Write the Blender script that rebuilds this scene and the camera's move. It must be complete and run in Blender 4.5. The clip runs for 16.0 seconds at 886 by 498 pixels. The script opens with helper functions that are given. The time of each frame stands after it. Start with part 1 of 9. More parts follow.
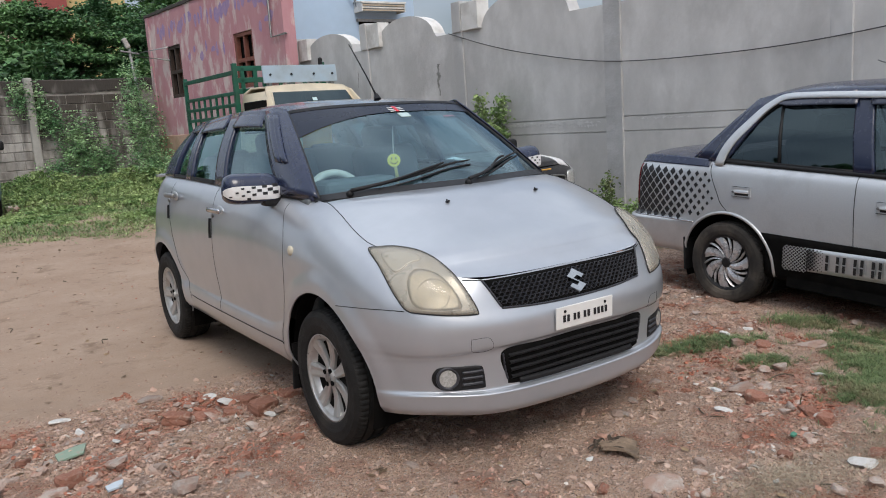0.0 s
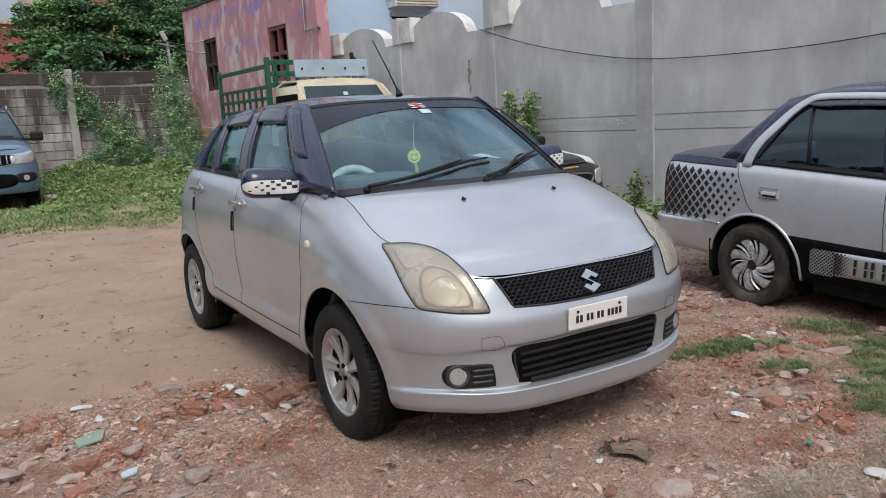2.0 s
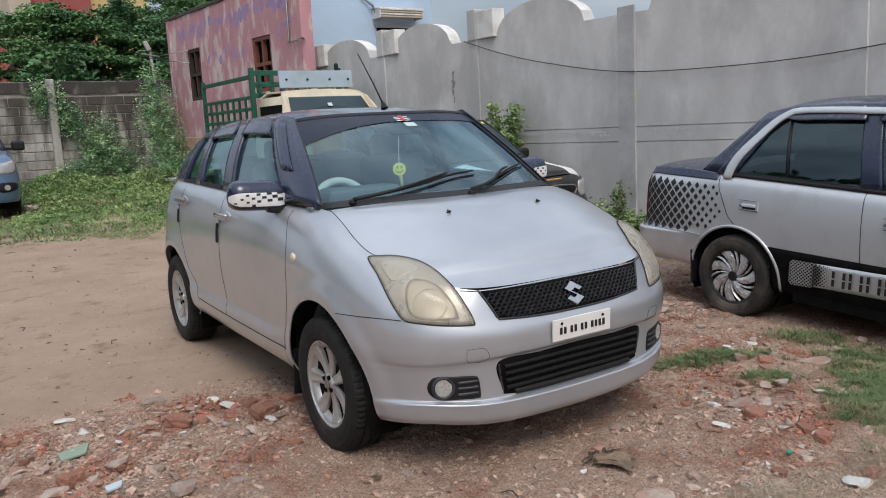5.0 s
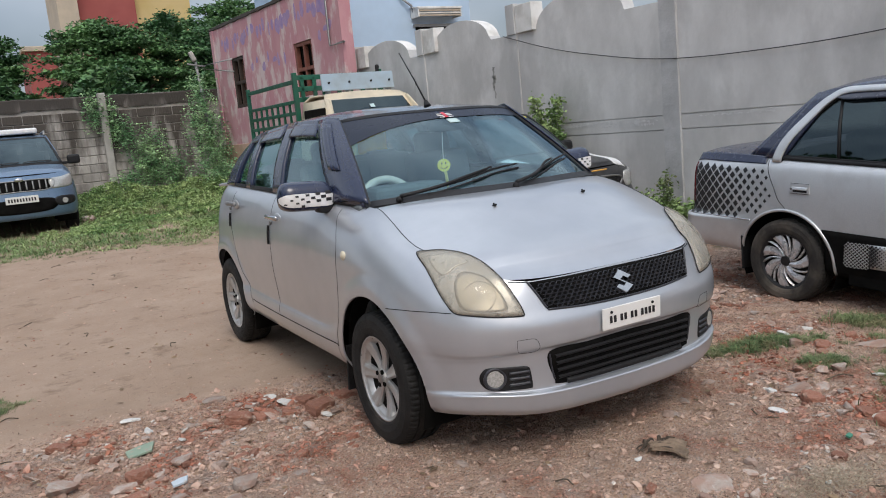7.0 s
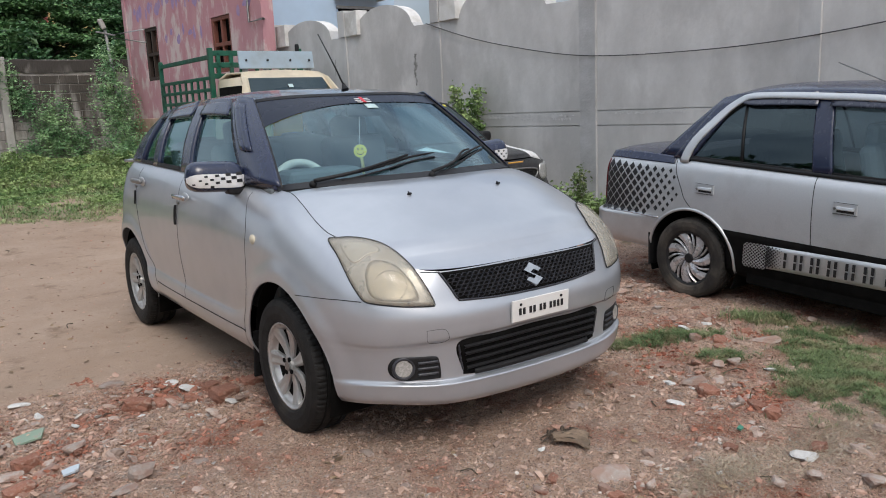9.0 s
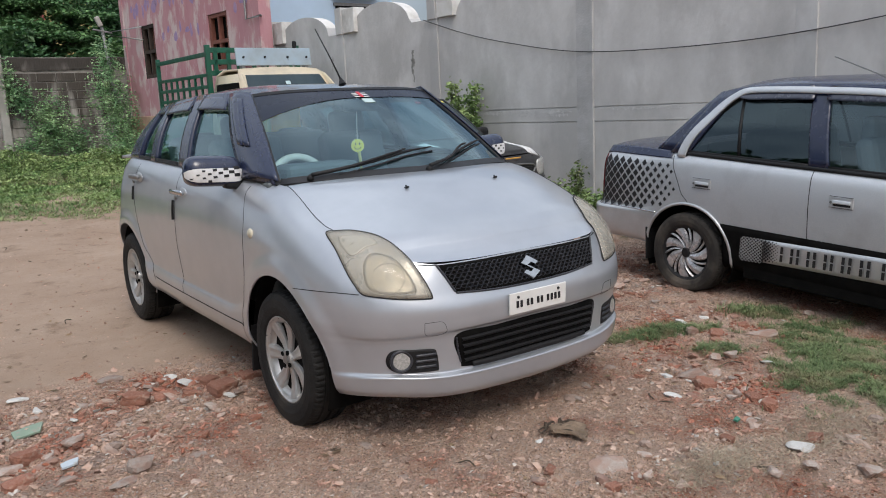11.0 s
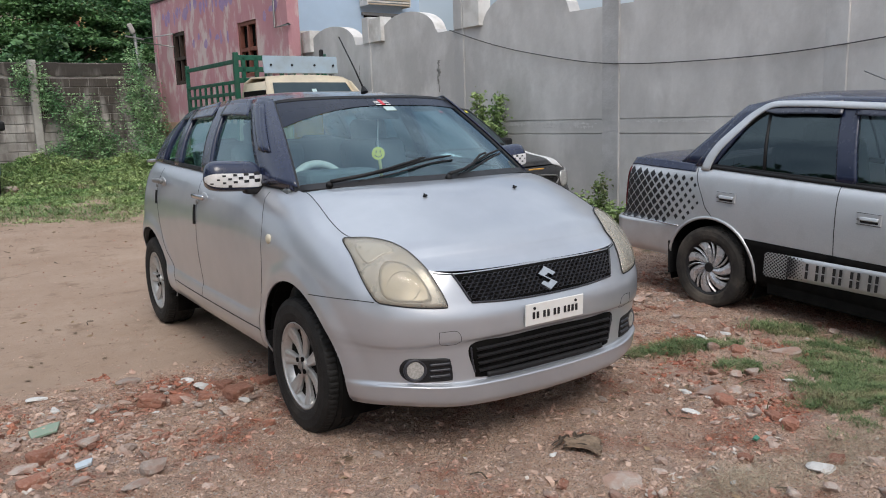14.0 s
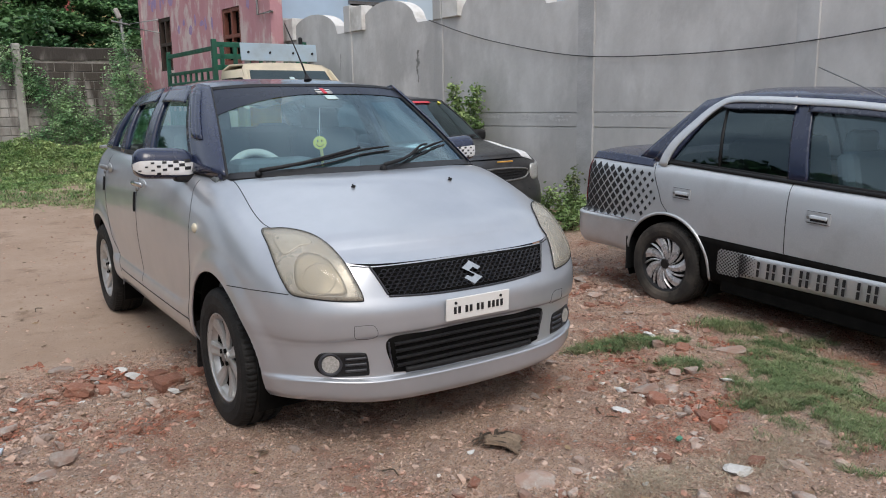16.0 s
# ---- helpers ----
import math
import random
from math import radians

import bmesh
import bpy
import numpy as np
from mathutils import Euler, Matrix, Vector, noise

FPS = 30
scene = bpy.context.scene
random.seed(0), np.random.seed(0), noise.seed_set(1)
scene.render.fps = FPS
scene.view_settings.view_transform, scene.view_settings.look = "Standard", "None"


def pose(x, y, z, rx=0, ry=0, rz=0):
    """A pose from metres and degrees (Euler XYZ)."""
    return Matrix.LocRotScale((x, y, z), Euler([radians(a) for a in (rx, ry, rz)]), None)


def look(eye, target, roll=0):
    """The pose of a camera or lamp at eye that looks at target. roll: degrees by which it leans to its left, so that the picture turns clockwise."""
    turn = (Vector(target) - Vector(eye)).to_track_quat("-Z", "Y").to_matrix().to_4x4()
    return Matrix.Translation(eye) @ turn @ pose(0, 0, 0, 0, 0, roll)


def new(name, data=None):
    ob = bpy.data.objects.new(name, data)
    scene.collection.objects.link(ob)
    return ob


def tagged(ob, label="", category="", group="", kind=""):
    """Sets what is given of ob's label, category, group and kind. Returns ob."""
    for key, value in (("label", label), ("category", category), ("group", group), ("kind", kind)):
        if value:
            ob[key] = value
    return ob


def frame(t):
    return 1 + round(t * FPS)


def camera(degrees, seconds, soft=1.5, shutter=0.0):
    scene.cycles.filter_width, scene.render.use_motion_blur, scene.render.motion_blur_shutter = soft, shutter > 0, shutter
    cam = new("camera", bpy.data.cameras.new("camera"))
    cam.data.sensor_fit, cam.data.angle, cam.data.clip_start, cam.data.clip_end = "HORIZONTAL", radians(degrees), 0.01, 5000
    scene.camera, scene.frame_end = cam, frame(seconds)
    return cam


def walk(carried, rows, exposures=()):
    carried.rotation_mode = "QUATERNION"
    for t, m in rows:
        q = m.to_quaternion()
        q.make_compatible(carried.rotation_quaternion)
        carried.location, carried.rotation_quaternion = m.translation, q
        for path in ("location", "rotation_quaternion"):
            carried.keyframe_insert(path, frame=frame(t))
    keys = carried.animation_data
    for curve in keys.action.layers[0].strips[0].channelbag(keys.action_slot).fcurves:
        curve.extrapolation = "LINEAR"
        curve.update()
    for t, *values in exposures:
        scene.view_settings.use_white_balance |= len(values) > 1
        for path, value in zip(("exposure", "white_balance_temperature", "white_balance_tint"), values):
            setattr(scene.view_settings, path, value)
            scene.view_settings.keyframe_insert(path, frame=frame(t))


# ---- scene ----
EXPOSURE = 0.0
cam = camera(59.1, 16.0, 1.0)
# seconds, eye x y z, yaw to the left of +y, pitch, roll
PATH = [
    (0.0, -2.219, -3.060, 1.375, -33.95, -9.43, -3.81),
    (0.5, -2.247, -3.067, 1.393, -34.21, -9.59, -3.59),
    (1.0, -2.191, -3.098, 1.378, -33.33, -9.62, -2.54),
    (1.5, -2.169, -3.107, 1.385, -32.36, -9.69, -3.06),
    (2.0, -2.152, -3.101, 1.379, -31.50, -9.63, -3.10),
    (2.5, -2.168, -3.107, 1.383, -31.02, -9.48, -2.75),
    (3.0, -2.177, -3.110, 1.386, -30.76, -9.26, -2.32),
    (3.5, -2.171, -3.118, 1.389, -30.97, -9.12, -1.96),
    (4.0, -2.171, -3.121, 1.393, -32.01, -9.00, -2.02),
    (6.5, -2.170, -3.122, 1.397, -31.52, -8.95, -4.60),
    (7.0, -2.199, -3.152, 1.386, -29.33, -8.91, -5.40),
    (7.5, -2.192, -3.169, 1.382, -28.80, -9.39, -4.26),
    (8.0, -2.182, -3.165, 1.393, -30.97, -9.40, -2.94),
    (8.5, -2.175, -3.150, 1.392, -33.61, -9.80, -2.48),
    (9.0, -2.171, -3.141, 1.390, -35.42, -10.31, -2.49),
    (9.2, -2.170, -3.139, 1.390, -36.00, -10.46, -2.46),
    (11.3, -2.178, -3.154, 1.368, -35.31, -10.47, -2.69),
    (11.5, -2.178, -3.155, 1.366, -34.94, -10.43, -2.71),
    (12.0, -2.173, -3.157, 1.363, -34.12, -10.51, -2.50),
    (12.5, -2.167, -3.158, 1.365, -33.73, -10.52, -2.73),
    (13.0, -2.164, -3.158, 1.363, -33.11, -10.29, -2.91),
    (13.5, -2.151, -3.163, 1.369, -32.75, -10.11, -2.10),
    (14.0, -2.143, -3.157, 1.363, -33.79, -9.66, -1.76),
    (14.5, -2.135, -3.141, 1.375, -34.23, -9.65, -1.21),
    (15.0, -2.088, -3.160, 1.389, -33.51, -9.77, -1.08),
    (15.5, -1.998, -3.246, 1.371, -33.56, -9.82, -1.07),
    (16.0, -1.850, -3.280, 1.351, -33.89, -10.29, -0.83)
]


def ahead(yaw, pitch):
    a, b = radians(yaw), radians(pitch)
    return Vector((-math.sin(a) * math.cos(b), math.cos(a) * math.cos(b), math.sin(b)))


walk(cam, [(t, look((x, y, z), Vector((x, y, z)) + ahead(yaw, pitch), roll)) for t, x, y, z, yaw, pitch, roll in PATH],
     exposures=[(0.0, EXPOSURE), (16.0, EXPOSURE)])

# ---- light: bright overcast day, soft sun high behind the camera's left ----
world = bpy.data.worlds.new("overcast_sky")
scene.world = world
world.use_nodes = True
wn = world.node_tree
wn.nodes.clear()
w_out = wn.nodes.new("ShaderNodeOutputWorld")
w_bg = wn.nodes.new("ShaderNodeBackground")
w_sky = wn.nodes.new("ShaderNodeTexSky")
w_sky.sky_type, w_sky.sun_disc = "NISHITA", False
SUN_EL, SUN_AZ = radians(52), radians(196)
w_sky.sun_elevation, w_sky.sun_rotation = SUN_EL, SUN_AZ
w_sky.air_density, w_sky.dust_density, w_sky.ozone_density = 1.0, 4.0, 1.0
# cloud cover: broad soft grey-white banks over the blue
w_tc = wn.nodes.new("ShaderNodeTexCoord")
w_map = wn.nodes.new("ShaderNodeMapping")
w_map.inputs["Scale"].default_value = (1.6, 1.6, 3.0)
w_noise = wn.nodes.new("ShaderNodeTexNoise")
w_noise.inputs["Scale"].default_value, w_noise.inputs["Detail"].default_value = 1.7, 3.5
w_ramp = wn.nodes.new("ShaderNodeValToRGB")
w_ramp.color_ramp.elements[0].position, w_ramp.color_ramp.elements[1].position = 0.36, 0.62
w_ramp.color_ramp.elements[0].color, w_ramp.color_ramp.elements[1].color = (0.28, 0.28, 0.28, 1), (1, 1, 1, 1)
w_mix = wn.nodes.new("ShaderNodeMix")
w_mix.data_type = "RGBA"
w_mix.inputs["B"].default_value = (6.5, 7.2, 8.2, 1)
# an overcast dome is brighter overhead than at the horizon
w_sep, w_dome, w_scale = wn.nodes.new("ShaderNodeSeparateXYZ"), wn.nodes.new("ShaderNodeMapRange"), wn.nodes.new("ShaderNodeVectorMath")
w_dome.inputs["To Min"].default_value, w_dome.inputs["To Max"].default_value = 0.62, 1.50
w_scale.operation = "SCALE"
wn.links.new(w_tc.outputs["Generated"], w_sep.inputs[0])
wn.links.new(w_sep.outputs["Z"], w_dome.inputs["Value"])
wn.links.new(w_dome.outputs[0], w_scale.inputs["Scale"])
wn.links.new(w_mix.outputs["Result"], w_scale.inputs[0])
for a, b in ((w_tc.outputs["Generated"], w_map.inputs[0]), (w_map.outputs[0], w_noise.inputs["Vector"]), (w_noise.outputs["Fac"], w_ramp.inputs[0]),
             (w_ramp.outputs[0], w_mix.inputs["Factor"]), (w_sky.outputs[0], w_mix.inputs["A"]), (w_scale.outputs[0], w_bg.inputs[0]), (w_bg.outputs[0], w_out.inputs[0])):
    wn.links.new(a, b)
w_bg.inputs["Strength"].default_value = 0.123
sun = new("sun", bpy.data.lights.new("sun", "SUN"))
sun.data.energy, sun.data.angle, sun.data.color = 1.3, radians(26), (1.0, 0.95, 0.89)
sun_from = Vector((math.sin(SUN_AZ) * math.cos(SUN_EL), math.cos(SUN_AZ) * math.cos(SUN_EL), math.sin(SUN_EL)))
sun.matrix_world = look(sun_from * 60, (0, 0, 0))

# ---- tools ----


def surface(name, base, second=None, rough=0.6, metal=0.0, scale=8.0, detail=5.0, lo=0.35, hi=0.65, third=None, scale3=1.2, lo3=0.45, hi3=0.7,
            bump=0.0, bump_scale=60.0, rough_var=0.1, coat=0.0, spec=0.5, island=0.0, random_tint=0.0, stretch=None, object_coords=True):
    """A procedural surface: two colours mixed by fine noise, a third in broad stains, relief, varied gloss."""
    m = bpy.data.materials.new(name)
    m.use_nodes = True
    t, n = m.node_tree, m.node_tree.nodes
    p = n["Principled BSDF"]
    p.inputs["Metallic"].default_value, p.inputs["Coat Weight"].default_value = metal, coat
    p.inputs["Specular IOR Level"].default_value = spec
    p.inputs["Coat Roughness"].default_value = 0.08
    co = n.new("ShaderNodeTexCoord")
    src = co.outputs["Object"]
    if not object_coords:
        src = n.new("ShaderNodeNewGeometry").outputs["Position"]
    if stretch:
        mp = n.new("ShaderNodeMapping")
        mp.inputs["Scale"].default_value = stretch
        t.links.new(src, mp.inputs[0])
        src = mp.outputs[0]

    def noise_fac(sc, a, b, det=detail):
        nz = n.new("ShaderNodeTexNoise")
        nz.inputs["Scale"].default_value, nz.inputs["Detail"].default_value = sc, det
        nz.inputs["Roughness"].default_value = 0.6
        t.links.new(src, nz.inputs["Vector"])
        mr = n.new("ShaderNodeMapRange")
        mr.inputs["From Min"].default_value, mr.inputs["From Max"].default_value = a, b
        t.links.new(nz.outputs["Fac"], mr.inputs["Value"])
        return mr.outputs[0]

    def mixed(fac, a, b, blend="MIX"):
        mx = n.new("ShaderNodeMix")
        mx.data_type, mx.blend_type = "RGBA", blend
        if isinstance(fac, float):
            mx.inputs["Factor"].default_value = fac
        else:
            t.links.new(fac, mx.inputs["Factor"])
        for sock, v in (("A", a), ("B", b)):
            if isinstance(v, tuple):
                mx.inputs[sock].default_value = (*v[:3], 1)
            else:
                t.links.new(v, mx.inputs[sock])
        return mx.outputs["Result"]

    colour = mixed(noise_fac(scale, lo, hi), tuple(base), tuple(second or base))
    if third:
        colour = mixed(noise_fac(scale3, lo3, hi3, 6.0), colour, tuple(third))
    if island or random_tint:
        if island:
            rnd = n.new("ShaderNodeNewGeometry").outputs["Random Per Island"]
        else:
            rnd = n.new("ShaderNodeObjectInfo").outputs["Random"]
        hs = n.new("ShaderNodeHueSaturation")
        mr = n.new("ShaderNodeMapRange")
        k = island or random_tint
        mr.inputs["To Min"].default_value, mr.inputs["To Max"].default_value = 1 - k, 1 + k
        t.links.new(rnd, mr.inputs["Value"])
        t.links.new(mr.outputs[0], hs.inputs["Value"])
        t.links.new(colour, hs.inputs["Color"])
        colour = hs.outputs["Color"]
    t.links.new(colour, p.inputs["Base Color"])
    mr = n.new("ShaderNodeMapRange")
    mr.inputs["To Min"].default_value, mr.inputs["To Max"].default_value = max(rough - rough_var, 0.02), min(rough + rough_var, 1)
    t.links.new(noise_fac(scale * 0.7, 0.3, 0.7), mr.inputs["Value"])
    t.links.new(mr.outputs[0], p.inputs["Roughness"])
    if bump:
        nz = n.new("ShaderNodeTexNoise")
        nz.inputs["Scale"].default_value, nz.inputs["Detail"].default_value = bump_scale, 6.0
        t.links.new(src, nz.inputs["Vector"])
        bp = n.new("ShaderNodeBump")
        bp.inputs["Strength"].default_value, bp.inputs["Distance"].default_value = min(bump, 1.0), 0.02
        t.links.new(nz.outputs["Fac"], bp.inputs["Height"])
        t.links.new(bp.outputs[0], p.inputs["Normal"])
    return m


def glass(name, tint=(0.9, 0.95, 0.93), dark=0.0, gloss=0.02, mirror=0.06):
    """Thin pane: see-through with a tint, and a mirror gloss that grows at grazing angles."""
    m = bpy.data.materials.new(name)
    m.use_nodes = True
    t, n = m.node_tree, m.node_tree.nodes
    out = n["Material Output"]
    n.remove(n["Principled BSDF"])
    tr, gl, mx = n.new("ShaderNodeBsdfTransparent"), n.new("ShaderNodeBsdfGlossy"), n.new("ShaderNodeMixShader")
    lw, pw, ad = n.new("ShaderNodeLayerWeight"), n.new("ShaderNodeMath"), n.new("ShaderNodeMath")
    tr.inputs[0].default_value = (*[c * (1 - dark) for c in tint], 1)
    gl.inputs["Roughness"].default_value = gloss
    gl.inputs["Color"].default_value = (0.66, 0.83, 0.88, 1)
    lw.inputs["Blend"].default_value = 0.5
    pw.operation, ad.operation = "POWER", "MULTIPLY_ADD"
    pw.inputs[1].default_value = 3.5
    ad.inputs[1].default_value, ad.inputs[2].default_value = 0.75, mirror
    t.links.new(lw.outputs["Facing"], pw.inputs[0])
    t.links.new(pw.outputs[0], ad.inputs[0])
    t.links.new(ad.outputs[0], mx.inputs[0])
    t.links.new(tr.outputs[0], mx.inputs[1])
    t.links.new(gl.outputs[0], mx.inputs[2])
    t.links.new(mx.outputs[0], out.inputs[0])
    return m


def mesh_from(name, verts, faces, mats=(), smooth=True, idx=None):
    me = bpy.data.meshes.new(name)
    me.from_pydata([tuple(map(float, v)) for v in verts], [], [tuple(int(i) for i in f) for f in faces])
    for m in mats:
        me.materials.append(m)
    if smooth:
        me.polygons.foreach_set("use_smooth", [True] * len(me.polygons))
    if idx is not None:
        me.polygons.foreach_set("material_index", idx)
    me.update()
    return me


def part(name, shape, material, parent=None, label="", smooth=None):
    """Links a bmesh or a mesh as one object, under a thing or a part."""
    if isinstance(shape, bmesh.types.BMesh):
        me = bpy.data.meshes.new(name)
        bmesh.ops.recalc_face_normals(shape, faces=shape.faces)
        shape.to_mesh(me)
        shape.free()
    else:
        me = shape
    if material is not None and not me.materials:
        me.materials.append(material)
    if smooth:
        me.polygons.foreach_set("use_smooth", [True] * len(me.polygons))
    ob = new(name, me)
    if parent is not None:
        ob.parent = parent
    if label:
        ob["label"] = label
    return ob


def thing(name, m, label, category, group=""):
    ob = new(name)
    ob.empty_display_size = 0.1
    ob.matrix_world = m
    return tagged(ob, label, category, group)


def bm_box(sx, sy, sz, m=None, bevel=0.0, seg=2, bm=None):
    bm = bm or bmesh.new()
    r = bmesh.ops.create_cube(bm, size=1.0, matrix=(m or Matrix()) @ Matrix.Diagonal((sx, sy, sz, 1)))
    if bevel:
        es = list({e for v in r["verts"] for e in v.link_edges})
        bmesh.ops.bevel(bm, geom=es, offset=bevel, segments=seg, affect="EDGES", profile=0.5)
    return bm


def bm_cyl(r1, r2, h, m=None, seg=24, bm=None, caps=True):
    bm = bm or bmesh.new()
    bmesh.ops.create_cone(bm, cap_ends=caps, cap_tris=False, segments=seg, radius1=r1, radius2=r2, depth=h, matrix=m or Matrix())
    return bm


def bm_ball(r, m=None, u=16, v=10, bm=None):
    bm = bm or bmesh.new()
    bmesh.ops.create_uvsphere(bm, u_segments=u, v_segments=v, radius=r, matrix=m or Matrix())
    return bm


def at(x, y, z):
    return Matrix.Translation((x, y, z))


def lathe(profile, seg=48, axis="x"):
    """A turned shape about the x axis from (along, radius) pairs."""
    vs, fs = [], []
    k = len(profile)
    for i in range(seg):
        a = 2 * math.pi * i / seg
        for s, r in profile:
            vs.append((s, r * math.cos(a), r * math.sin(a)))
    for i in range(seg):
        j = (i + 1) % seg
        for q in range(k - 1):
            fs.append((i * k + q, i * k + q + 1, j * k + q + 1, j * k + q))
    return vs, fs


def tube(points, radius, seg=10, closed=False, taper=None):
    """A round bar along a line of points."""
    pts = [Vector(p) for p in points]
    n = len(pts)
    vs, fs = [], []
    up = Vector((0, 0, 1))
    for i, p in enumerate(pts):
        a = pts[i - 1] if (i or closed) else p
        b = pts[(i + 1) % n] if (i < n - 1 or closed) else p
        d = (b - a).normalized()
        side = d.cross(up)
        if side.length < 1e-3:
            side = d.cross(Vector((1, 0, 0)))
        side.normalize()
        top = side.cross(d)
        r = radius * (taper(i / max(n - 1, 1)) if taper else 1)
        for s in range(seg):
            t = 2 * math.pi * s / seg
            vs.append(p + side * (r * math.cos(t)) + top * (r * math.sin(t)))
    for i in range(n if closed else n - 1):
        j = (i + 1) % n
        for s in range(seg):
            q = (s + 1) % seg
            fs.append((i * seg + s, i * seg + q, j * seg + q, j * seg + s))
    if not closed:
        fs.append(tuple(range(seg))[::-1])
        fs.append(tuple((n - 1) * seg + s for s in range(seg)))
    return vs, fs


def smooth_line(pts, n):
    """n points along a Catmull-Rom line through pts, by arc length."""
    P = np.array(pts, float)
    Q = np.vstack([2 * P[0] - P[1], P, 2 * P[-1] - P[-2]])
    out = []
    for i in range(1, len(Q) - 2):
        for u in np.linspace(0, 1, 24, endpoint=False):
            a, b, c, d = Q[i - 1], Q[i], Q[i + 1], Q[i + 2]
            out.append(0.5 * (2 * b + (c - a) * u + (2 * a - 5 * b + 4 * c - d) * u * u + (3 * b - a - 3 * c + d) * u ** 3))
    out.append(P[-1])
    out = np.array(out)
    s = np.r_[0, np.cumsum(np.linalg.norm(np.diff(out, axis=0), axis=1))]
    g = np.linspace(0, s[-1], n)
    return np.stack([np.interp(g, s, out[:, k]) for k in range(out.shape[1])], 1)


def curve(xs, ys):
    """A smooth function through (xs, ys): monotone-ish cubic."""
    xs, ys = np.array(xs, float), np.array(ys, float)
    h, d = np.diff(xs), np.diff(ys) / np.diff(xs)
    m = np.r_[d[0], [0 if a * b <= 0 else 3 * (p + q) / ((2 * q + p) / a + (q + 2 * p) / b) for a, b, p, q in zip(d[:-1], d[1:], h[:-1], h[1:])], d[-1]]

    def f(x):
        x = np.clip(np.asarray(x, float), xs[0], xs[-1])
        i = np.clip(np.searchsorted(xs, x, side="right") - 1, 0, len(xs) - 2)
        u = (x - xs[i]) / h[i]
        return ((2 * u ** 3 - 3 * u ** 2 + 1) * ys[i] + (u ** 3 - 2 * u ** 2 + u) * h[i] * m[i]
                + (-2 * u ** 3 + 3 * u ** 2) * ys[i + 1] + (u ** 3 - u ** 2) * h[i] * m[i + 1])
    return f


def grid_faces(rows, cols, flip=False):
    i, j = np.meshgrid(np.arange(rows - 1), np.arange(cols - 1), indexing="ij")
    a = (i * cols + j).ravel()
    f = np.stack([a, a + 1, a + cols + 1, a + cols], 1)
    return f[:, ::-1] if flip else f


# ---- materials ----
M_SILVER = surface("silver_paint", (0.445, 0.467, 0.505), (0.475, 0.497, 0.535), rough=0.33, metal=0.54, scale=7, detail=4, rough_var=0.03, coat=0.9,
                   third=(0.455, 0.475, 0.505), scale3=2.2, lo3=0.5, hi3=0.8)
M_SILVER_OLD = surface("faded_silver_paint", (0.56, 0.58, 0.60), (0.61, 0.625, 0.64), rough=0.38, metal=0.5, scale=160, detail=2, rough_var=0.06, coat=0.35,
                       third=(0.40, 0.405, 0.41), scale3=2.0, lo3=0.5, hi3=0.8)
M_ROOFBLACK = surface("navy_black_wrap", (0.014, 0.020, 0.050), (0.018, 0.025, 0.058), rough=0.25, scale=25, rough_var=0.05, third=(0.024, 0.030, 0.056), scale3=3, lo3=0.55, hi3=0.8, coat=0.4)
# same navy wrap, its colour lightened for the sky's sheen on the roof
M_ROOFSKY = surface("sky_lit_navy_wrap", (0.030, 0.036, 0.062), (0.040, 0.046, 0.072), rough=0.24, scale=12, rough_var=0.06, third=(0.060, 0.062, 0.080), scale3=2.5, lo3=0.5, hi3=0.8, coat=1.0)
M_BLACKPAINT = surface("black_paint", (0.012, 0.012, 0.014), (0.018, 0.018, 0.02), rough=0.35, scale=60, coat=0.4, third=(0.045, 0.042, 0.038), scale3=4)
M_TRIM = surface("black_plastic", (0.010, 0.010, 0.011), (0.017, 0.017, 0.018), spec=0.3, rough=0.55, scale=80, bump=0.05, bump_scale=400)
M_RUBBER = surface("tyre_rubber", (0.012, 0.0118, 0.0115), (0.023, 0.0222, 0.0215), rough=0.75, spec=0.25, scale=14, third=(0.062, 0.052, 0.043), scale3=5, lo3=0.55, hi3=0.85, bump=0.2, bump_scale=180)
M_RUBBER_DUSTY = surface("dusty_tyre_rubber", (0.030, 0.028, 0.026), (0.052, 0.047, 0.042), rough=0.85, spec=0.2, scale=9, third=(0.15, 0.128, 0.105), scale3=3.5, lo3=0.48, hi3=0.75, bump=0.3, bump_scale=120)
M_ALLOY = surface("alloy_wheel", (0.53, 0.53, 0.525), (0.46, 0.455, 0.445), rough=0.36, metal=0.6, scale=30, third=(0.30, 0.25, 0.21), scale3=8, lo3=0.56, hi3=0.9)
M_CHROME = surface("chrome", (0.58, 0.58, 0.59), (0.48, 0.48, 0.49), rough=0.14, metal=1.0, scale=40, rough_var=0.06)
# near-black: real black parts, and shade set into openings, gaps and hollows
M_DARK = surface("black_and_shade", (0.004, 0.004, 0.004), (0.008, 0.0075, 0.007), spec=0.1, rough=0.9, scale=12)
M_GRILLE = surface("grille_plastic", (0.026, 0.028, 0.036), (0.045, 0.046, 0.054), rough=0.36, scale=40)
M_GAP = surface("panel_gap", (0.008, 0.008, 0.009), rough=0.8, scale=20)
M_WHITE = surface("white_vinyl", (0.74, 0.74, 0.75), (0.80, 0.80, 0.80), rough=0.45, scale=30, third=(0.6, 0.58, 0.54), scale3=6)
M_GLASS = glass("window_glass", (0.70, 0.93, 0.96), 0.02, mirror=0.15)
M_GLASS_TINT = glass("tinted_glass", (0.72, 0.85, 0.92), 0.84, mirror=0.09)
M_GLASS_SMOKE = glass("smoked_glass", (0.75, 0.90, 0.95), 0.20, mirror=0.10)
M_VISOR = surface("smoked_visor", (0.030, 0.034, 0.055), (0.040, 0.044, 0.065), rough=0.25, scale=20, coat=0.2)
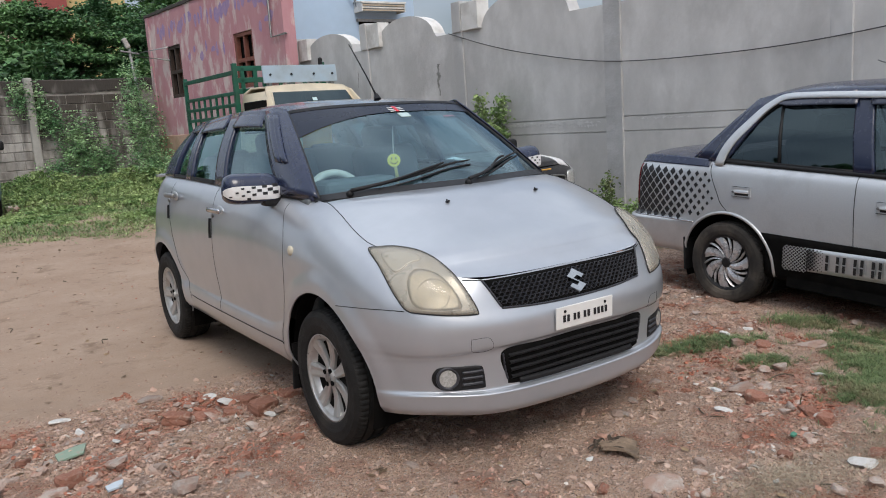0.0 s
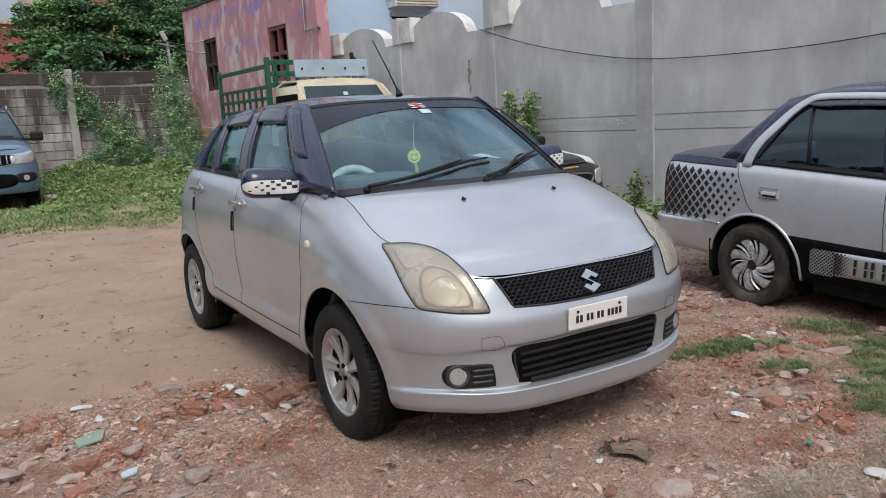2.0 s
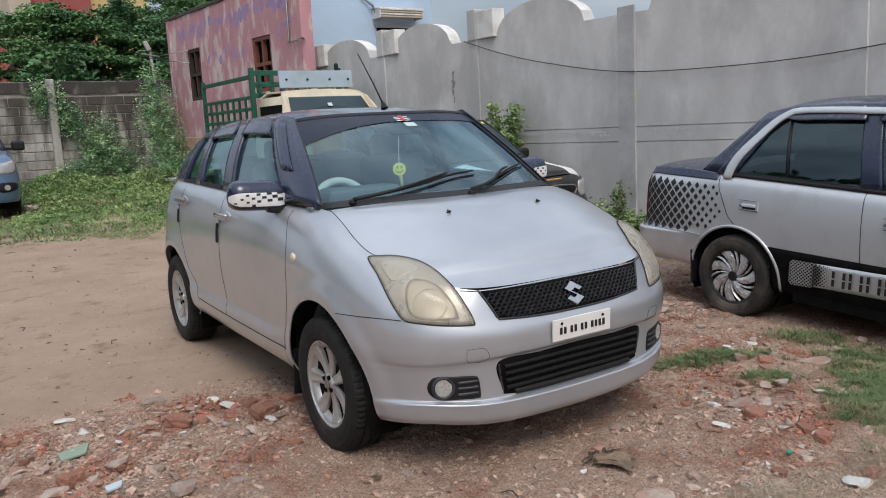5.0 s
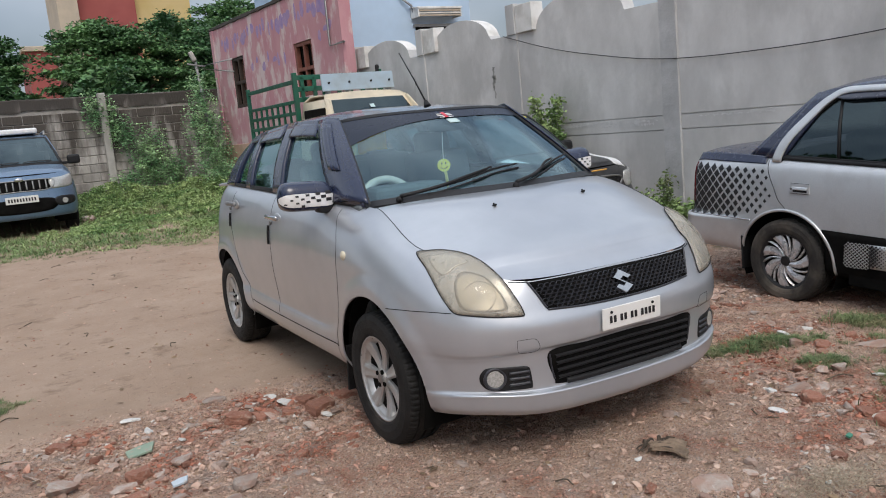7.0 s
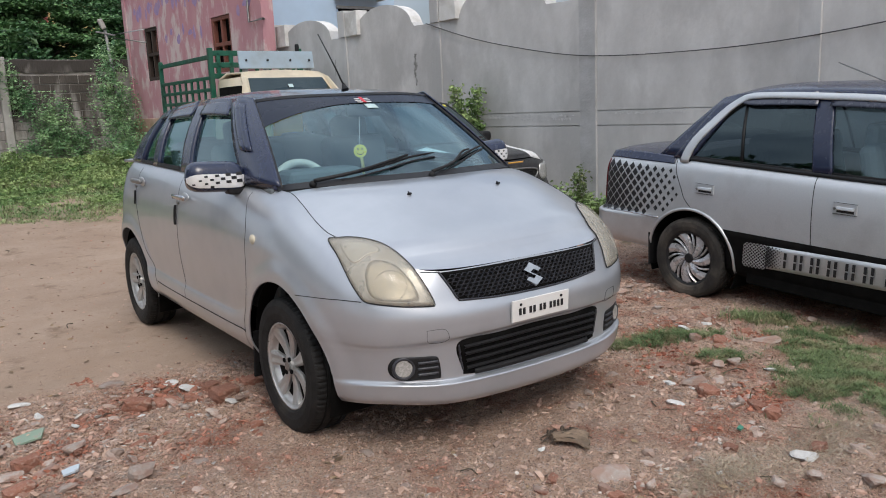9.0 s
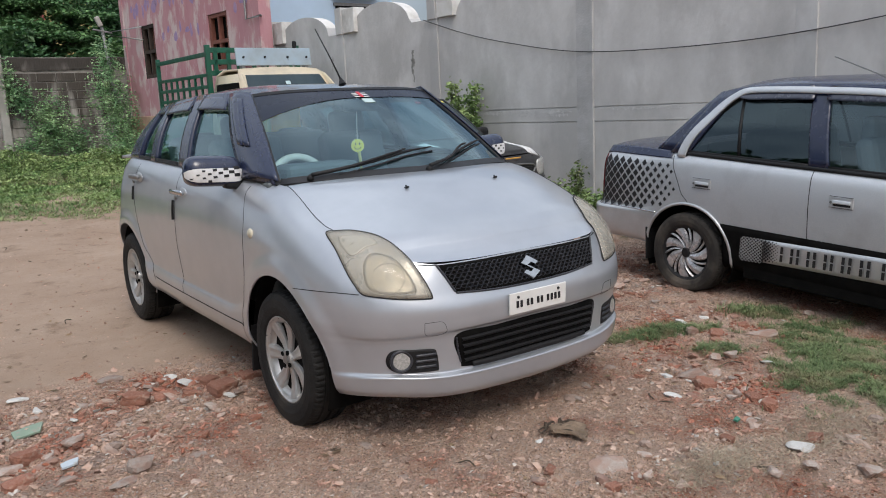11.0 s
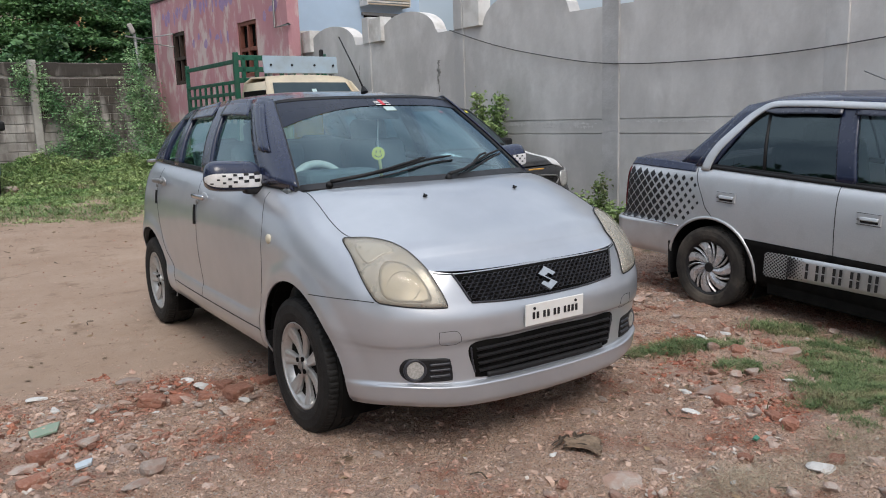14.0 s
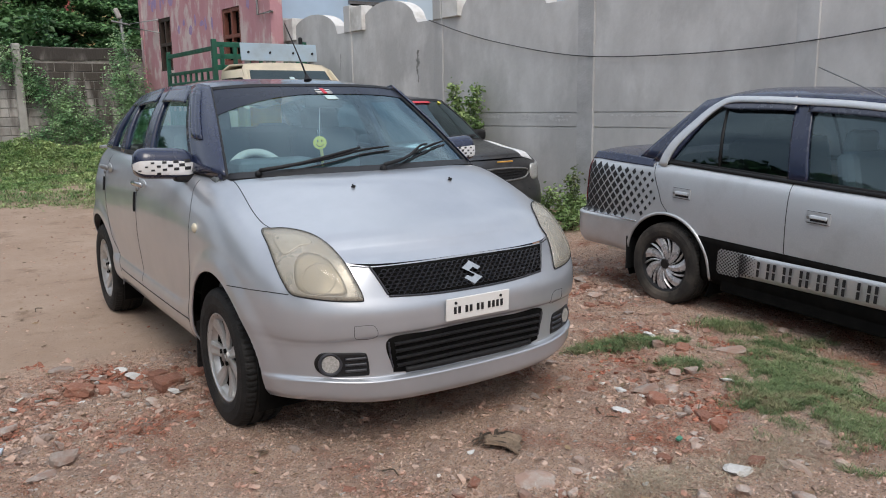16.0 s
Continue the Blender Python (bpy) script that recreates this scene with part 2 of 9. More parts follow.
M_BAND = surface("navy_sun_film", (0.012, 0.016, 0.030), (0.016, 0.021, 0.038), rough=0.28, spec=0.25, scale=5)
M_LENS = surface("clouded_lamp_lens", (0.42, 0.415, 0.385), (0.50, 0.495, 0.465), rough=0.30, scale=9, third=(0.40, 0.36, 0.27), scale3=6, coat=0.15, rough_var=0.1)
M_LENS_CLEAR = surface("clear_lens", (0.36, 0.36, 0.345), (0.55, 0.55, 0.53), rough=0.15, scale=120, metal=0.3)
M_AMBER = surface("amber_lens", (0.60, 0.55, 0.43), (0.55, 0.50, 0.38), rough=0.3, scale=30)
M_RED = surface("red_lens", (0.10, 0.008, 0.012), (0.16, 0.012, 0.016), rough=0.2, scale=30)
M_CREAMSEAT = surface("grey_seat_fabric", (0.16, 0.18, 0.19), (0.21, 0.23, 0.24), rough=0.9, scale=60)
M_DASH = surface("dashboard_plastic", (0.10, 0.115, 0.12), (0.13, 0.145, 0.15), rough=0.6, scale=40)
M_WHEELWRAP = surface("pale_wheel_cover", (0.62, 0.62, 0.58), (0.7, 0.7, 0.66), rough=0.6, scale=30)
M_ORANGE = surface("orange_cloth", (0.75, 0.36, 0.06), (0.8, 0.45, 0.1), rough=0.9, scale=30)


def thin_cloth(name, colour):
    """Thin woven cloth that lets light through from behind."""
    m = surface(name, colour, tuple(c * 0.85 for c in colour), rough=0.9, scale=40)
    t, n = m.node_tree, m.node_tree.nodes
    tl, mx = n.new("ShaderNodeBsdfTranslucent"), n.new("ShaderNodeMixShader")
    tl.inputs[0].default_value = (*colour, 1)
    mx.inputs[0].default_value = 0.75
    t.links.new(n["Principled BSDF"].outputs[0], mx.inputs[1])
    t.links.new(tl.outputs[0], mx.inputs[2])
    t.links.new(mx.outputs[0], n["Material Output"].inputs[0])
    return m


M_ORANGE_THIN = thin_cloth("thin_orange_cloth", (0.98, 0.55, 0.10))
M_PALECLOTH = thin_cloth("pale_yellow_cloth", (0.90, 0.84, 0.42))
M_YELLOW = surface("yellow_plastic", (0.85, 0.78, 0.12), (0.8, 0.72, 0.1), rough=0.4, scale=20)
M_PLATE = surface("plate_white", (0.74, 0.73, 0.70), (0.78, 0.77, 0.75), rough=0.4, scale=30)
M_INK = surface("black_ink", (0.012, 0.012, 0.014), rough=0.5, scale=20)
M_REDINK = surface("red_vinyl", (0.55, 0.03, 0.05), (0.6, 0.05, 0.07), rough=0.5, scale=20)

M_PLASTER = surface("grey_cement_plaster", (0.485, 0.482, 0.476), (0.615, 0.611, 0.604), rough=0.92, scale=3.0, detail=8, lo=0.3, hi=0.7,
                    third=(0.43, 0.427, 0.422), scale3=1.3, lo3=0.44, hi3=0.60, bump=0.22, bump_scale=22, stretch=(1, 1, 0.55), object_coords=False)
M_PLASTER_PALE = surface("pale_cement_pier", (0.53, 0.53, 0.53), (0.46, 0.46, 0.46), rough=0.92, scale=5, detail=8, bump=0.25, bump_scale=35,
                         third=(0.35, 0.345, 0.34), scale3=1.4, object_coords=False)
M_LIMEWASH = surface("white_limewash", (0.74, 0.73, 0.71), (0.66, 0.65, 0.62), rough=0.9, scale=6, bump=0.1, third=(0.5, 0.48, 0.45), scale3=3)
M_PINK = surface("faded_pink_wall", (0.47, 0.225, 0.255), (0.52, 0.285, 0.305), rough=0.9, scale=3, detail=8, third=(0.60, 0.48, 0.47), scale3=3.4, lo3=0.50, hi3=0.60,
                 bump=0.2, bump_scale=20, stretch=(1, 1, 0.45), object_coords=False)
M_PINKLOW = surface("stained_brick_base", (0.50, 0.295, 0.23), (0.55, 0.39, 0.30), rough=0.95, scale=6, third=(0.34, 0.25, 0.16), scale3=2, bump=0.4, bump_scale=18, object_coords=False)
M_BLUEPAINT = surface("faded_blue_lettering", (0.30, 0.22, 0.43), (0.40, 0.28, 0.42), rough=0.9, scale=9)
M_BLUE = surface("powder_blue_wall", (0.44, 0.58, 0.74), (0.47, 0.61, 0.77), rough=0.85, scale=1.5, third=(0.40, 0.52, 0.66), scale3=0.8, object_coords=False)
M_WOOD = surface("old_red_wood", (0.16, 0.055, 0.04), (0.22, 0.08, 0.055), rough=0.7, scale=12, stretch=(6, 6, 0.7))
M_DARKWOOD = surface("blackened_wood", (0.035, 0.024, 0.019), (0.06, 0.04, 0.032), rough=0.8, scale=12, stretch=(6, 6, 0.7))
M_BLOCK = surface("grey_concrete_block", (0.36, 0.335, 0.305), (0.455, 0.43, 0.40), rough=0.95, scale=5, stretch=(1, 1, 0.4), third=(0.20, 0.18, 0.163), scale3=2.6, lo3=0.45, hi3=0.65,
                  bump=0.5, bump_scale=40, random_tint=0.16, object_coords=False)


def rain_stained(m, top, reach, colour):
    """Black algae streaks that run down from the wall's top."""
    t, n = m.node_tree, m.node_tree.nodes
    p = n["Principled BSDF"]
    link = p.inputs["Base Color"].links[0]
    src = link.from_socket
    pos = n.new("ShaderNodeNewGeometry").outputs["Position"]
    mp, nz, sep = n.new("ShaderNodeMapping"), n.new("ShaderNodeTexNoise"), n.new("ShaderNodeSeparateXYZ")
    mp.inputs["Scale"].default_value = (2.6, 2.6, 0.35)
    nz.inputs["Scale"].default_value, nz.inputs["Detail"].default_value = 2.0, 7.0
    t.links.new(pos, mp.inputs[0])
    t.links.new(mp.outputs[0], nz.inputs["Vector"])
    t.links.new(pos, sep.inputs[0])
    down, add, ramp, mx = n.new("ShaderNodeMapRange"), n.new("ShaderNodeMath"), n.new("ShaderNodeMapRange"), n.new("ShaderNodeMix")
    down.inputs["From Min"].default_value, down.inputs["From Max"].default_value = top - reach, top
    down.inputs["To Min"].default_value, down.inputs["To Max"].default_value = -0.06, 0.42
    t.links.new(sep.outputs["Z"], down.inputs["Value"])
    add.operation = "ADD"
    t.links.new(nz.outputs["Fac"], add.inputs[0])
    t.links.new(down.outputs[0], add.inputs[1])
    ramp.inputs["From Min"].default_value, ramp.inputs["From Max"].default_value = 0.56, 0.78
    t.links.new(add.outputs[0], ramp.inputs["Value"])
    mx.data_type = "RGBA"
    mx.inputs["B"].default_value = (*colour, 1)
    t.links.new(ramp.outputs[0], mx.inputs["Factor"])
    t.links.new(src, mx.inputs["A"])
    t.links.new(mx.outputs["Result"], p.inputs["Base Color"])


rain_stained(M_BLOCK, 2.8, 2.3, (0.075, 0.064, 0.055))
M_MORTAR = surface("dark_mortar", (0.25, 0.23, 0.21), (0.34, 0.32, 0.295), rough=0.95, scale=6, bump=0.3, object_coords=False)
M_COPING = surface("blackened_coping", (0.075, 0.066, 0.058), (0.22, 0.20, 0.18), rough=0.95, scale=5, stretch=(1, 1, 0.2), third=(0.27, 0.25, 0.23), scale3=3.6, lo3=0.5, hi3=0.62, bump=0.5, object_coords=False)
rain_stained(M_COPING, 2.8, 0.8, (0.060, 0.052, 0.046))
M_POST = surface("pale_concrete_post", (0.46, 0.44, 0.41), (0.38, 0.36, 0.33), rough=0.9, scale=6, bump=0.3)
M_CREAM = surface("cream_paint", (0.62, 0.53, 0.38), (0.66, 0.57, 0.42), rough=0.45, scale=8, coat=0.2, third=(0.5, 0.43, 0.32), scale3=3)
M_GREENPAINT = surface("bottle_green_paint", (0.006, 0.085, 0.05), (0.01, 0.11, 0.065), rough=0.45, scale=10, third=(0.03, 0.06, 0.04), scale3=5)
M_PALEBLUE = surface("pale_blue_sheet", (0.36, 0.47, 0.56), (0.42, 0.53, 0.61), rough=0.5, scale=5, third=(0.32, 0.38, 0.42), scale3=2.5)
M_MUVBLUE = surface("slate_blue_paint", (0.115, 0.185, 0.285), (0.14, 0.21, 0.31), rough=0.34, metal=0.35, scale=120, coat=0.45)
M_PERMIT = surface("pale_green_paper", (0.45, 0.58, 0.58), (0.50, 0.63, 0.62), rough=0.6, scale=40)
M_REDWALL = surface("maroon_wall", (0.29, 0.075, 0.07), (0.33, 0.09, 0.08), rough=0.9, scale=1)
M_YELLOWWALL = surface("ochre_wall", (0.52, 0.40, 0.17), (0.56, 0.44, 0.22), rough=0.9, scale=1)
M_CREAMWALL = surface("weathered_cream_wall", (0.52, 0.44, 0.34), (0.42, 0.36, 0.29), rough=0.9, scale=1.2)
M_STEEL = surface("dull_steel", (0.25, 0.25, 0.25), (0.32, 0.32, 0.31), rough=0.5, metal=0.8, scale=30)
M_WIRE = surface("cable_sheath", (0.05, 0.05, 0.052), rough=0.6, scale=30)
M_LEAF = surface("weed_leaf", (0.13, 0.225, 0.075), (0.32, 0.41, 0.17), rough=0.55, scale=1.6, lo=0.40, hi=0.60, island=0.45, spec=0.3)
M_LEAF_DARK = surface("tree_leaf", (0.045, 0.115, 0.045), (0.130, 0.245, 0.090), rough=0.5, scale=0.9, lo=0.42, hi=0.62, island=0.5, spec=0.3)
M_IVY = surface("creeper_leaf", (0.135, 0.275, 0.13), (0.35, 0.51, 0.27), rough=0.6, scale=2.4, lo=0.4, hi=0.6, island=0.45, spec=0.3)
M_GRASS = surface("grass_blade", (0.095, 0.145, 0.058), (0.185, 0.235, 0.105), rough=0.6, scale=1.5, island=0.45, spec=0.25, third=(0.29, 0.255, 0.145), scale3=5.0, lo3=0.50, hi3=0.68)
M_DRY = surface("dry_grass", (0.28, 0.22, 0.15), (0.44, 0.365, 0.265), rough=0.8, scale=3, island=0.35)
M_BARK = surface("bark", (0.06, 0.045, 0.03), (0.1, 0.08, 0.055), rough=0.95, scale=9, bump=0.4)
M_BRICK = surface("broken_red_brick", (0.27, 0.115, 0.075), (0.33, 0.165, 0.115), rough=0.95, scale=10, random_tint=0.22, third=(0.36, 0.235, 0.18), scale3=2.5, lo3=0.54, hi3=0.66, bump=0.5, bump_scale=45)
M_STONE = surface("pale_rubble_stone", (0.37, 0.30, 0.255), (0.46, 0.395, 0.35), rough=0.95, scale=6, random_tint=0.25, third=(0.36, 0.24, 0.19), scale3=2.2, lo3=0.42, hi3=0.58, bump=0.4, bump_scale=40)
M_WHITESTONE = surface("whitewashed_chip", (0.62, 0.61, 0.59), (0.54, 0.52, 0.49), rough=0.9, scale=7, random_tint=0.12, bump=0.3, bump_scale=40)
M_GRAVEL = surface("loose_gravel", (0.36, 0.235, 0.175), (0.45, 0.33, 0.265), rough=0.95, scale=9, island=0.42, third=(0.31, 0.125, 0.08), scale3=2.1, lo3=0.48, hi3=0.62)
M_VANE = surface("silver_wheel_cover", (0.50, 0.50, 0.51), (0.58, 0.58, 0.59), rough=0.28, metal=0.5, scale=30, third=(0.34, 0.31, 0.28), scale3=9)
def fast_mesh(name, V, F, mat=None):
    me = bpy.data.meshes.new(name)
    V, F = np.ascontiguousarray(V, np.float32), np.ascontiguousarray(F, np.int32)
    k = F.shape[1]
    me.vertices.add(len(V))
    me.vertices.foreach_set("co", V.ravel())
    me.loops.add(F.size)
    me.loops.foreach_set("vertex_index", F.ravel())
    me.polygons.add(len(F))
    me.polygons.foreach_set("loop_start", np.arange(0, F.size, k, dtype=np.int32))
    me.polygons.foreach_set("loop_total", np.full(len(F), k, np.int32))
    me.polygons.foreach_set("use_smooth", np.zeros(len(F), bool))
    if mat:
        me.materials.append(mat)
    me.update(calc_edges=True)
    return me


# ---- ground ----
def sstep(a, b, v):
    u = np.clip((np.asarray(v, float) - a) / (b - a), 0, 1)
    return u * u * (3 - 2 * u)


def rough_noise(x, y, f, seed=0.0):
    """Cheap smooth noise from a few crossed waves, about -1 to 1."""
    v = 0.0
    for k, (a, b, c) in enumerate(((1.0, 0.37, 0.2), (-0.61, 0.93, 1.7), (0.29, -1.13, 4.1), (1.31, 0.71, 2.6), (-0.87, -0.55, 5.2))):
        v = v + np.sin(f * (a * x + b * y) + c + seed * (k + 1) + 1.3 * np.sin(0.7 * f * (b * x - a * y) + seed))
    return v / 3.2


def ground_z(x, y):
    x, y = np.asarray(x, float), np.asarray(y, float)
    base = -0.143 * sstep(0.2, -2.3, y) * sstep(1.8, 2.4, x) + 0.19 * sstep(2.5, 12.0, y) + 0.12 * sstep(11.5, 16.5, y) + 0.13 * sstep(2.6, 4.6, x) * sstep(-1.0, 2.6, y)
    bumps = 0.012 * rough_noise(x, y, 1.7) + 0.006 * rough_noise(x, y, 5.1, 2.0)
    flat = np.exp(-((x / 1.3) ** 2 + ((y - 1.1) / 2.2) ** 2) ** 2)
    return base + bumps * (1 - 0.7 * flat)


def rubble_mask(x, y):
    """1 where the ground is strewn with broken brick, 0 on the bare earth of the yard."""
    x, y = np.asarray(x, float), np.asarray(y, float)
    edge = 1.15 + 0.12 * rough_noise(x, y, 2.3) - 0.25 * sstep(-1.0, 0.6, x) + 3.5 * sstep(0.9, 2.2, x)
    return sstep(0.25, -0.25, y - edge)


def grass_mask(x, y):
    """How thickly grass covers the ground."""
    x, y = np.asarray(x, float), np.asarray(y, float)
    g = 0.0
    # patches: centre, half length, half width, turn, thickness
    for cx, cy, lx, ly, turn, k in ((1.38, -0.30, 0.36, 0.10, -14, 1.0), (1.40, -0.73, 0.22, 0.09, -32, 0.9), (2.19, -0.40, 0.20, 0.11, -30, 1.25), (2.37, -0.83, 0.10, 0.07, 0, 1.0),
                                    (1.50, -1.32, 0.52, 0.28, 34, 1.15), (1.30, -1.68, 0.42, 0.20, 30, 1.0), (1.95, -1.08, 0.30, 0.22, 0, 0.85), (1.12, -1.52, 0.22, 0.14, 10, 0.8), (2.1, -0.74, 0.45, 0.18, -10, 0.72), (1.72, -0.95, 0.25, 0.14, 20, 0.7), (1.62, -0.40, 0.20, 0.07, -20, 0.75), (0.95, -1.95, 0.4, 0.2, 0, 0.6), (1.22, -1.18, 0.20, 0.10, 30, 0.55)):
        c, s = math.cos(math.radians(turn)), math.sin(math.radians(turn))
        u, v = (c * (x - cx) + s * (y - cy)) / 1.15, (c * (y - cy) - s * (x - cx)) / 1.2
        g = np.maximum(g, k * np.exp(-(((u / lx) ** 2 + (v / ly) ** 2) ** 1.2)))
    g = np.maximum(g, 1.1 * np.exp(-(((x + 2.80 + 0.14 * rough_noise(x, y, 5.0, 3.0)) / 0.54) ** 2 + ((y - 2.0 + 0.1 * rough_noise(x, y, 4.0, 1.0)) / 0.82) ** 2) ** 2))
    bare = np.exp(-(((x - 0.1) / 0.9) ** 2 + ((y - 10.2) / 0.75) ** 2))
    g = np.maximum(g, sstep(7.2, 9.4, y + 0.22 * x + 0.7 * rough_noise(x, y, 1.1, 4.0)) * (1 - 0.45 * bare))
    g = np.maximum(g, 0.9 * sstep(3.2, 3.9, x) * sstep(-0.5, 1.5, y))
    n = 0.30 * value_noise(x, y, 4.0, 71) + 0.38 * value_noise(x, y, 11.0, 72) + 0.32 * value_noise(x, y, 28.0, 73)
    return np.clip(sstep(0.26, 0.82, g * 0.75 + 1.7 * (n - 0.5) * np.minimum(g * 3, 1)), 0, 1)


def heap(x, y):
    """Where the coarse rubble lies thickest."""
    x, y = np.asarray(x, float), np.asarray(y, float)
    d = 0.0
    for cx, cy, sx, sy, k in ((-1.25, 0.80, 0.45, 0.22, 1.0), (-1.75, 0.75, 0.40, 0.28, 1.0), (-0.98, 0.55, 0.25, 0.40, 0.9), (-1.55, 0.25, 0.45, 0.35, 0.8), (-2.1, 0.9, 0.3, 0.3, 0.8), (-0.9, 1.0, 0.2, 0.25, 0.7),
                              (0.92, -1.0, 0.22, 0.22, 0.8), (1.0, -0.72, 0.35, 0.14, 0.7), (1.75, -0.15, 0.5, 0.2, 0.6), (2.15, 0.75, 0.35, 0.45, 1.0), (2.6, 1.3, 0.5, 0.6, 0.9), (1.25, 0.25, 0.3, 0.5, 0.5), (0.0, -1.42, 0.8, 0.14, 0.55), (-0.5, -1.1, 0.4, 0.25, 0.4), (0.9, -1.75, 0.3, 0.2, 0.4)):
        d = np.maximum(d, k * np.exp(-(((x - cx) / sx) ** 2 + ((y - cy) / sy) ** 2)))
    return d


def value_noise(x, y, f, seed=0):
    """Smooth lattice noise, 0 to 1, f cells to the metre."""
    u, v = np.asarray(x, float) * f, np.asarray(y, float) * f
    i, j = np.floor(u).astype(np.int64), np.floor(v).astype(np.int64)
    a, b = u - i, v - j
    a, b = a * a * (3 - 2 * a), b * b * (3 - 2 * b)

    def knot(p, q):
        h = (p * 374761393 + q * 668265263 + seed * 144665) & 0xFFFFFFFF
        h = ((h ^ (h >> 13)) * 1274126177) & 0xFFFFFFFF
        return ((h ^ (h >> 16)) & 0xFFFF) / 65535.0
    return (knot(i, j) * (1 - a) + knot(i + 1, j) * a) * (1 - b) + (knot(i, j + 1) * (1 - a) + knot(i + 1, j + 1) * a) * b


def clods(x, y):
    """Lumps of trodden rubble: flat-topped lumps with creases between them, finer and finer."""
    c, sx, sy = 0.0, np.asarray(x, float), np.asarray(y, float)
    wx, wy = sx + 0.05 * value_noise(sx, sy, 7, 50), sy + 0.05 * value_noise(sx, sy, 7, 51)
    for k, (f, h) in enumerate(((6.0, 0.026), (12.0, 0.018), (23.0, 0.011), (45.0, 0.006))):
        n = value_noise(wx * 0.8 + wy * 0.6, wy * 0.8 - wx * 0.6, f, k)
        c = c + h * (np.minimum(np.abs(2 * n - 1) * 2.2, 1.0) - 0.6)
    return c


def loose_z(x, y):
    """Height of the ground with its clods and grit."""
    r = rubble_mask(x, y)
    return ground_z(x, y) + r * (0.45 + 0.65 * heap(x, y)) * clods(x, y) + 0.005 * (value_noise(x, y, 3.1, 9) - 0.5) + 0.005 * (value_noise(x, y, 9.0, 8) - 0.5) * (1 - 0.5 * r)


def ground_sheet():
    gx = np.r_[-900, -300, -100, -40, -20, -10, -6, -4.6, np.arange(-3.6, -3.0, 0.04), np.arange(-3.0, 2.7, 0.013), np.arange(2.7, 5.0, 0.04), 6, 8, 12, 20, 40, 100, 300, 900]
    gy = np.r_[-900, -300, -100, -40, -15, -7, -4.5, -3.6, np.arange(-3.0, -2.3, 0.05), np.arange(-2.3, 1.9, 0.013), np.arange(1.9, 5.0, 0.04), np.arange(5.0, 17.6, 0.12), 20, 25, 32, 45, 80, 200, 600, 1500]
    X, Y = np.meshgrid(gx, gy)
    Z = loose_z(X, Y)
    r = rubble_mask(X, Y)
    me = fast_mesh("ground", np.stack([X, Y, Z], -1).reshape(-1, 3), grid_faces(len(gy), len(gx)))
    me.polygons.foreach_set("use_smooth", [True] * len(me.polygons))
    # trodden-in stones: the flat tops of some of the clods
    wx, wy = X + 0.05 * value_noise(X, Y, 7, 50), Y + 0.05 * value_noise(X, Y, 7, 51)
    tops = np.abs(2 * value_noise(wx * 0.8 + wy * 0.6, wy * 0.8 - wx * 0.6, 12.0, 1) - 1)
    stony = sstep(0.30, 0.50, tops) * sstep(0.42, 0.56, value_noise(X, Y, 5.0, 33)) * r * np.clip(0.25 + heap(X, Y), 0, 1)
    for nm, v in (("rubble", r), ("grass", grass_mask(X, Y)), ("stony", stony)):
        me.attributes.new(nm, "FLOAT", "POINT").data.foreach_set("value", v.ravel().astype(np.float32))
    m = bpy.data.materials.new("yard_earth")
    m.use_nodes = True
    t, n = m.node_tree, m.node_tree.nodes
    p = n["Principled BSDF"]
    p.inputs["Roughness"].default_value, p.inputs["Specular IOR Level"].default_value = 0.95, 0.2
    pos = n.new("ShaderNodeNewGeometry").outputs["Position"]

    def nz(scale, a, b, detail=8):
        q = n.new("ShaderNodeTexNoise")
        q.inputs["Scale"].default_value, q.inputs["Detail"].default_value, q.inputs["Roughness"].default_value = scale, detail, 0.65
        t.links.new(pos, q.inputs["Vector"])
        r2 = n.new("ShaderNodeMapRange")
        r2.inputs["From Min"].default_value, r2.inputs["From Max"].default_value = a, b
        t.links.new(q.outputs["Fac"], r2.inputs["Value"])
        return r2.outputs[0]

    def mx(f, a, b):
        q = n.new("ShaderNodeMix")
        q.data_type = "RGBA"
        t.links.new(f, q.inputs["Factor"])
        for k, v in (("A", a), ("B", b)):
            if isinstance(v, tuple):
                q.inputs[k].default_value = (*v, 1)
            else:
                t.links.new(v, q.inputs[k])
        return q.outputs["Result"]

    def attr(nm):
        q = n.new("ShaderNodeAttribute")
        q.attribute_name = nm
        return q.outputs["Fac"]
    earth = mx(nz(1.3, 0.35, 0.65), (0.335, 0.240, 0.178), (0.400, 0.300, 0.229))
    earth = mx(nz(0.5, 0.5, 0.64, 4), earth, (0.315, 0.226, 0.166))
    earth = mx(nz(3.2, 0.56, 0.70), earth, (0.235, 0.165, 0.118))
    earth = mx(nz(17, 0.58, 0.72), earth, (0.26, 0.185, 0.135))
    earth = mx(nz(9, 0.55, 0.75), earth, (0.34, 0.235, 0.165))
    grit = mx(nz(26, 0.4, 0.6), (0.55, 0.365, 0.268), (0.68, 0.49, 0.375))
    grit = mx(nz(2.1, 0.48, 0.66), grit, (0.37, 0.185, 0.122))
    grit = mx(nz(60, 0.6, 0.7), grit, (0.42, 0.34, 0.28))
    grit = mx(nz(4.3, 0.62, 0.76), grit, (0.33, 0.20, 0.14))
    grit = mx(nz(85, 0.57, 0.64, 3), grit, (0.60, 0.52, 0.46))
    grit = mx(nz(110, 0.57, 0.65, 3), grit, (0.11, 0.068, 0.05))
    grit = mx(nz(12, 0.56, 0.72), grit, (0.40, 0.27, 0.195))
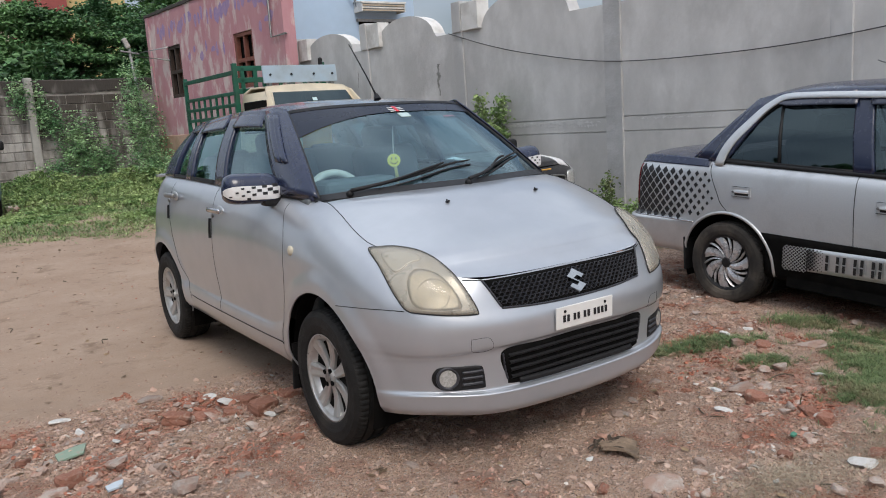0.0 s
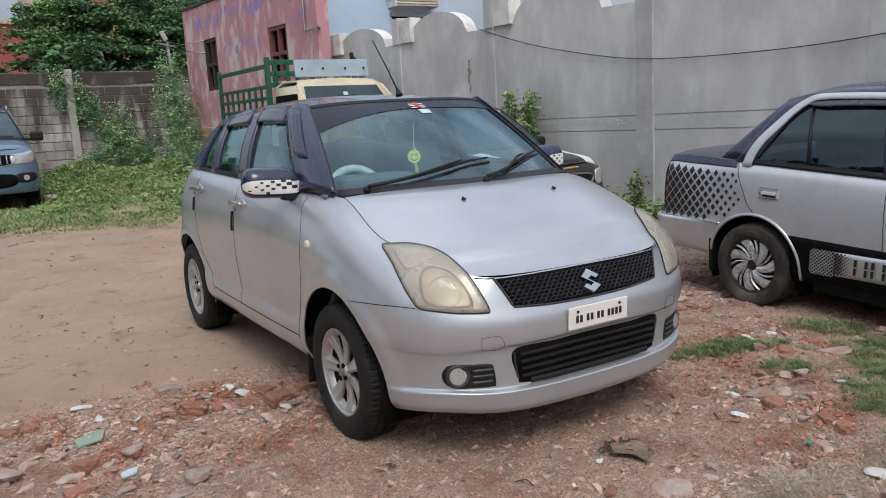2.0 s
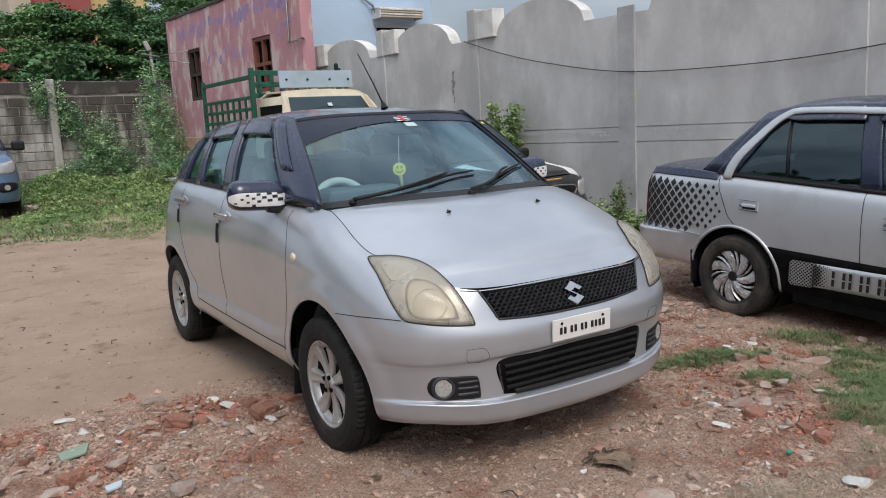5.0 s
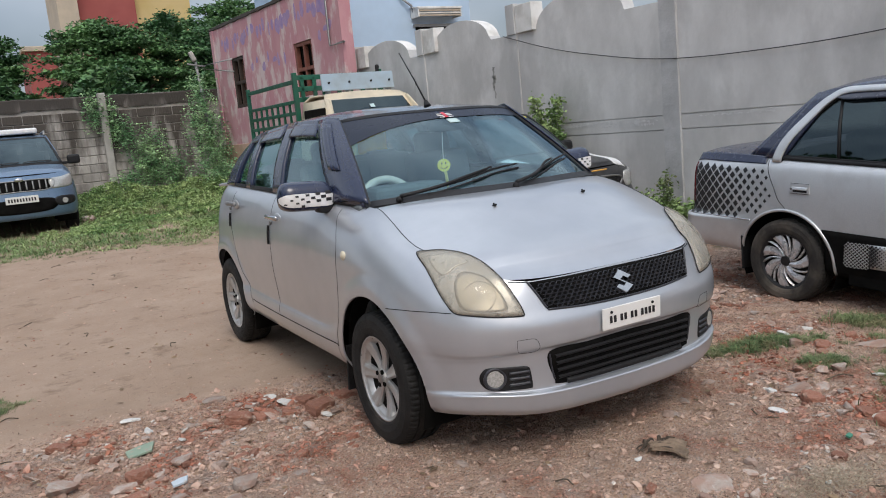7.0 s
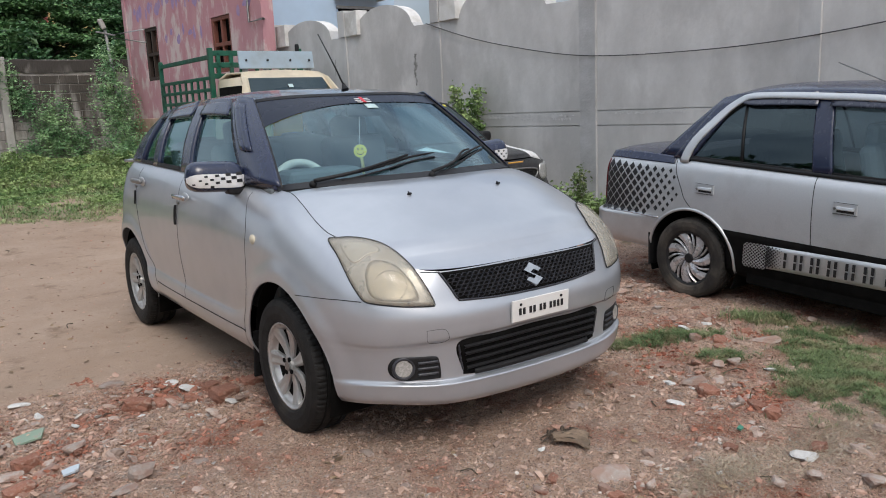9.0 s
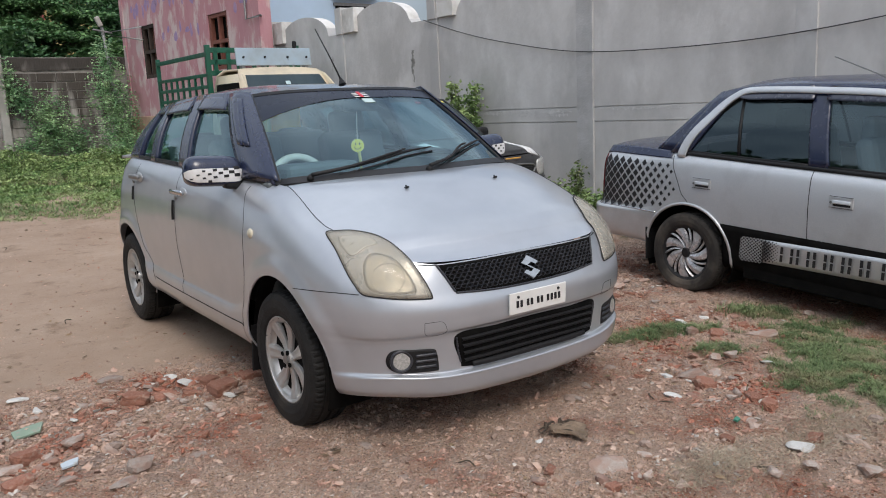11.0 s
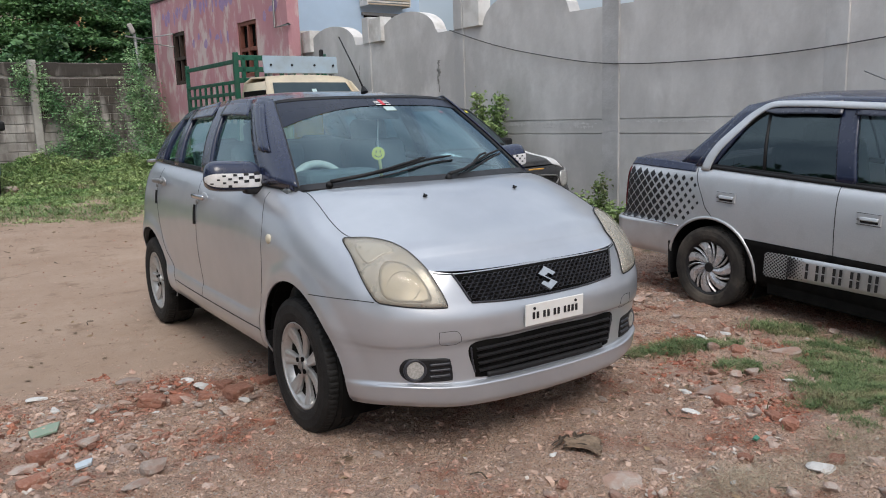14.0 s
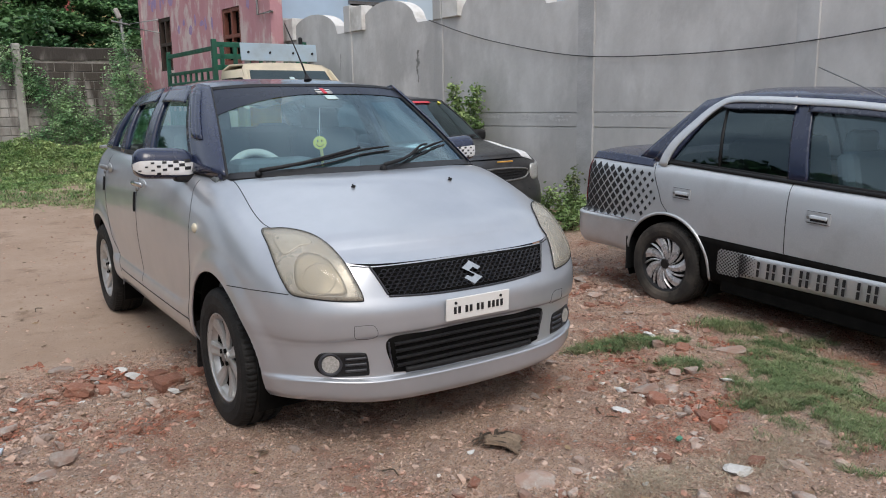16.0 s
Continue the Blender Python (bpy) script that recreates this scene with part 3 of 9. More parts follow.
    earth = mx(nz(95, 0.60, 0.70, 4), earth, (0.22, 0.15, 0.11))
    earth = mx(nz(45, 0.62, 0.70, 4), earth, (0.46, 0.36, 0.285))
    stone = mx(nz(7, 0.40, 0.60, 3), (0.47, 0.40, 0.355), (0.40, 0.24, 0.185))
    stone = mx(nz(50, 0.45, 0.65), stone, (0.37, 0.28, 0.23))
    grit = mx(attr("stony"), grit, stone)
    soil = mx(attr("rubble"), earth, grit)
    soil = mx(attr("grass"), soil, mx(nz(40, 0.4, 0.6), (0.17, 0.15, 0.085), (0.27, 0.21, 0.14)))
    t.links.new(soil, p.inputs["Base Color"])
    q = n.new("ShaderNodeTexNoise")
    q.inputs["Scale"].default_value, q.inputs["Detail"].default_value, q.inputs["Roughness"].default_value = 28, 8, 0.7
    t.links.new(pos, q.inputs["Vector"])
    bp = n.new("ShaderNodeBump")
    bp.inputs["Distance"].default_value = 0.05
    deep = n.new("ShaderNodeMapRange")
    deep.inputs["To Min"].default_value, deep.inputs["To Max"].default_value = 0.35, 1.0
    t.links.new(attr("rubble"), deep.inputs["Value"])
    t.links.new(deep.outputs[0], bp.inputs["Strength"])
    q2 = n.new("ShaderNodeTexNoise")
    q2.inputs["Scale"].default_value, q2.inputs["Detail"].default_value, q2.inputs["Roughness"].default_value = 120, 4, 0.7
    t.links.new(pos, q2.inputs["Vector"])
    grain = n.new("ShaderNodeMath")
    grain.operation = "MULTIPLY_ADD"
    grain.inputs[1].default_value = 0.35
    t.links.new(q2.outputs["Fac"], grain.inputs[0])
    t.links.new(q.outputs["Fac"], grain.inputs[2])
    t.links.new(grain.outputs[0], bp.inputs["Height"])
    t.links.new(bp.outputs[0], p.inputs["Normal"])
    me.materials.append(m)
    return tagged(new("ground", me), "bare trodden earth with brick rubble and grit", "ground", kind="structure")


ground_sheet()
# ---- grey compound wall along the yard, with piers and arched panels ----
WALL_DIR = Vector((-0.106, 1, 0)).normalized()


def wall_x(y):
    return 4.385 - 0.106 * (y - 4.3)


def compound_wall():
    """Front face on the line wall_x(y); the top rises in an arch between two piers."""
    arches = ((4.59, 0.74), (6.97, 0.68), (9.02, 0.72), (2.2, 0.74), (-0.1, 0.74), (-2.4, 0.74))
    ys = np.arange(-9.0, 10.45, 0.05)
    top = np.full(len(ys), 2.52)
    for c, h in arches:
        u = (ys - c) / h
        top = np.maximum(top, np.where(np.abs(u) < 1, 2.5 + 0.38 * np.sqrt(np.clip(1 - u * u, 0, 1)) ** 0.9, 0))
    levels = (-0.4, 0.3, 1.098, 1.100, 1.110, 1.112, 1.263, 1.265, 1.275, 1.277, 2.0)
    push = (0, 0, 0, 0.012, 0.012, 0, 0, 0.012, 0.012, 0, 0)
    vs, fs = [], []
    k = len(levels) + 1
    for y, tz in zip(ys, top):
        for lv, d in zip(levels, push):
            vs.append((wall_x(y) + d, y, lv))
        vs.append((wall_x(y), y, tz))
        vs.append((wall_x(y) + 0.2, y + 0.02, tz))
        vs.append((wall_x(y) + 0.2, y + 0.02, -0.4))
    k = len(levels) + 3
    for i in range(len(ys) - 1):
        for j in range(k - 1):
            fs.append((i * k + j, i * k + j + 1, (i + 1) * k + j + 1, (i + 1) * k + j))
    fs.append(tuple(range(k)))
    fs.append(tuple((len(ys) - 1) * k + j for j in range(k))[::-1])
    idx = [1 if (f % (k - 1)) == len(levels) and top[min(f // (k - 1), len(top) - 1)] > 2.53 else 0 for f in range(len(fs))]
    me = mesh_from("wall_east", vs, fs, (M_PLASTER, M_LIMEWASH), smooth=False, idx=idx)
    w = tagged(new("wall_east", me), "grey cement-plastered compound wall with arched panels", "wall", kind="structure")
    for y, wide, cap in ((3.25, 0.25, 0.0), (5.80, 0.2, 1.0), (7.98, 0.2, 1.0), (10.05, 0.2, 1.0), (0.78, 0.2, 1.0), (-1.6, 0.2, 1.0)):
        part("pier", bm_box(0.03, wide, 3.0, at(wall_x(y) + 0.002, y, 1.1), 0.004), M_PLASTER_PALE if cap == 0 else M_PLASTER, w)
        if cap:
            part("pier_cap", bm_box(0.2, 0.19, 0.40, at(wall_x(y) + 0.07, y, 2.715), 0.006), M_PLASTER, w)
            part("cap_face", bm_box(0.2, 0.36, 0.36, at(wall_x(y) + 0.085, y - 0.285, 2.70), 0.006), M_LIMEWASH, w, "whitewashed cap block")
    return w


yard_wall = compound_wall()


def wall_marks(w):
    """Weather cracks that run down from the arches' joints, and a smear of pale plaster between the grooves."""
    rnd = random.Random(17)
    black = surface("algae_stain", (0.20, 0.20, 0.185), (0.33, 0.33, 0.32), rough=0.95, scale=18, object_coords=False)
    for y, z0, z1, wide in ((6.24, 2.14, 1.70, 0.040), (6.27, 2.02, 1.90, 0.060), (8.22, 2.2, 1.95, 0.018)):
        n = 26
        L, R, dy = [], [], 0.0
        for k in range(n):
            u = k / (n - 1)
            dy += rnd.uniform(-0.012, 0.012)
            h = wide * rnd.uniform(0.25, 1.0) * (1 - 0.7 * u)
            L.append((wall_x(y + dy - h) - 0.0025, y + dy - h, z0 + (z1 - z0) * u))
            R.append((wall_x(y + dy + h) - 0.0025, y + dy + h, z0 + (z1 - z0) * u))
        part("stain", mesh_from("stain", L + R, [(k, k + 1, n + k + 1, n + k) for k in range(n - 1)]), black, w, "dark weather crack")
    pale = surface("plaster_smear", (0.58, 0.58, 0.575), (0.48, 0.48, 0.478), rough=0.95, scale=14, object_coords=False)
    for y0, y1, z, hh in ((3.45, 5.3, 1.225, 0.030), (3.5, 4.3, 1.185, 0.022), (2.0, 2.9, 1.235, 0.016)):
        n = 60
        L, R = [], []
        for k in range(n):
            y = y0 + (y1 - y0) * k / (n - 1)
            c, h = z + rnd.uniform(-0.008, 0.008), hh * rnd.uniform(0.05, 1.0) * (rnd.random() < 0.8)
            L.append((wall_x(y) - 0.0025, y, c - h))
            R.append((wall_x(y) - 0.0025, y, c + h))
        part("plaster_patch", mesh_from("plaster_patch", L + R, [(k, k + 1, n + k + 1, n + k) for k in range(n - 1)]), pale, w, "pale smear of repair plaster")


wall_marks(yard_wall)


def sagging_wire():
    pts = smooth_line([(wall_x(y) - 0.03, y, z) for y, z in ((5.96, 2.52), (5.2, 2.28), (4.45, 2.095), (3.36, 1.90), (2.2, 1.84), (0.96, 1.86), (-0.4, 2.0), (-2.4, 2.3))], 60)
    vs, fs = tube(pts, 0.006, 6)
    tagged(part("cable", mesh_from("cable", vs, fs), M_WIRE), "thin grey cable sagging along the cement wall", "cable")


sagging_wire()


# ---- pink house at the end of the compound wall ----
def pink_xy(y):
    return 3.4 - 0.1 * (y - 10.5)


def pink_house():
    turn = pose(0, 0, 0, 0, 0, math.degrees(math.atan2(0.1, 1)))
    h = thing("pink_house", Matrix(), "weathered pink house with faded blue lettering and wooden window", "house")
    y0, y1, top = 9.82, 16.15, 4.12
    openings = ((14.30, 15.02, 2.22, 3.34), (10.98, 11.76, 2.2, 3.22))
    # the facade as strips round its two openings
    ys = sorted({y0, y1, *(v for o in openings for v in o[:2])})
    for a, b in zip(ys[:-1], ys[1:]):
        op = [o for o in openings if o[0] <= a and b <= o[1]]
        spans = [(1.4, op[0][2]), (op[0][3], top)] if op else [(1.4, top)]
        for za, zb in spans:
            bm, q = bmesh.new(), []
            for dx in (0, 0.22):
                q.append([bm.verts.new((pink_xy(y) + dx, y, z)) for y, z in ((a, za), (b, za), (b, zb), (a, zb))])
            for f in ((0, 1, 2, 3),):
                bm.faces.new([q[0][i] for i in f])
                bm.faces.new([q[1][i] for i in f[::-1]])
            for i in range(4):
                bm.faces.new((q[0][i], q[0][(i + 1) % 4], q[1][(i + 1) % 4], q[1][i]))
            part("wall", bm, M_PINK, h)
    part("base_wall", bm_box(0.26, y1 - y0 + 0.02, 1.9, at(pink_xy((y0 + y1) / 2) + 0.11, (y0 + y1) / 2, 0.46) @ turn, 0.01), M_PINKLOW, h, "stained brick footing")
    part("side_wall", bm_box(1.1, 0.22, 4.3, at(pink_xy(y1) + 0.55, y1 - 0.11, 1.95), 0.01), M_PINK, h)
    part("roof", bm_box(0.95, y1 - y0 - 0.1, 0.12, at(pink_xy(13) + 0.56, (y0 + y1) / 2, 4.02) @ turn, 0.02), M_PLASTER, h)
    n = 26
    bm = bmesh.new()
    for i in range(n):
        y = y0 + (i + 0.5) * (y1 - y0) / n
        bm_box(0.27, (y1 - y0) / n * 1.01, 0.05 + 0.03 * random.random(), at(pink_xy(y) + 0.11, y, 4.13) @ turn, 0.008, 1, bm)
    part("parapet", bm, M_COPING, h, "blackened crumbling parapet edge")
    for o, nm in ((openings[0], "window"), (openings[1], "shutter_door")):
        a, b, za, zb = o
        wood = M_WOOD if nm == "shutter_door" else M_DARKWOOD
        ym, x = (a + b) / 2, pink_xy((a + b) / 2)
        w = part(nm, bm_box(0.03, b - a, zb - za, at(x + 0.13, ym, (za + zb) / 2) @ turn), M_DARK, h, "dark wooden opening")
        for yy, ww in ((a + 0.04, 0.08), (b - 0.04, 0.08), (ym, 0.05)):
            part("frame", bm_box(0.09, ww, zb - za, at(pink_xy(yy) + 0.06, yy, (za + zb) / 2) @ turn, 0.006), wood, w)
        for zz in (za + 0.04, zb - 0.04, (za + zb) / 2):
            part("rail", bm_box(0.085, b - a, 0.07, at(x + 0.062, ym, zz) @ turn, 0.006), wood, w)
        for q in range(4 if nm == "window" else 0):
            yy = a + 0.1 + (b - a - 0.2) * (q + 0.5) / 4
            part("bar", bm_box(0.02, 0.018, zb - za - 0.1, at(pink_xy(yy) + 0.1, yy, (za + zb) / 2)), M_WOOD, w)
    # old painted lettering worn to blotches: upright strokes of unreadable words
    rnd = random.Random(5)
    for row, (zc, hh, ya, yb, n) in enumerate(((3.72, 0.34, 10.3, 15.6, 26), (3.05, 0.3, 12.1, 14.0, 7), (3.30, 0.2, 10.1, 10.8, 3))):
        for i in range(n):
            y = ya + (yb - ya) * (i + rnd.random() * 0.6) / n
            hgt = hh * rnd.uniform(0.5, 1.15)
            wdt = rnd.uniform(0.05, 0.16)
            bm = bmesh.new()
            k = 7
            ring = []
            for q in range(k):
                a = 2 * math.pi * q / k
                ring.append((wdt * math.cos(a) * rnd.uniform(0.5, 1.1), hgt * 0.5 * math.sin(a) * rnd.uniform(0.6, 1.1)))
            yc, zz = y, zc + rnd.uniform(-0.1, 0.1)
            lo = [bm.verts.new((pink_xy(yc + c) - 0.003, yc + c, zz + d)) for c, d in ring]
            hi = [bm.verts.new((pink_xy(yc + c) + 0.003, yc + c, zz + d)) for c, d in ring]
            bm.faces.new(lo)
            for q in range(k):
                bm.faces.new((lo[q], lo[(q + 1) % k], hi[(q + 1) % k], hi[q]))
            part("paint_patch", bm, M_BLUEPAINT, h)
    vs, fs = tube([(pink_xy(10.2) - 0.04, 10.2, 4.4), (pink_xy(10.2) - 0.04, 10.2, 2.98), (pink_xy(9.7) - 0.04, 9.7, 2.99), (4.1, 10.9, 3.1), (4.5, 11.9, 3.2), (4.5, 11.9, 2.2)], 0.02, 8)
    part("pipe", mesh_from("pipe", vs, fs), M_STEEL, h)
    vs, fs = tube([(pink_xy(14.9) - 0.02, 14.9, 3.33), (pink_xy(16.1) - 0.5, 16.1, 3.28), (pink_xy(14.9) - 0.02, 14.9, 3.05)], 0.02, 6)
    part("bracket", mesh_from("bracket", vs, fs), M_STEEL, h)
    return h


pink_house()


def blue_house():
    h = thing("blue_house", Matrix(), "pale blue plastered house behind the cement wall", "house")
    x0, x1, y = 4.3, 7.57, 12.0
    part("wall", bm_box(x1 - x0, 5.0, 5.6, at((x0 + x1) / 2, y + 2.5, 2.6), 0.01), M_BLUE, h)
    part("roof", bm_box(x1 - x0 + 0.3, 5.2, 0.15, at((x0 + x1) / 2, y + 2.5, 5.47), 0.02), M_PLASTER, h)
    w = part("window", bm_box(0.9, 0.06, 0.62, at(6.60, y + 0.005, 3.22)), M_DARK, h, "dark louvred window")
    for i in range(3):
        part("slat", bm_box(0.86, 0.03, 0.05, at(6.60, y - 0.03, 3.02 + 0.14 * i) @ pose(0, 0, 0, 30)), M_STEEL, w)
    part("frame", bm_box(1.0, 0.05, 0.06, at(6.60, y - 0.03, 3.55)), M_STEEL, w)
    a = part("awning", bm_box(1.10, 0.36, 0.03, at(6.60, y - 0.18, 3.90) @ pose(0, 0, 0, 6), 0.008), M_LIMEWASH, h, "white slatted box awning")
    for i in range(4):
        part("awning_slat", bm_box(1.04 - 0.03 * (i % 2), 0.03, 0.036, at(6.60, y - 0.35 + 0.012 * i, 3.865 - 0.048 * i), 0.006), M_LIMEWASH if i % 2 == 0 else M_CREAMWALL, a)
    for x in (6.08, 7.12):
        part("awning_cheek", bm_box(0.03, 0.34, 0.20, at(x, y - 0.17, 3.79), 0.006), M_LIMEWASH, a)
    vs, fs = tube([(5.8, y - 0.05, 4.15), (6.05, y - 0.1, 3.95), (6.1, y - 0.1, 3.75)], 0.025, 6)
    part("pipe", mesh_from("pipe", vs, fs), M_STEEL, h)
    return h


blue_house()


# ---- old block wall across the back of the yard ----
BACK_Y = 16.5


def back_wall():
    x0, x1, top = -9.0, 2.98, 2.80
    me = bm_box(x1 - x0, 0.16, top + 0.5, at((x0 + x1) / 2, BACK_Y + 0.11, (top - 0.5) / 2))
    w = tagged(part("wall_north", me, M_MORTAR), "old grey concrete-block wall with blackened top", "wall", kind="structure")
    rnd = random.Random(3)
    shapes = [bm_box(0.385, 0.06, 0.185, None, 0.008, 1) for _ in range(1)]
    block = bpy.data.meshes.new("block")
    shapes[0].to_mesh(block)
    shapes[0].free()
    block.materials.append(M_BLOCK)
    half = block.copy()
    half.transform(Matrix.Diagonal((0.48, 1, 1, 1)))
    for r in range(12):
        z = 0.36 + r * 0.2
        if z > 2.5:
            break
        x = -4.6 + (0.2 if r % 2 else 0)
        while x < 2.5:
            if not (rnd.random() < 0.03 and z < 1.4):
                b = part("block", block, None, w)
                b.location = (x + 0.2, BACK_Y + 0.044 + rnd.uniform(-0.003, 0.003), z)
                b.rotation_euler = (0, rnd.uniform(-0.008, 0.008), rnd.uniform(-0.004, 0.004))
            x += 0.4
    # stained plaster band along the top, its lower edge broken away unevenly
    n = 240
    R = []
    low = 2.40
    for i in range(n):
        x = x0 + i * (x1 - x0) / (n - 1)
        low = min(max(low + rnd.uniform(-0.02, 0.02), 2.50), 2.56)
        tz = 2.80 + 0.012 * math.sin(3.1 * x) + rnd.uniform(-0.008, 0.008)
        R.append([(x, BACK_Y + 0.010, low), (x, BACK_Y + 0.004, 2.56), (x, BACK_Y + 0.002, tz - 0.02), (x, BACK_Y + 0.02, tz), (x, BACK_Y + 0.19, tz), (x, BACK_Y + 0.20, 2.4)])
    part("coping", mesh_from("coping", np.array(R).reshape(-1, 3), grid_faces(n, 6, True), smooth=False), M_COPING, w, "blackened plaster coping")
    for x in (0.26, -5.2):
        part("post", bm_box(0.17, 0.2, 3.3, at(x, BACK_Y - 0.02, 1.2), 0.02), M_POST, w, "pale concrete post")
    return w


back_wall()


def cross_marker():
    """A small metal lamp head and bracket on a post by the corner of the back wall."""
    t = thing("yard_lamp", at(2.45, 16.3, 0.3), "small metal lamp on a leaning pole at the wall's corner", "lamp")
    vs, fs = tube([(0.25, 0, 0), (0.12, 0, 1.6), (0.0, 0, 3.15)], 0.035, 8)
    part("pole", mesh_from("pole", vs, fs), M_STEEL, t)
    part("lamp_head", bm_box(0.11, 0.10, 0.24, at(-0.06, -0.02, 3.27) @ pose(0, 0, 0, 0, -22, 0), 0.03), M_POST, t)
    part("bracket", bm_box(0.42, 0.04, 0.04, at(0, -0.02, 3.06) @ pose(0, 0, 0, 0, 10, 0), 0.01), M_STEEL, t)


cross_marker()


# ---- far buildings behind the trees ----
def far_block(name, label, x, y, w, h, m, extra=()):
    b = thing(name, at(x, y, 0), label, "building")
    part("wall", bm_box(w, 5.0, h, at(0, 2.5, h / 2), 0.02), m, b)
    part("roof", bm_box(w + 0.3, 5.3, 0.2, at(0, 2.5, h + 0.1), 0.02), M_CREAMWALL, b)
    for dx, z, ww, hh in extra:
        wn2 = part("window", bm_box(ww, 0.08, hh, at(dx, -0.02, z)), M_DARK, b)
        part("sill", bm_box(ww + 0.2, 0.2, 0.08, at(dx, -0.05, z - hh / 2)), M_CREAMWALL, wn2)
    return b


far_block("apartment_building", "tall maroon building seen above the trees", 3.5, 36, 2.6, 13.5, M_REDWALL)
far_block("apartment_building", "tall ochre building seen above the trees", 6.1, 36.5, 2.6, 14, M_YELLOWWALL)
far_block("apartment_building", "weathered cream tower with stained plaster", 1.87, 35.4, 0.85, 15, M_CREAMWALL)
far_block("house", "low red brick house with a roof railing far off", 0.42, 34, 1.15, 6.0, M_REDWALL)
# ---- car kit: bodies lofted from stations, cut at the wheel arches, with inlaid parts ----
from mathutils.bvhtree import BVHTree


def plan_line(w, yf, L, n, yr, Lr, nr, count=900):
    """Half plan of a car body at its widest: front centre, corner, flank, rear corner, rear centre."""
    a = np.linspace(0, math.pi / 2, 300)
    fx, fy = w * np.sin(a) ** (2 / n), yf + L * (1 - np.cos(a) ** (2 / n))
    sy = np.linspace(yf + L, yr - Lr, 120)[1:-1]
    b = np.linspace(math.pi / 2, 0, 300)
    rx, ry = w * np.sin(b) ** (2 / nr), yr - Lr * (1 - np.cos(b) ** (2 / nr))
    P = np.vstack([np.c_[fx, fy], np.c_[np.full(len(sy), w), sy], np.c_[rx, ry]])
    s = np.r_[0, np.cumsum(np.linalg.norm(np.diff(P, axis=0), axis=1))]
    g = np.linspace(0, s[-1], count)
    Q = np.c_[np.interp(g, s, P[:, 0]), np.interp(g, s, P[:, 1])]
    d = np.gradient(Q, axis=0)
    d /= np.linalg.norm(d, axis=1)[:, None] + 1e-9
    nrm = np.c_[d[:, 1], -d[:, 0]]
    nrm[0], nrm[-1] = (0, -1), (0, 1)
    return Q, nrm, g


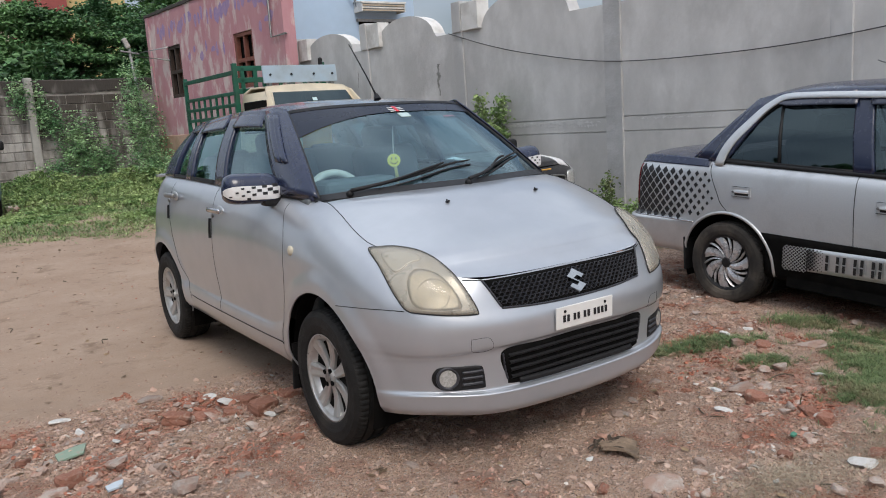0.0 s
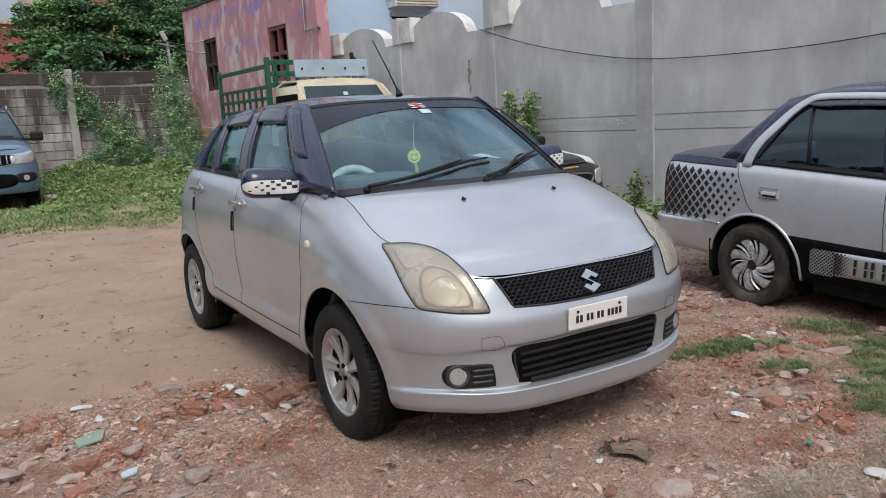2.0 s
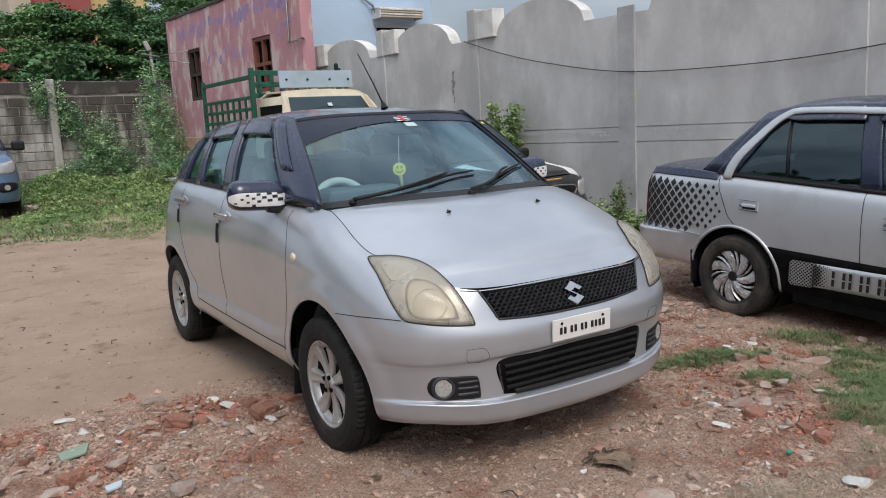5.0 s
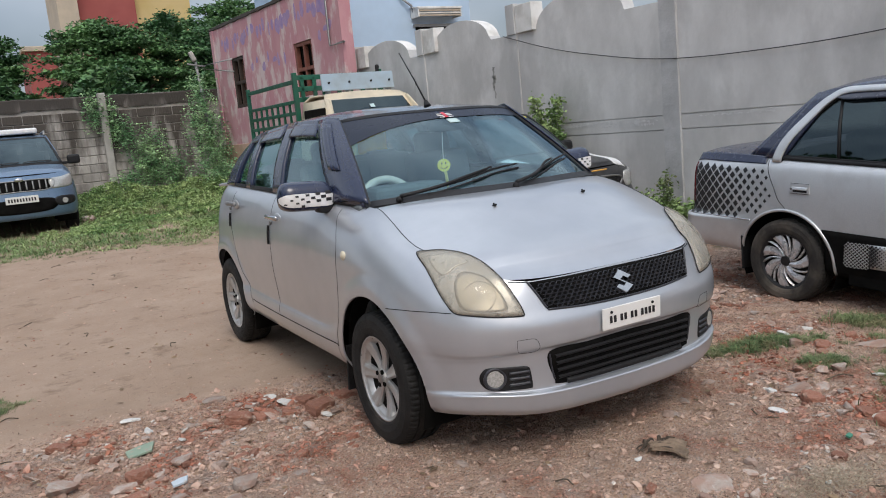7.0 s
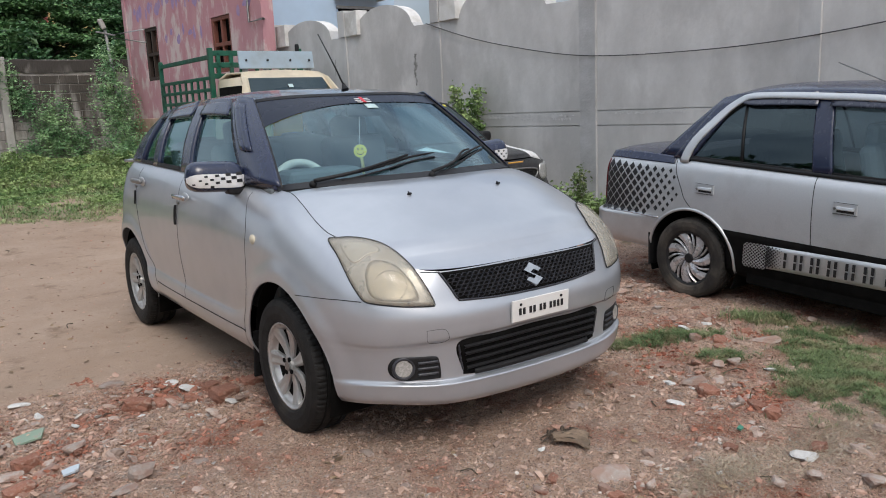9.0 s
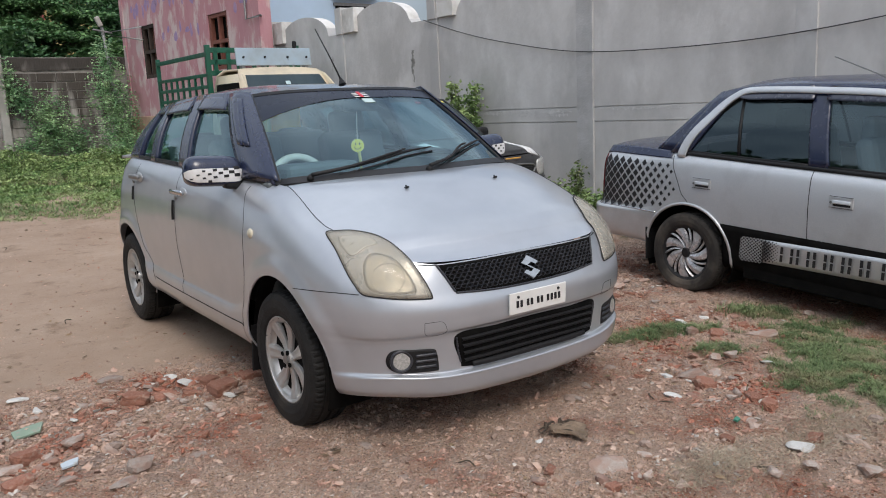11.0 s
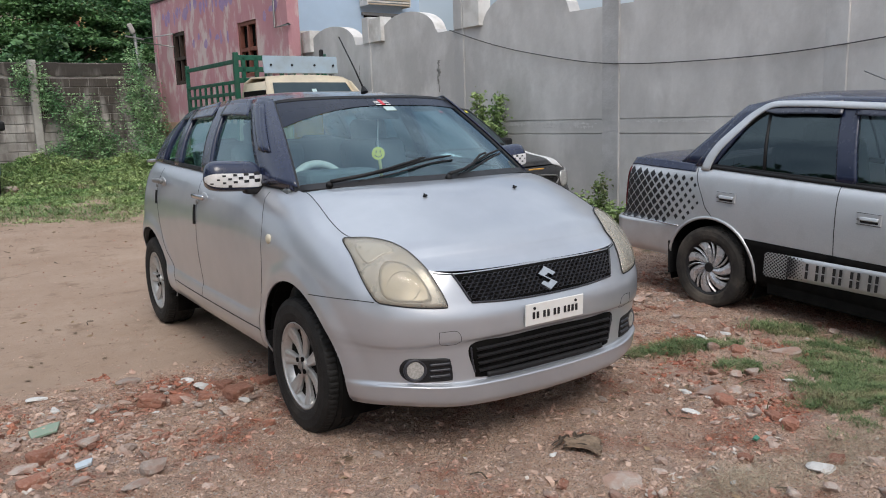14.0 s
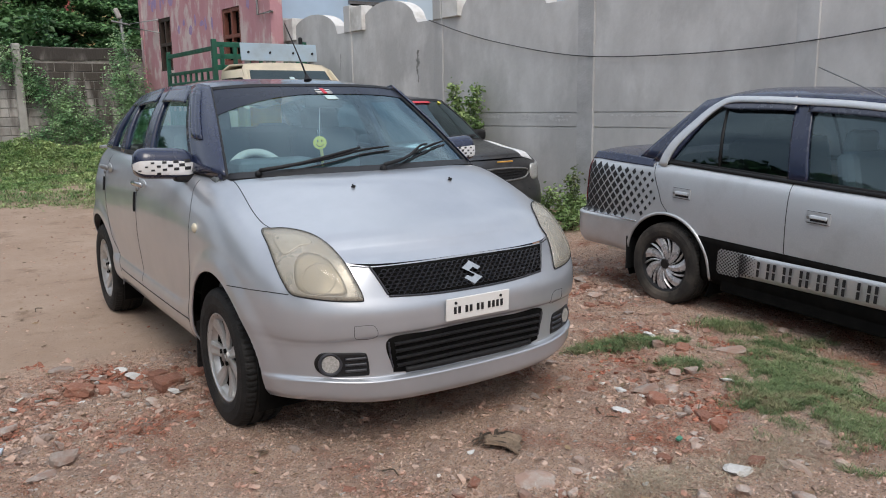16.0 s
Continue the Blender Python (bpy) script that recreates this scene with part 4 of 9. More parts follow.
class Shell:
    """The painted lower body of a car, up to the bonnet's edge and the window line."""

    def __init__(self, plan, stations, arches, cols=300, rows=64, flare=0.0):
        Q, N, g = plan_line(*plan)
        keys = []
        for (how, v), *_ in stations:
            m = len(g) // 2
            if how == "front":
                i = np.argmin(np.abs(Q[:m, 0] - v) + 10 * (Q[:m, 1] > plan[1] + plan[2]))
            elif how == "rear":
                i = m + np.argmin(np.abs(Q[m:, 0] - v) + 10 * (Q[m:, 1] < plan[4] - plan[5]))
            else:
                lo, hi = np.searchsorted(Q[:, 1], v), None
                i = np.argmin(np.abs(Q[:, 1] - v) + 10 * (Q[:, 0] < plan[0] * 0.8))
            keys.append(g[i])
        keys = np.array(keys)
        sc = np.linspace(0, g[-1], cols)
        px, py = np.interp(sc, g, Q[:, 0]), np.interp(sc, g, Q[:, 1])
        nx, ny = np.interp(sc, g, N[:, 0]), np.interp(sc, g, N[:, 1])
        levels = len(stations[0][1])
        zk = np.stack([curve(keys, [st[1][l][0] for st in stations])(sc) for l in range(levels)], 1)
        ik = np.stack([curve(keys, [st[1][l][1] for st in stations])(sc) for l in range(levels)], 1)
        v = np.linspace(0, levels - 1, rows)
        G = np.zeros((cols, rows, 3))
        for c in range(cols):
            t = np.arange(levels)
            z = curve(t, zk[c])(v)
            ins = smooth_fn(t, ik[c])(v)
            G[c, :, 0], G[c, :, 1], G[c, :, 2] = px[c] - nx[c] * ins, py[c] - ny[c] * ins, z
        # wings swell round the wheel openings
        for cy, cz, r in arches:
            d = np.hypot(G[..., 1] - cy, G[..., 2] - cz) - r
            near = (1 - sstep(0.025, 0.105, d)) * sstep(0.24, 0.34, G[..., 2]) * sstep(0.70, 0.86, np.abs(G[..., 0]) / plan[0])
            G[..., 0] += flare * near
        G[:, :, 0] = np.maximum(G[:, :, 0], 0)
        G[0, :, 0] = G[-1, :, 0] = 0
        self.G, self.cols, self.rows, self.arches = G, cols, rows, arches
        self.edge = G[:, -1, :]

    def mesh(self, name):
        V = self.G.reshape(-1, 3).copy()
        F = grid_faces(self.cols, self.rows, True)
        side = V[:, 0] > 0.5 * V[:, 0].max()
        gone = np.zeros(len(V), bool)
        for cy, cz, r in self.arches:
            d = np.hypot(V[:, 1] - cy, V[:, 2] - cz)
            inside = side & (d < r)
            gone |= inside
            k = r / np.maximum(d, 1e-6)
            moved = np.where(inside)[0]
            if len(moved):
                keep = F[~gone[F].all(1)]
                rim = np.intersect1d(moved, np.unique(keep))
                V[rim, 1] = cy + (V[rim, 1] - cy) * k[rim]
                V[rim, 2] = cz + (V[rim, 2] - cz) * k[rim]
        F = F[~gone[F].all(1)]
        W = V * (-1, 1, 1)
        allv = np.vstack([V, W])
        allf = np.vstack([F, F[:, ::-1] + len(V)])
        used = np.unique(allf)
        remap = -np.ones(len(allv), int)
        remap[used] = np.arange(len(used))
        return mesh_from(name, allv[used], remap[allf])

    def bvh(self, extra=()):
        V = self.G.reshape(-1, 3)
        F = grid_faces(self.cols, self.rows)
        W = V * (-1, 1, 1)
        vs, fs = [*map(tuple, V), *map(tuple, W)], [*map(tuple, F), *map(tuple, F[:, ::-1] + len(V))]
        for ev, ef in extra:
            k = len(vs)
            vs += [tuple(q) for q in ev]
            fs += [tuple(i + k for i in q) for q in ef]
        return BVHTree.FromPolygons(vs, fs)

    def edge_at(self, y, rear=False):
        """The point of the top edge at that y, on the flank."""
        e = self.edge
        i = np.argmax(e[:, 0])
        lo = np.argmin(np.where(e[:, 0] > 0.45, e[:, 1], 9e9))
        ok = np.arange(len(e))[e[:, 0] > 0.45]
        ys = e[ok, 1]
        o = np.argsort(ys)
        return np.array([np.interp(y, ys[o], e[ok, k][o]) for k in range(3)])


def smooth_fn(xs, ys):
    """Catmull-Rom through evenly spaced values."""
    ys = np.asarray(ys, float)
    e = np.r_[2 * ys[0] - ys[1], ys, 2 * ys[-1] - ys[-2]]

    def f(v):
        i = np.clip(np.floor(v).astype(int), 0, len(ys) - 2)
        u = v - i
        a, b, c, d = e[i], e[i + 1], e[i + 2], e[i + 3]
        return 0.5 * (2 * b + (c - a) * u + (2 * a - 5 * b + 4 * c - d) * u ** 2 + (3 * b - a - 3 * c + d) * u ** 3)
    return f


def deck(rows_xyz, bow, crown, n=41, lead=None):
    """A bonnet or boot lid: for each edge point (x, y, z) a bowed, crowned row from side to side."""
    u = np.linspace(-1, 1, n)
    vs = []
    for i, ((x, y, z), b, c) in enumerate(zip(rows_xyz, bow, crown)):
        k = 1 - u * u
        if lead is not None:
            q = max(0.0, 1 - 5 * i / len(rows_xyz)) ** 2
            k = k * (1 - q) + q * (np.interp(np.abs(u) * rows_xyz[0][0], lead[:, 0], lead[:, 1]) - rows_xyz[0][1]) / b
        k4 = 1 - u ** 4
        vs += list(zip(x * u, y + b * k, z + c * k4 ** 1.0))
    return vs, grid_faces(len(rows_xyz), n)


def sheet(name, corner_rows, material, parent, thick=0.012, label="", smooth=True):
    """A curved panel through rows of points, with thickness."""
    R = np.array(corner_rows, float)
    a, b = R.shape[:2]
    me = mesh_from(name, R.reshape(-1, 3), grid_faces(a, b), smooth=smooth)
    ob = part(name, me, material, parent, label)
    if thick:
        m = ob.modifiers.new("thickness", "SOLIDIFY")
        m.thickness, m.offset = thick, 0
    return ob


def outline(points, n=72, sharp=False):
    """A closed smooth line through the points; sharp keeps the corners."""
    P = np.array(points, float)
    if sharp:
        Q = np.vstack([P, P[:1]])
        s = np.r_[0, np.cumsum(np.linalg.norm(np.diff(Q, axis=0), axis=1))]
        g = np.unique(np.r_[np.linspace(0, s[-1], n, endpoint=False), s[:-1]])
        return np.stack([np.interp(g, s, Q[:, k]) for k in range(P.shape[1])], 1)
    k = len(P)
    out = []
    for i in range(k):
        a, b, c, d = P[i - 1], P[i], P[(i + 1) % k], P[(i + 2) % k]
        for u in np.linspace(0, 1, max(n // k, 3), endpoint=False):
            out.append(0.5 * (2 * b + (c - a) * u + (2 * a - 5 * b + 4 * c - d) * u * u + (3 * b - a - 3 * c + d) * u ** 3))
    return np.array(out)


def cast(tree, p, d):
    d = Vector(d).normalized()
    hit = tree.ray_cast(Vector(p) - d * 1.5, d)
    if hit[0] is None:
        near = tree.find_nearest(Vector(p))
        return near[0], near[1]
    n = hit[1]
    return hit[0], (n if n.dot(d) < 0 else -n)


def inlay(tree, line, d, lift=0.004, dome=0.0, sink=0.012, rings=7):
    """A part let into a body: follows its surface inside a closed line, seen along d, and stands proud of it by lift."""
    c = line.mean(0)
    n = len(line)
    vs, fs = [], []
    base = []
    for k in range(rings + 1):
        s = 1 - k / rings
        for p in line:
            q = c + (p - c) * s if k < rings else c
            h, nn = cast(tree, q, d)
            if k == 0:
                base.append(h - nn * sink)
            vs.append(h + nn * (lift + dome * (1 - s ** 2)))
            if k == rings:
                break
    for k in range(rings - 1):
        for i in range(n):
            j = (i + 1) % n
            fs.append((k * n + i, k * n + j, (k + 1) * n + j, (k + 1) * n + i))
    top = rings * n
    for i in range(n):
        fs.append(((rings - 1) * n + i, (rings - 1) * n + (i + 1) % n, top))
    o = len(vs)
    vs += base
    for i in range(n):
        j = (i + 1) % n
        fs.append((o + i, o + j, j, i))
    return vs, fs


def strip(tree, pts, d, r=0.0028, n=60, lift=0.0, mirror=False):
    """A narrow bead or shut line along a surface."""
    L = smooth_line(pts, n)
    out = []
    for p in L:
        h, nn = cast(tree, p, d)
        out.append(h + nn * lift)
    return tube(out, r, 6)


def flip(vf):
    vs, fs = vf
    return [(-v[0], v[1], v[2]) for v in vs], [tuple(f[::-1]) for f in fs]


def road_wheel(parent, name, x, y, z, r, width, rim_r, side, style, label=""):
    """A wheel: rim with its spokes, and a tyre with grooved tread. side: -1 faces -x."""
    w = width
    prof = [(-w * 0.40, rim_r - 0.012), (-w * 0.46, rim_r + 0.004), (-w * 0.47, rim_r + 0.010), (-w * 0.44, rim_r - 0.004), (-w * 0.30, rim_r - 0.022), (-w * 0.1, rim_r - 0.04), (w * 0.35, rim_r - 0.04), (w * 0.42, rim_r)]
    vs, fs = lathe(prof, 56)
    rim = part(name, mesh_from(name, vs, fs), M_ALLOY if style != "cover" else M_TRIM, parent, label)
    rim.matrix_local = at(x, y, z) @ (Matrix() if side < 0 else pose(0, 0, 0, 0, 0, 180))
    h = r - rim_r
    prof = [(-w * 0.43, rim_r - 0.002), (-w * 0.50, rim_r + h * 0.16), (-w * 0.535, rim_r + h * 0.42), (-w * 0.525, rim_r + h * 0.72), (-w * 0.47, r - 0.012), (-w * 0.40, r - 0.003),
            (-w * 0.27, r), (-w * 0.262, r - 0.008), (-w * 0.225, r - 0.008), (-w * 0.217, r), (-w * 0.04, r + 0.001), (-w * 0.03, r - 0.008), (w * 0.03, r - 0.008), (w * 0.04, r + 0.001),
            (w * 0.217, r), (w * 0.225, r - 0.008), (w * 0.262, r - 0.008), (w * 0.27, r), (w * 0.40, r - 0.003), (w * 0.47, r - 0.012), (w * 0.53, rim_r + h * 0.5), (w * 0.43, rim_r)]
    seg = 216
    vs, fs = lathe(prof, seg)
    k = len(prof)
    # sipes: every few degrees the shoulder drops
    drop = [0.014 if ((i // k) + (1 if (i % k) > 10 else 0)) % 3 == 0 and (4 < (i % k) < 9 or 13 < (i % k) < 19) else 0.0 for i in range(len(vs))]
    vs = [(a, b * (1 - q), c * (1 - q)) for (a, b, c), q in zip(vs, drop)]
    part("tyre", mesh_from("tyre", vs, fs, smooth=False), M_RUBBER if style != "cover" else M_RUBBER_DUSTY, rim, "worn black tyre, dusty tread")
    part("brake_disc", bm_cyl(rim_r * 0.72, rim_r * 0.72, 0.012, at(-w * 0.02, 0, 0) @ pose(0, 0, 0, 0, 90, 0), 32), M_STEEL, rim)
    # added near-black disc for the shade seen between the spokes
    part("wheel_back", bm_cyl(rim_r - 0.018, rim_r - 0.018, 0.01, at(-w * 0.24, 0, 0) @ pose(0, 0, 0, 0, 90, 0), 32), M_DARK, rim)
    if style == "seven":
        for i in range(7):
            a = 360 * i / 7 + 12
            rows = []
            for u in np.linspace(0, 1, 6):
                rr = 0.03 + (rim_r - 0.03 - 0.012) * u
                hw = 0.0170 + 0.0170 * u
                xx = -w * (0.36 + 0.07 * u - 0.05 * math.sin(math.pi * u))
                rows.append([(xx + 0.022, -hw * 1.05, rr), (xx + 0.004, -hw, rr), (xx, -hw * 0.6, rr), (xx + 0.003, 0, rr), (xx, hw * 0.6, rr), (xx + 0.004, hw, rr), (xx + 0.022, hw * 1.05, rr)])
            me = mesh_from("spoke", np.array(rows).reshape(-1, 3), grid_faces(6, 7), smooth=False)
            s = part("spoke", me, M_ALLOY, rim)
            s.matrix_local = pose(0, 0, 0, a, 0, 0)
        part("hub", bm_cyl(0.040, 0.045, 0.03, at(-w * 0.33, 0, 0) @ pose(0, 0, 0, 0, 90, 0), 24), M_ALLOY, rim)
        part("hub_cap", bm_cyl(0.022, 0.022, 0.006, at(-w * 0.42, 0, 0) @ pose(0, 0, 0, 0, 90, 0), 20), M_STEEL, rim)
        for i in range(4):
            a = math.radians(90 * i + 30)
            part("lug_hole", bm_cyl(0.011, 0.011, 0.008, at(-w * 0.415, 0.038 * math.cos(a), 0.038 * math.sin(a)) @ pose(0, 0, 0, 0, 90, 0), 12), M_DARK, rim)
    elif style == "cover":
        part("cover_disc", bm_cyl(rim_r * 0.99, rim_r * 0.99, 0.01, at(-w * 0.34, 0, 0) @ pose(0, 0, 0, 0, 90, 0), 40), M_DARK, rim, "black wheel cover")
        for i in range(7):
            a = 360 / 7 * i + 8
            for tw, wide, lab in ((0.0, 0.036, 0), (0.42, 0.008, 1)):
                rows = []
                for u in np.linspace(0, 1, 7):
                    rr = 0.035 + (rim_r - 0.04) * u
                    t = tw + 0.6 * u
                    hw = wide * (0.45 + 0.8 * u)
                    cy2, cz2 = rr * math.sin(t), rr * math.cos(t)
                    ty, tz = math.cos(t), -math.sin(t)
                    xx = -w * 0.40 - 0.008 * math.sin(math.pi * u)
                    rows.append([(xx + 0.012, cy2 - ty * hw, cz2 - tz * hw), (xx, cy2 - ty * hw * 0.8, cz2 - tz * hw * 0.8), (xx - 0.004, cy2, cz2), (xx + 0.006, cy2 + ty * hw * 0.9, cz2 + tz * hw * 0.9), (xx + 0.014, cy2 + ty * hw, cz2 + tz * hw)])
                me = mesh_from("vane", np.array(rows).reshape(-1, 3), grid_faces(7, 5), smooth=False)
                s = part("vane", me, M_VANE, rim)
                s.matrix_local = pose(0, 0, 0, a, 0, 0)
        part("hub", bm_cyl(0.03, 0.036, 0.02, at(-w * 0.40, 0, 0) @ pose(0, 0, 0, 0, 90, 0), 24), M_TRIM, rim)
    else:
        part("hub_plate", bm_cyl(rim_r * 0.9, rim_r * 0.95, 0.02, at(-w * 0.3, 0, 0) @ pose(0, 0, 0, 0, 90, 0), 32), M_STEEL, rim)
        part("hub", bm_cyl(rim_r * 0.3, rim_r * 0.35, 0.05, at(-w * 0.33, 0, 0) @ pose(0, 0, 0, 0, 90, 0), 24), M_STEEL, rim)
    return rim


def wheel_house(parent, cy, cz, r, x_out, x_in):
    """The hollow behind a wheel arch, both sides, its shade set as a near-black shell."""
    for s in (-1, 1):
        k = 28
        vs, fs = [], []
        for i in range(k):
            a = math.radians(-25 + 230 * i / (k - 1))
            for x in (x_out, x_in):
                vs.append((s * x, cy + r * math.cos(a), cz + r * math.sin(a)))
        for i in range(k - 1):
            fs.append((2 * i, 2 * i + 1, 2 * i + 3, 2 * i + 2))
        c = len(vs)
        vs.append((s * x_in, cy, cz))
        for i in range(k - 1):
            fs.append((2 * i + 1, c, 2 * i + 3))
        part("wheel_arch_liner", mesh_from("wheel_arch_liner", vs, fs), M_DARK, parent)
# ---- silver hatchback, the main subject; its front axle is the world's origin ----
HATCH_PLAN = (0.845, -0.775, 0.725, 3.0, 2.93, 0.45, 3.0)
HATCH_STATIONS = []
HATCH_STATIONS.append((("front", 0.0), [(0.200, 0.040), (0.225, 0.020), (0.288, 0.010), (0.299, 0.012), (0.309, 0.036), (0.465, 0.031), (0.482, 0.027), (0.495, 0.012), (0.530, 0.008), (0.585, 0.012), (0.640, 0.040), (0.700, 0.066), (0.752, 0.084)]))
HATCH_STATIONS.append((("front", 0.42), [(0.208, 0.042), (0.232, 0.022), (0.292, 0.011), (0.303, 0.013), (0.313, 0.036), (0.462, 0.030), (0.478, 0.026), (0.491, 0.012), (0.530, 0.008), (0.585, 0.010), (0.640, 0.034), (0.700, 0.058), (0.748, 0.078)]))
HATCH_STATIONS.append((("front", 0.69), [(0.230, 0.044), (0.254, 0.024), (0.310, 0.013), (0.320, 0.015), (0.330, 0.032), (0.455, 0.020), (0.470, 0.016), (0.484, 0.008), (0.530, 0.003), (0.600, 0.006), (0.660, 0.026), (0.740, 0.074), (0.800, 0.128)]))
HATCH_STATIONS.append((("side", -0.33), [(0.220, 0.050), (0.250, 0.030), (0.290, 0.027), (0.311, 0.026), (0.340, 0.024), (0.450, 0.012), (0.483, 0.008), (0.516, 0.003), (0.550, 0.000), (0.660, 0.002), (0.750, 0.020), (0.832, 0.068), (0.876, 0.125)]))
HATCH_STATIONS.append((("side", 0.15), [(0.220, 0.060), (0.250, 0.045), (0.290, 0.030), (0.321, 0.024), (0.360, 0.018), (0.460, 0.008), (0.498, 0.005), (0.538, 0.002), (0.580, 0.000), (0.700, 0.000), (0.830, 0.008), (0.975, 0.075), (1.035, 0.165)]))
HATCH_STATIONS.append((("side", 0.62), [(0.235, 0.075), (0.258, 0.045), (0.295, 0.024), (0.330, 0.014), (0.360, 0.010), (0.395, 0.009), (0.418, 0.014), (0.440, 0.021), (0.520, 0.014), (0.680, 0.002), (0.850, 0.008), (1.000, 0.052), (1.072, 0.105)]))
HATCH_STATIONS.append((("side", 1.3), [(0.240, 0.075), (0.262, 0.045), (0.298, 0.024), (0.334, 0.014), (0.362, 0.010), (0.398, 0.009), (0.422, 0.014), (0.445, 0.022), (0.530, 0.015), (0.690, 0.002), (0.870, 0.008), (1.020, 0.048), (1.090, 0.098)]))
HATCH_STATIONS.append((("side", 2.0), [(0.250, 0.075), (0.272, 0.045), (0.308, 0.022), (0.345, 0.012), (0.372, 0.008), (0.415, 0.007), (0.442, 0.012), (0.468, 0.017), (0.560, 0.010), (0.710, 0.000), (0.890, 0.012), (1.030, 0.052), (1.108, 0.105)]))
HATCH_STATIONS.append((("side", 2.46), [(0.250, 0.060), (0.280, 0.030), (0.320, 0.020), (0.347, 0.017), (0.380, 0.014), (0.460, 0.006), (0.501, 0.004), (0.549, 0.001), (0.600, 0.000), (0.750, 0.004), (0.900, 0.020), (1.040, 0.066), (1.115, 0.125)]))
HATCH_STATIONS.append((("rear", 0.6), [(0.270, 0.060), (0.300, 0.020), (0.340, 0.010), (0.378, 0.006), (0.420, 0.004), (0.500, 0.010), (0.536, 0.013), (0.576, 0.016), (0.620, 0.020), (0.760, 0.040), (0.900, 0.070), (1.040, 0.100), (1.120, 0.150)]))
HATCH_STATIONS.append((("rear", 0.0), [(0.270, 0.060), (0.300, 0.020), (0.340, 0.010), (0.378, 0.006), (0.420, 0.004), (0.500, 0.010), (0.536, 0.013), (0.576, 0.016), (0.620, 0.020), (0.760, 0.040), (0.900, 0.070), (1.040, 0.090), (1.120, 0.120)]))
hatch = thing("hatchback_car", Matrix(), "silver hatchback with black-wrapped roof parked on rubble", "car")
hs = Shell(HATCH_PLAN, HATCH_STATIONS, ((-0.025, 0.297, 0.380), (2.385, 0.30, 0.378)), cols=460, rows=130, flare=0.014)
part("body", hs.mesh("body"), M_SILVER, hatch, "dusty metallic silver bodywork")

# bonnet
e = hs.edge
i0 = int(np.argmax(e[:, 0] > 0.50))
i1 = int(np.argmax((e[:, 1] > 0.150) & (e[:, 0] > 0.6)))
bon_rows = [e[i] for i in np.linspace(i0, i1, 40).astype(int)]
bu = np.linspace(0, 1, 40)
bon_bow = curve((0, 0.3, 0.6, 1), (e[0, 1] - e[i0, 1], -0.13, -0.155, -0.17))(bu)
bon_crown = curve((0, 0.15, 0.4, 0.75, 1), (e[0, 2] - e[i0, 2], 0.014, 0.036, 0.036, 0.022))(bu)
bon = deck(bon_rows, bon_bow, bon_crown, lead=e[:i0 + 1])
part("bonnet", mesh_from("bonnet", *bon), M_SILVER, hatch)
hood_tree = hs.bvh((bon,))

# roof and windows
roof_pts = smooth_line([(0.553, 0.80, 1.462), (0.575, 1.2, 1.482), (0.577, 1.7, 1.468), (0.556, 2.2, 1.43), (0.52, 2.56, 1.375)], 80)


def h_roof(y):
    return np.array([np.interp(y, roof_pts[:, 1], roof_pts[:, k]) for k in range(3)])


def h_side(yb, yr, w, out=0.022):
    b, r = hs.edge_at(yb), h_roof(yr)
    p = b + (r - b) * w
    p[0] += out * math.sin(math.pi * min(max(w, 0), 1))
    return p


def h_panel(name, ya, yb, w0, w1, material, thick, out=0.022, label="", n=9):
    """A side panel between two slanted lines, each (window line y, roof y), on both sides."""
    rows = [[h_side(ya[0] + (yb[0] - ya[0]) * u, ya[1] + (yb[1] - ya[1]) * u, w, out) for w in np.linspace(w0, w1, n)] for u in np.linspace(0, 1, n)]
    R = np.array(rows)
    sheet(name, R, material, hatch, thick, label)
    return sheet(name, R[::-1] * (-1, 1, 1), material, hatch, thick, label)


A0, A1 = (0.24, 0.80), (0.50, 0.985)
B0, B1 = (1.26, 1.335), (1.42, 1.47)
C0, C1 = (1.88, 1.945), (1.99, 2.06)
D0, D1 = (2.28, 2.24), (2.62, 2.53)
for a, b in ((A0, A1), (B0, B1), (C0, C1), (D0, D1)):
    h_panel("pillar", a, b, -0.02, 1.0, M_ROOFBLACK, 0.03, 0.024)
for a, b in ((A1, B0), (B1, C0), (C1, D0)):
    h_panel("window_frame", a, b, 0.86, 1.0, M_ROOFBLACK, 0.03, 0.024)
    h_panel("window_frame", a, b, -0.02, 0.045, M_TRIM, 0.03, 0.026)
    gl = h_panel("side_window", a, b, 0.04, 0.87, M_GLASS, 0.0, 0.018)
for ob in [o for o in hatch.children if o.name.startswith("side_window")]:
    ob.visible_shadow = False
rr = [h_roof(y) for y in np.linspace(0.80, 2.56, 34)]
ru = np.linspace(0, 1, 34)
roofdeck = deck(rr, curve((0, 0.2, 0.7, 1), (-0.085, -0.05, 0.02, 0.06))(ru), curve((0, 0.25, 0.7, 1), (0.018, 0.046, 0.05, 0.035))(ru))
rf = part("roof", mesh_from("roof", *roofdeck), M_ROOFSKY, hatch, "roof wrapped in glossy navy black, sky sheen in its colour")
rm = rf.modifiers.new("thickness", "SOLIDIFY")
rm.thickness, rm.offset = 0.025, -1

# windscreen
WS_B = lambda u: np.array((0.693 * u, 0.236 - 0.225 * (1 - u * u), 1.040 + 0.018 * (1 - u ** 4)))
WS_T = lambda u: np.array((0.551 * u, 0.806 - 0.088 * (1 - u * u), 1.458 + 0.020 * (1 - u ** 4)))


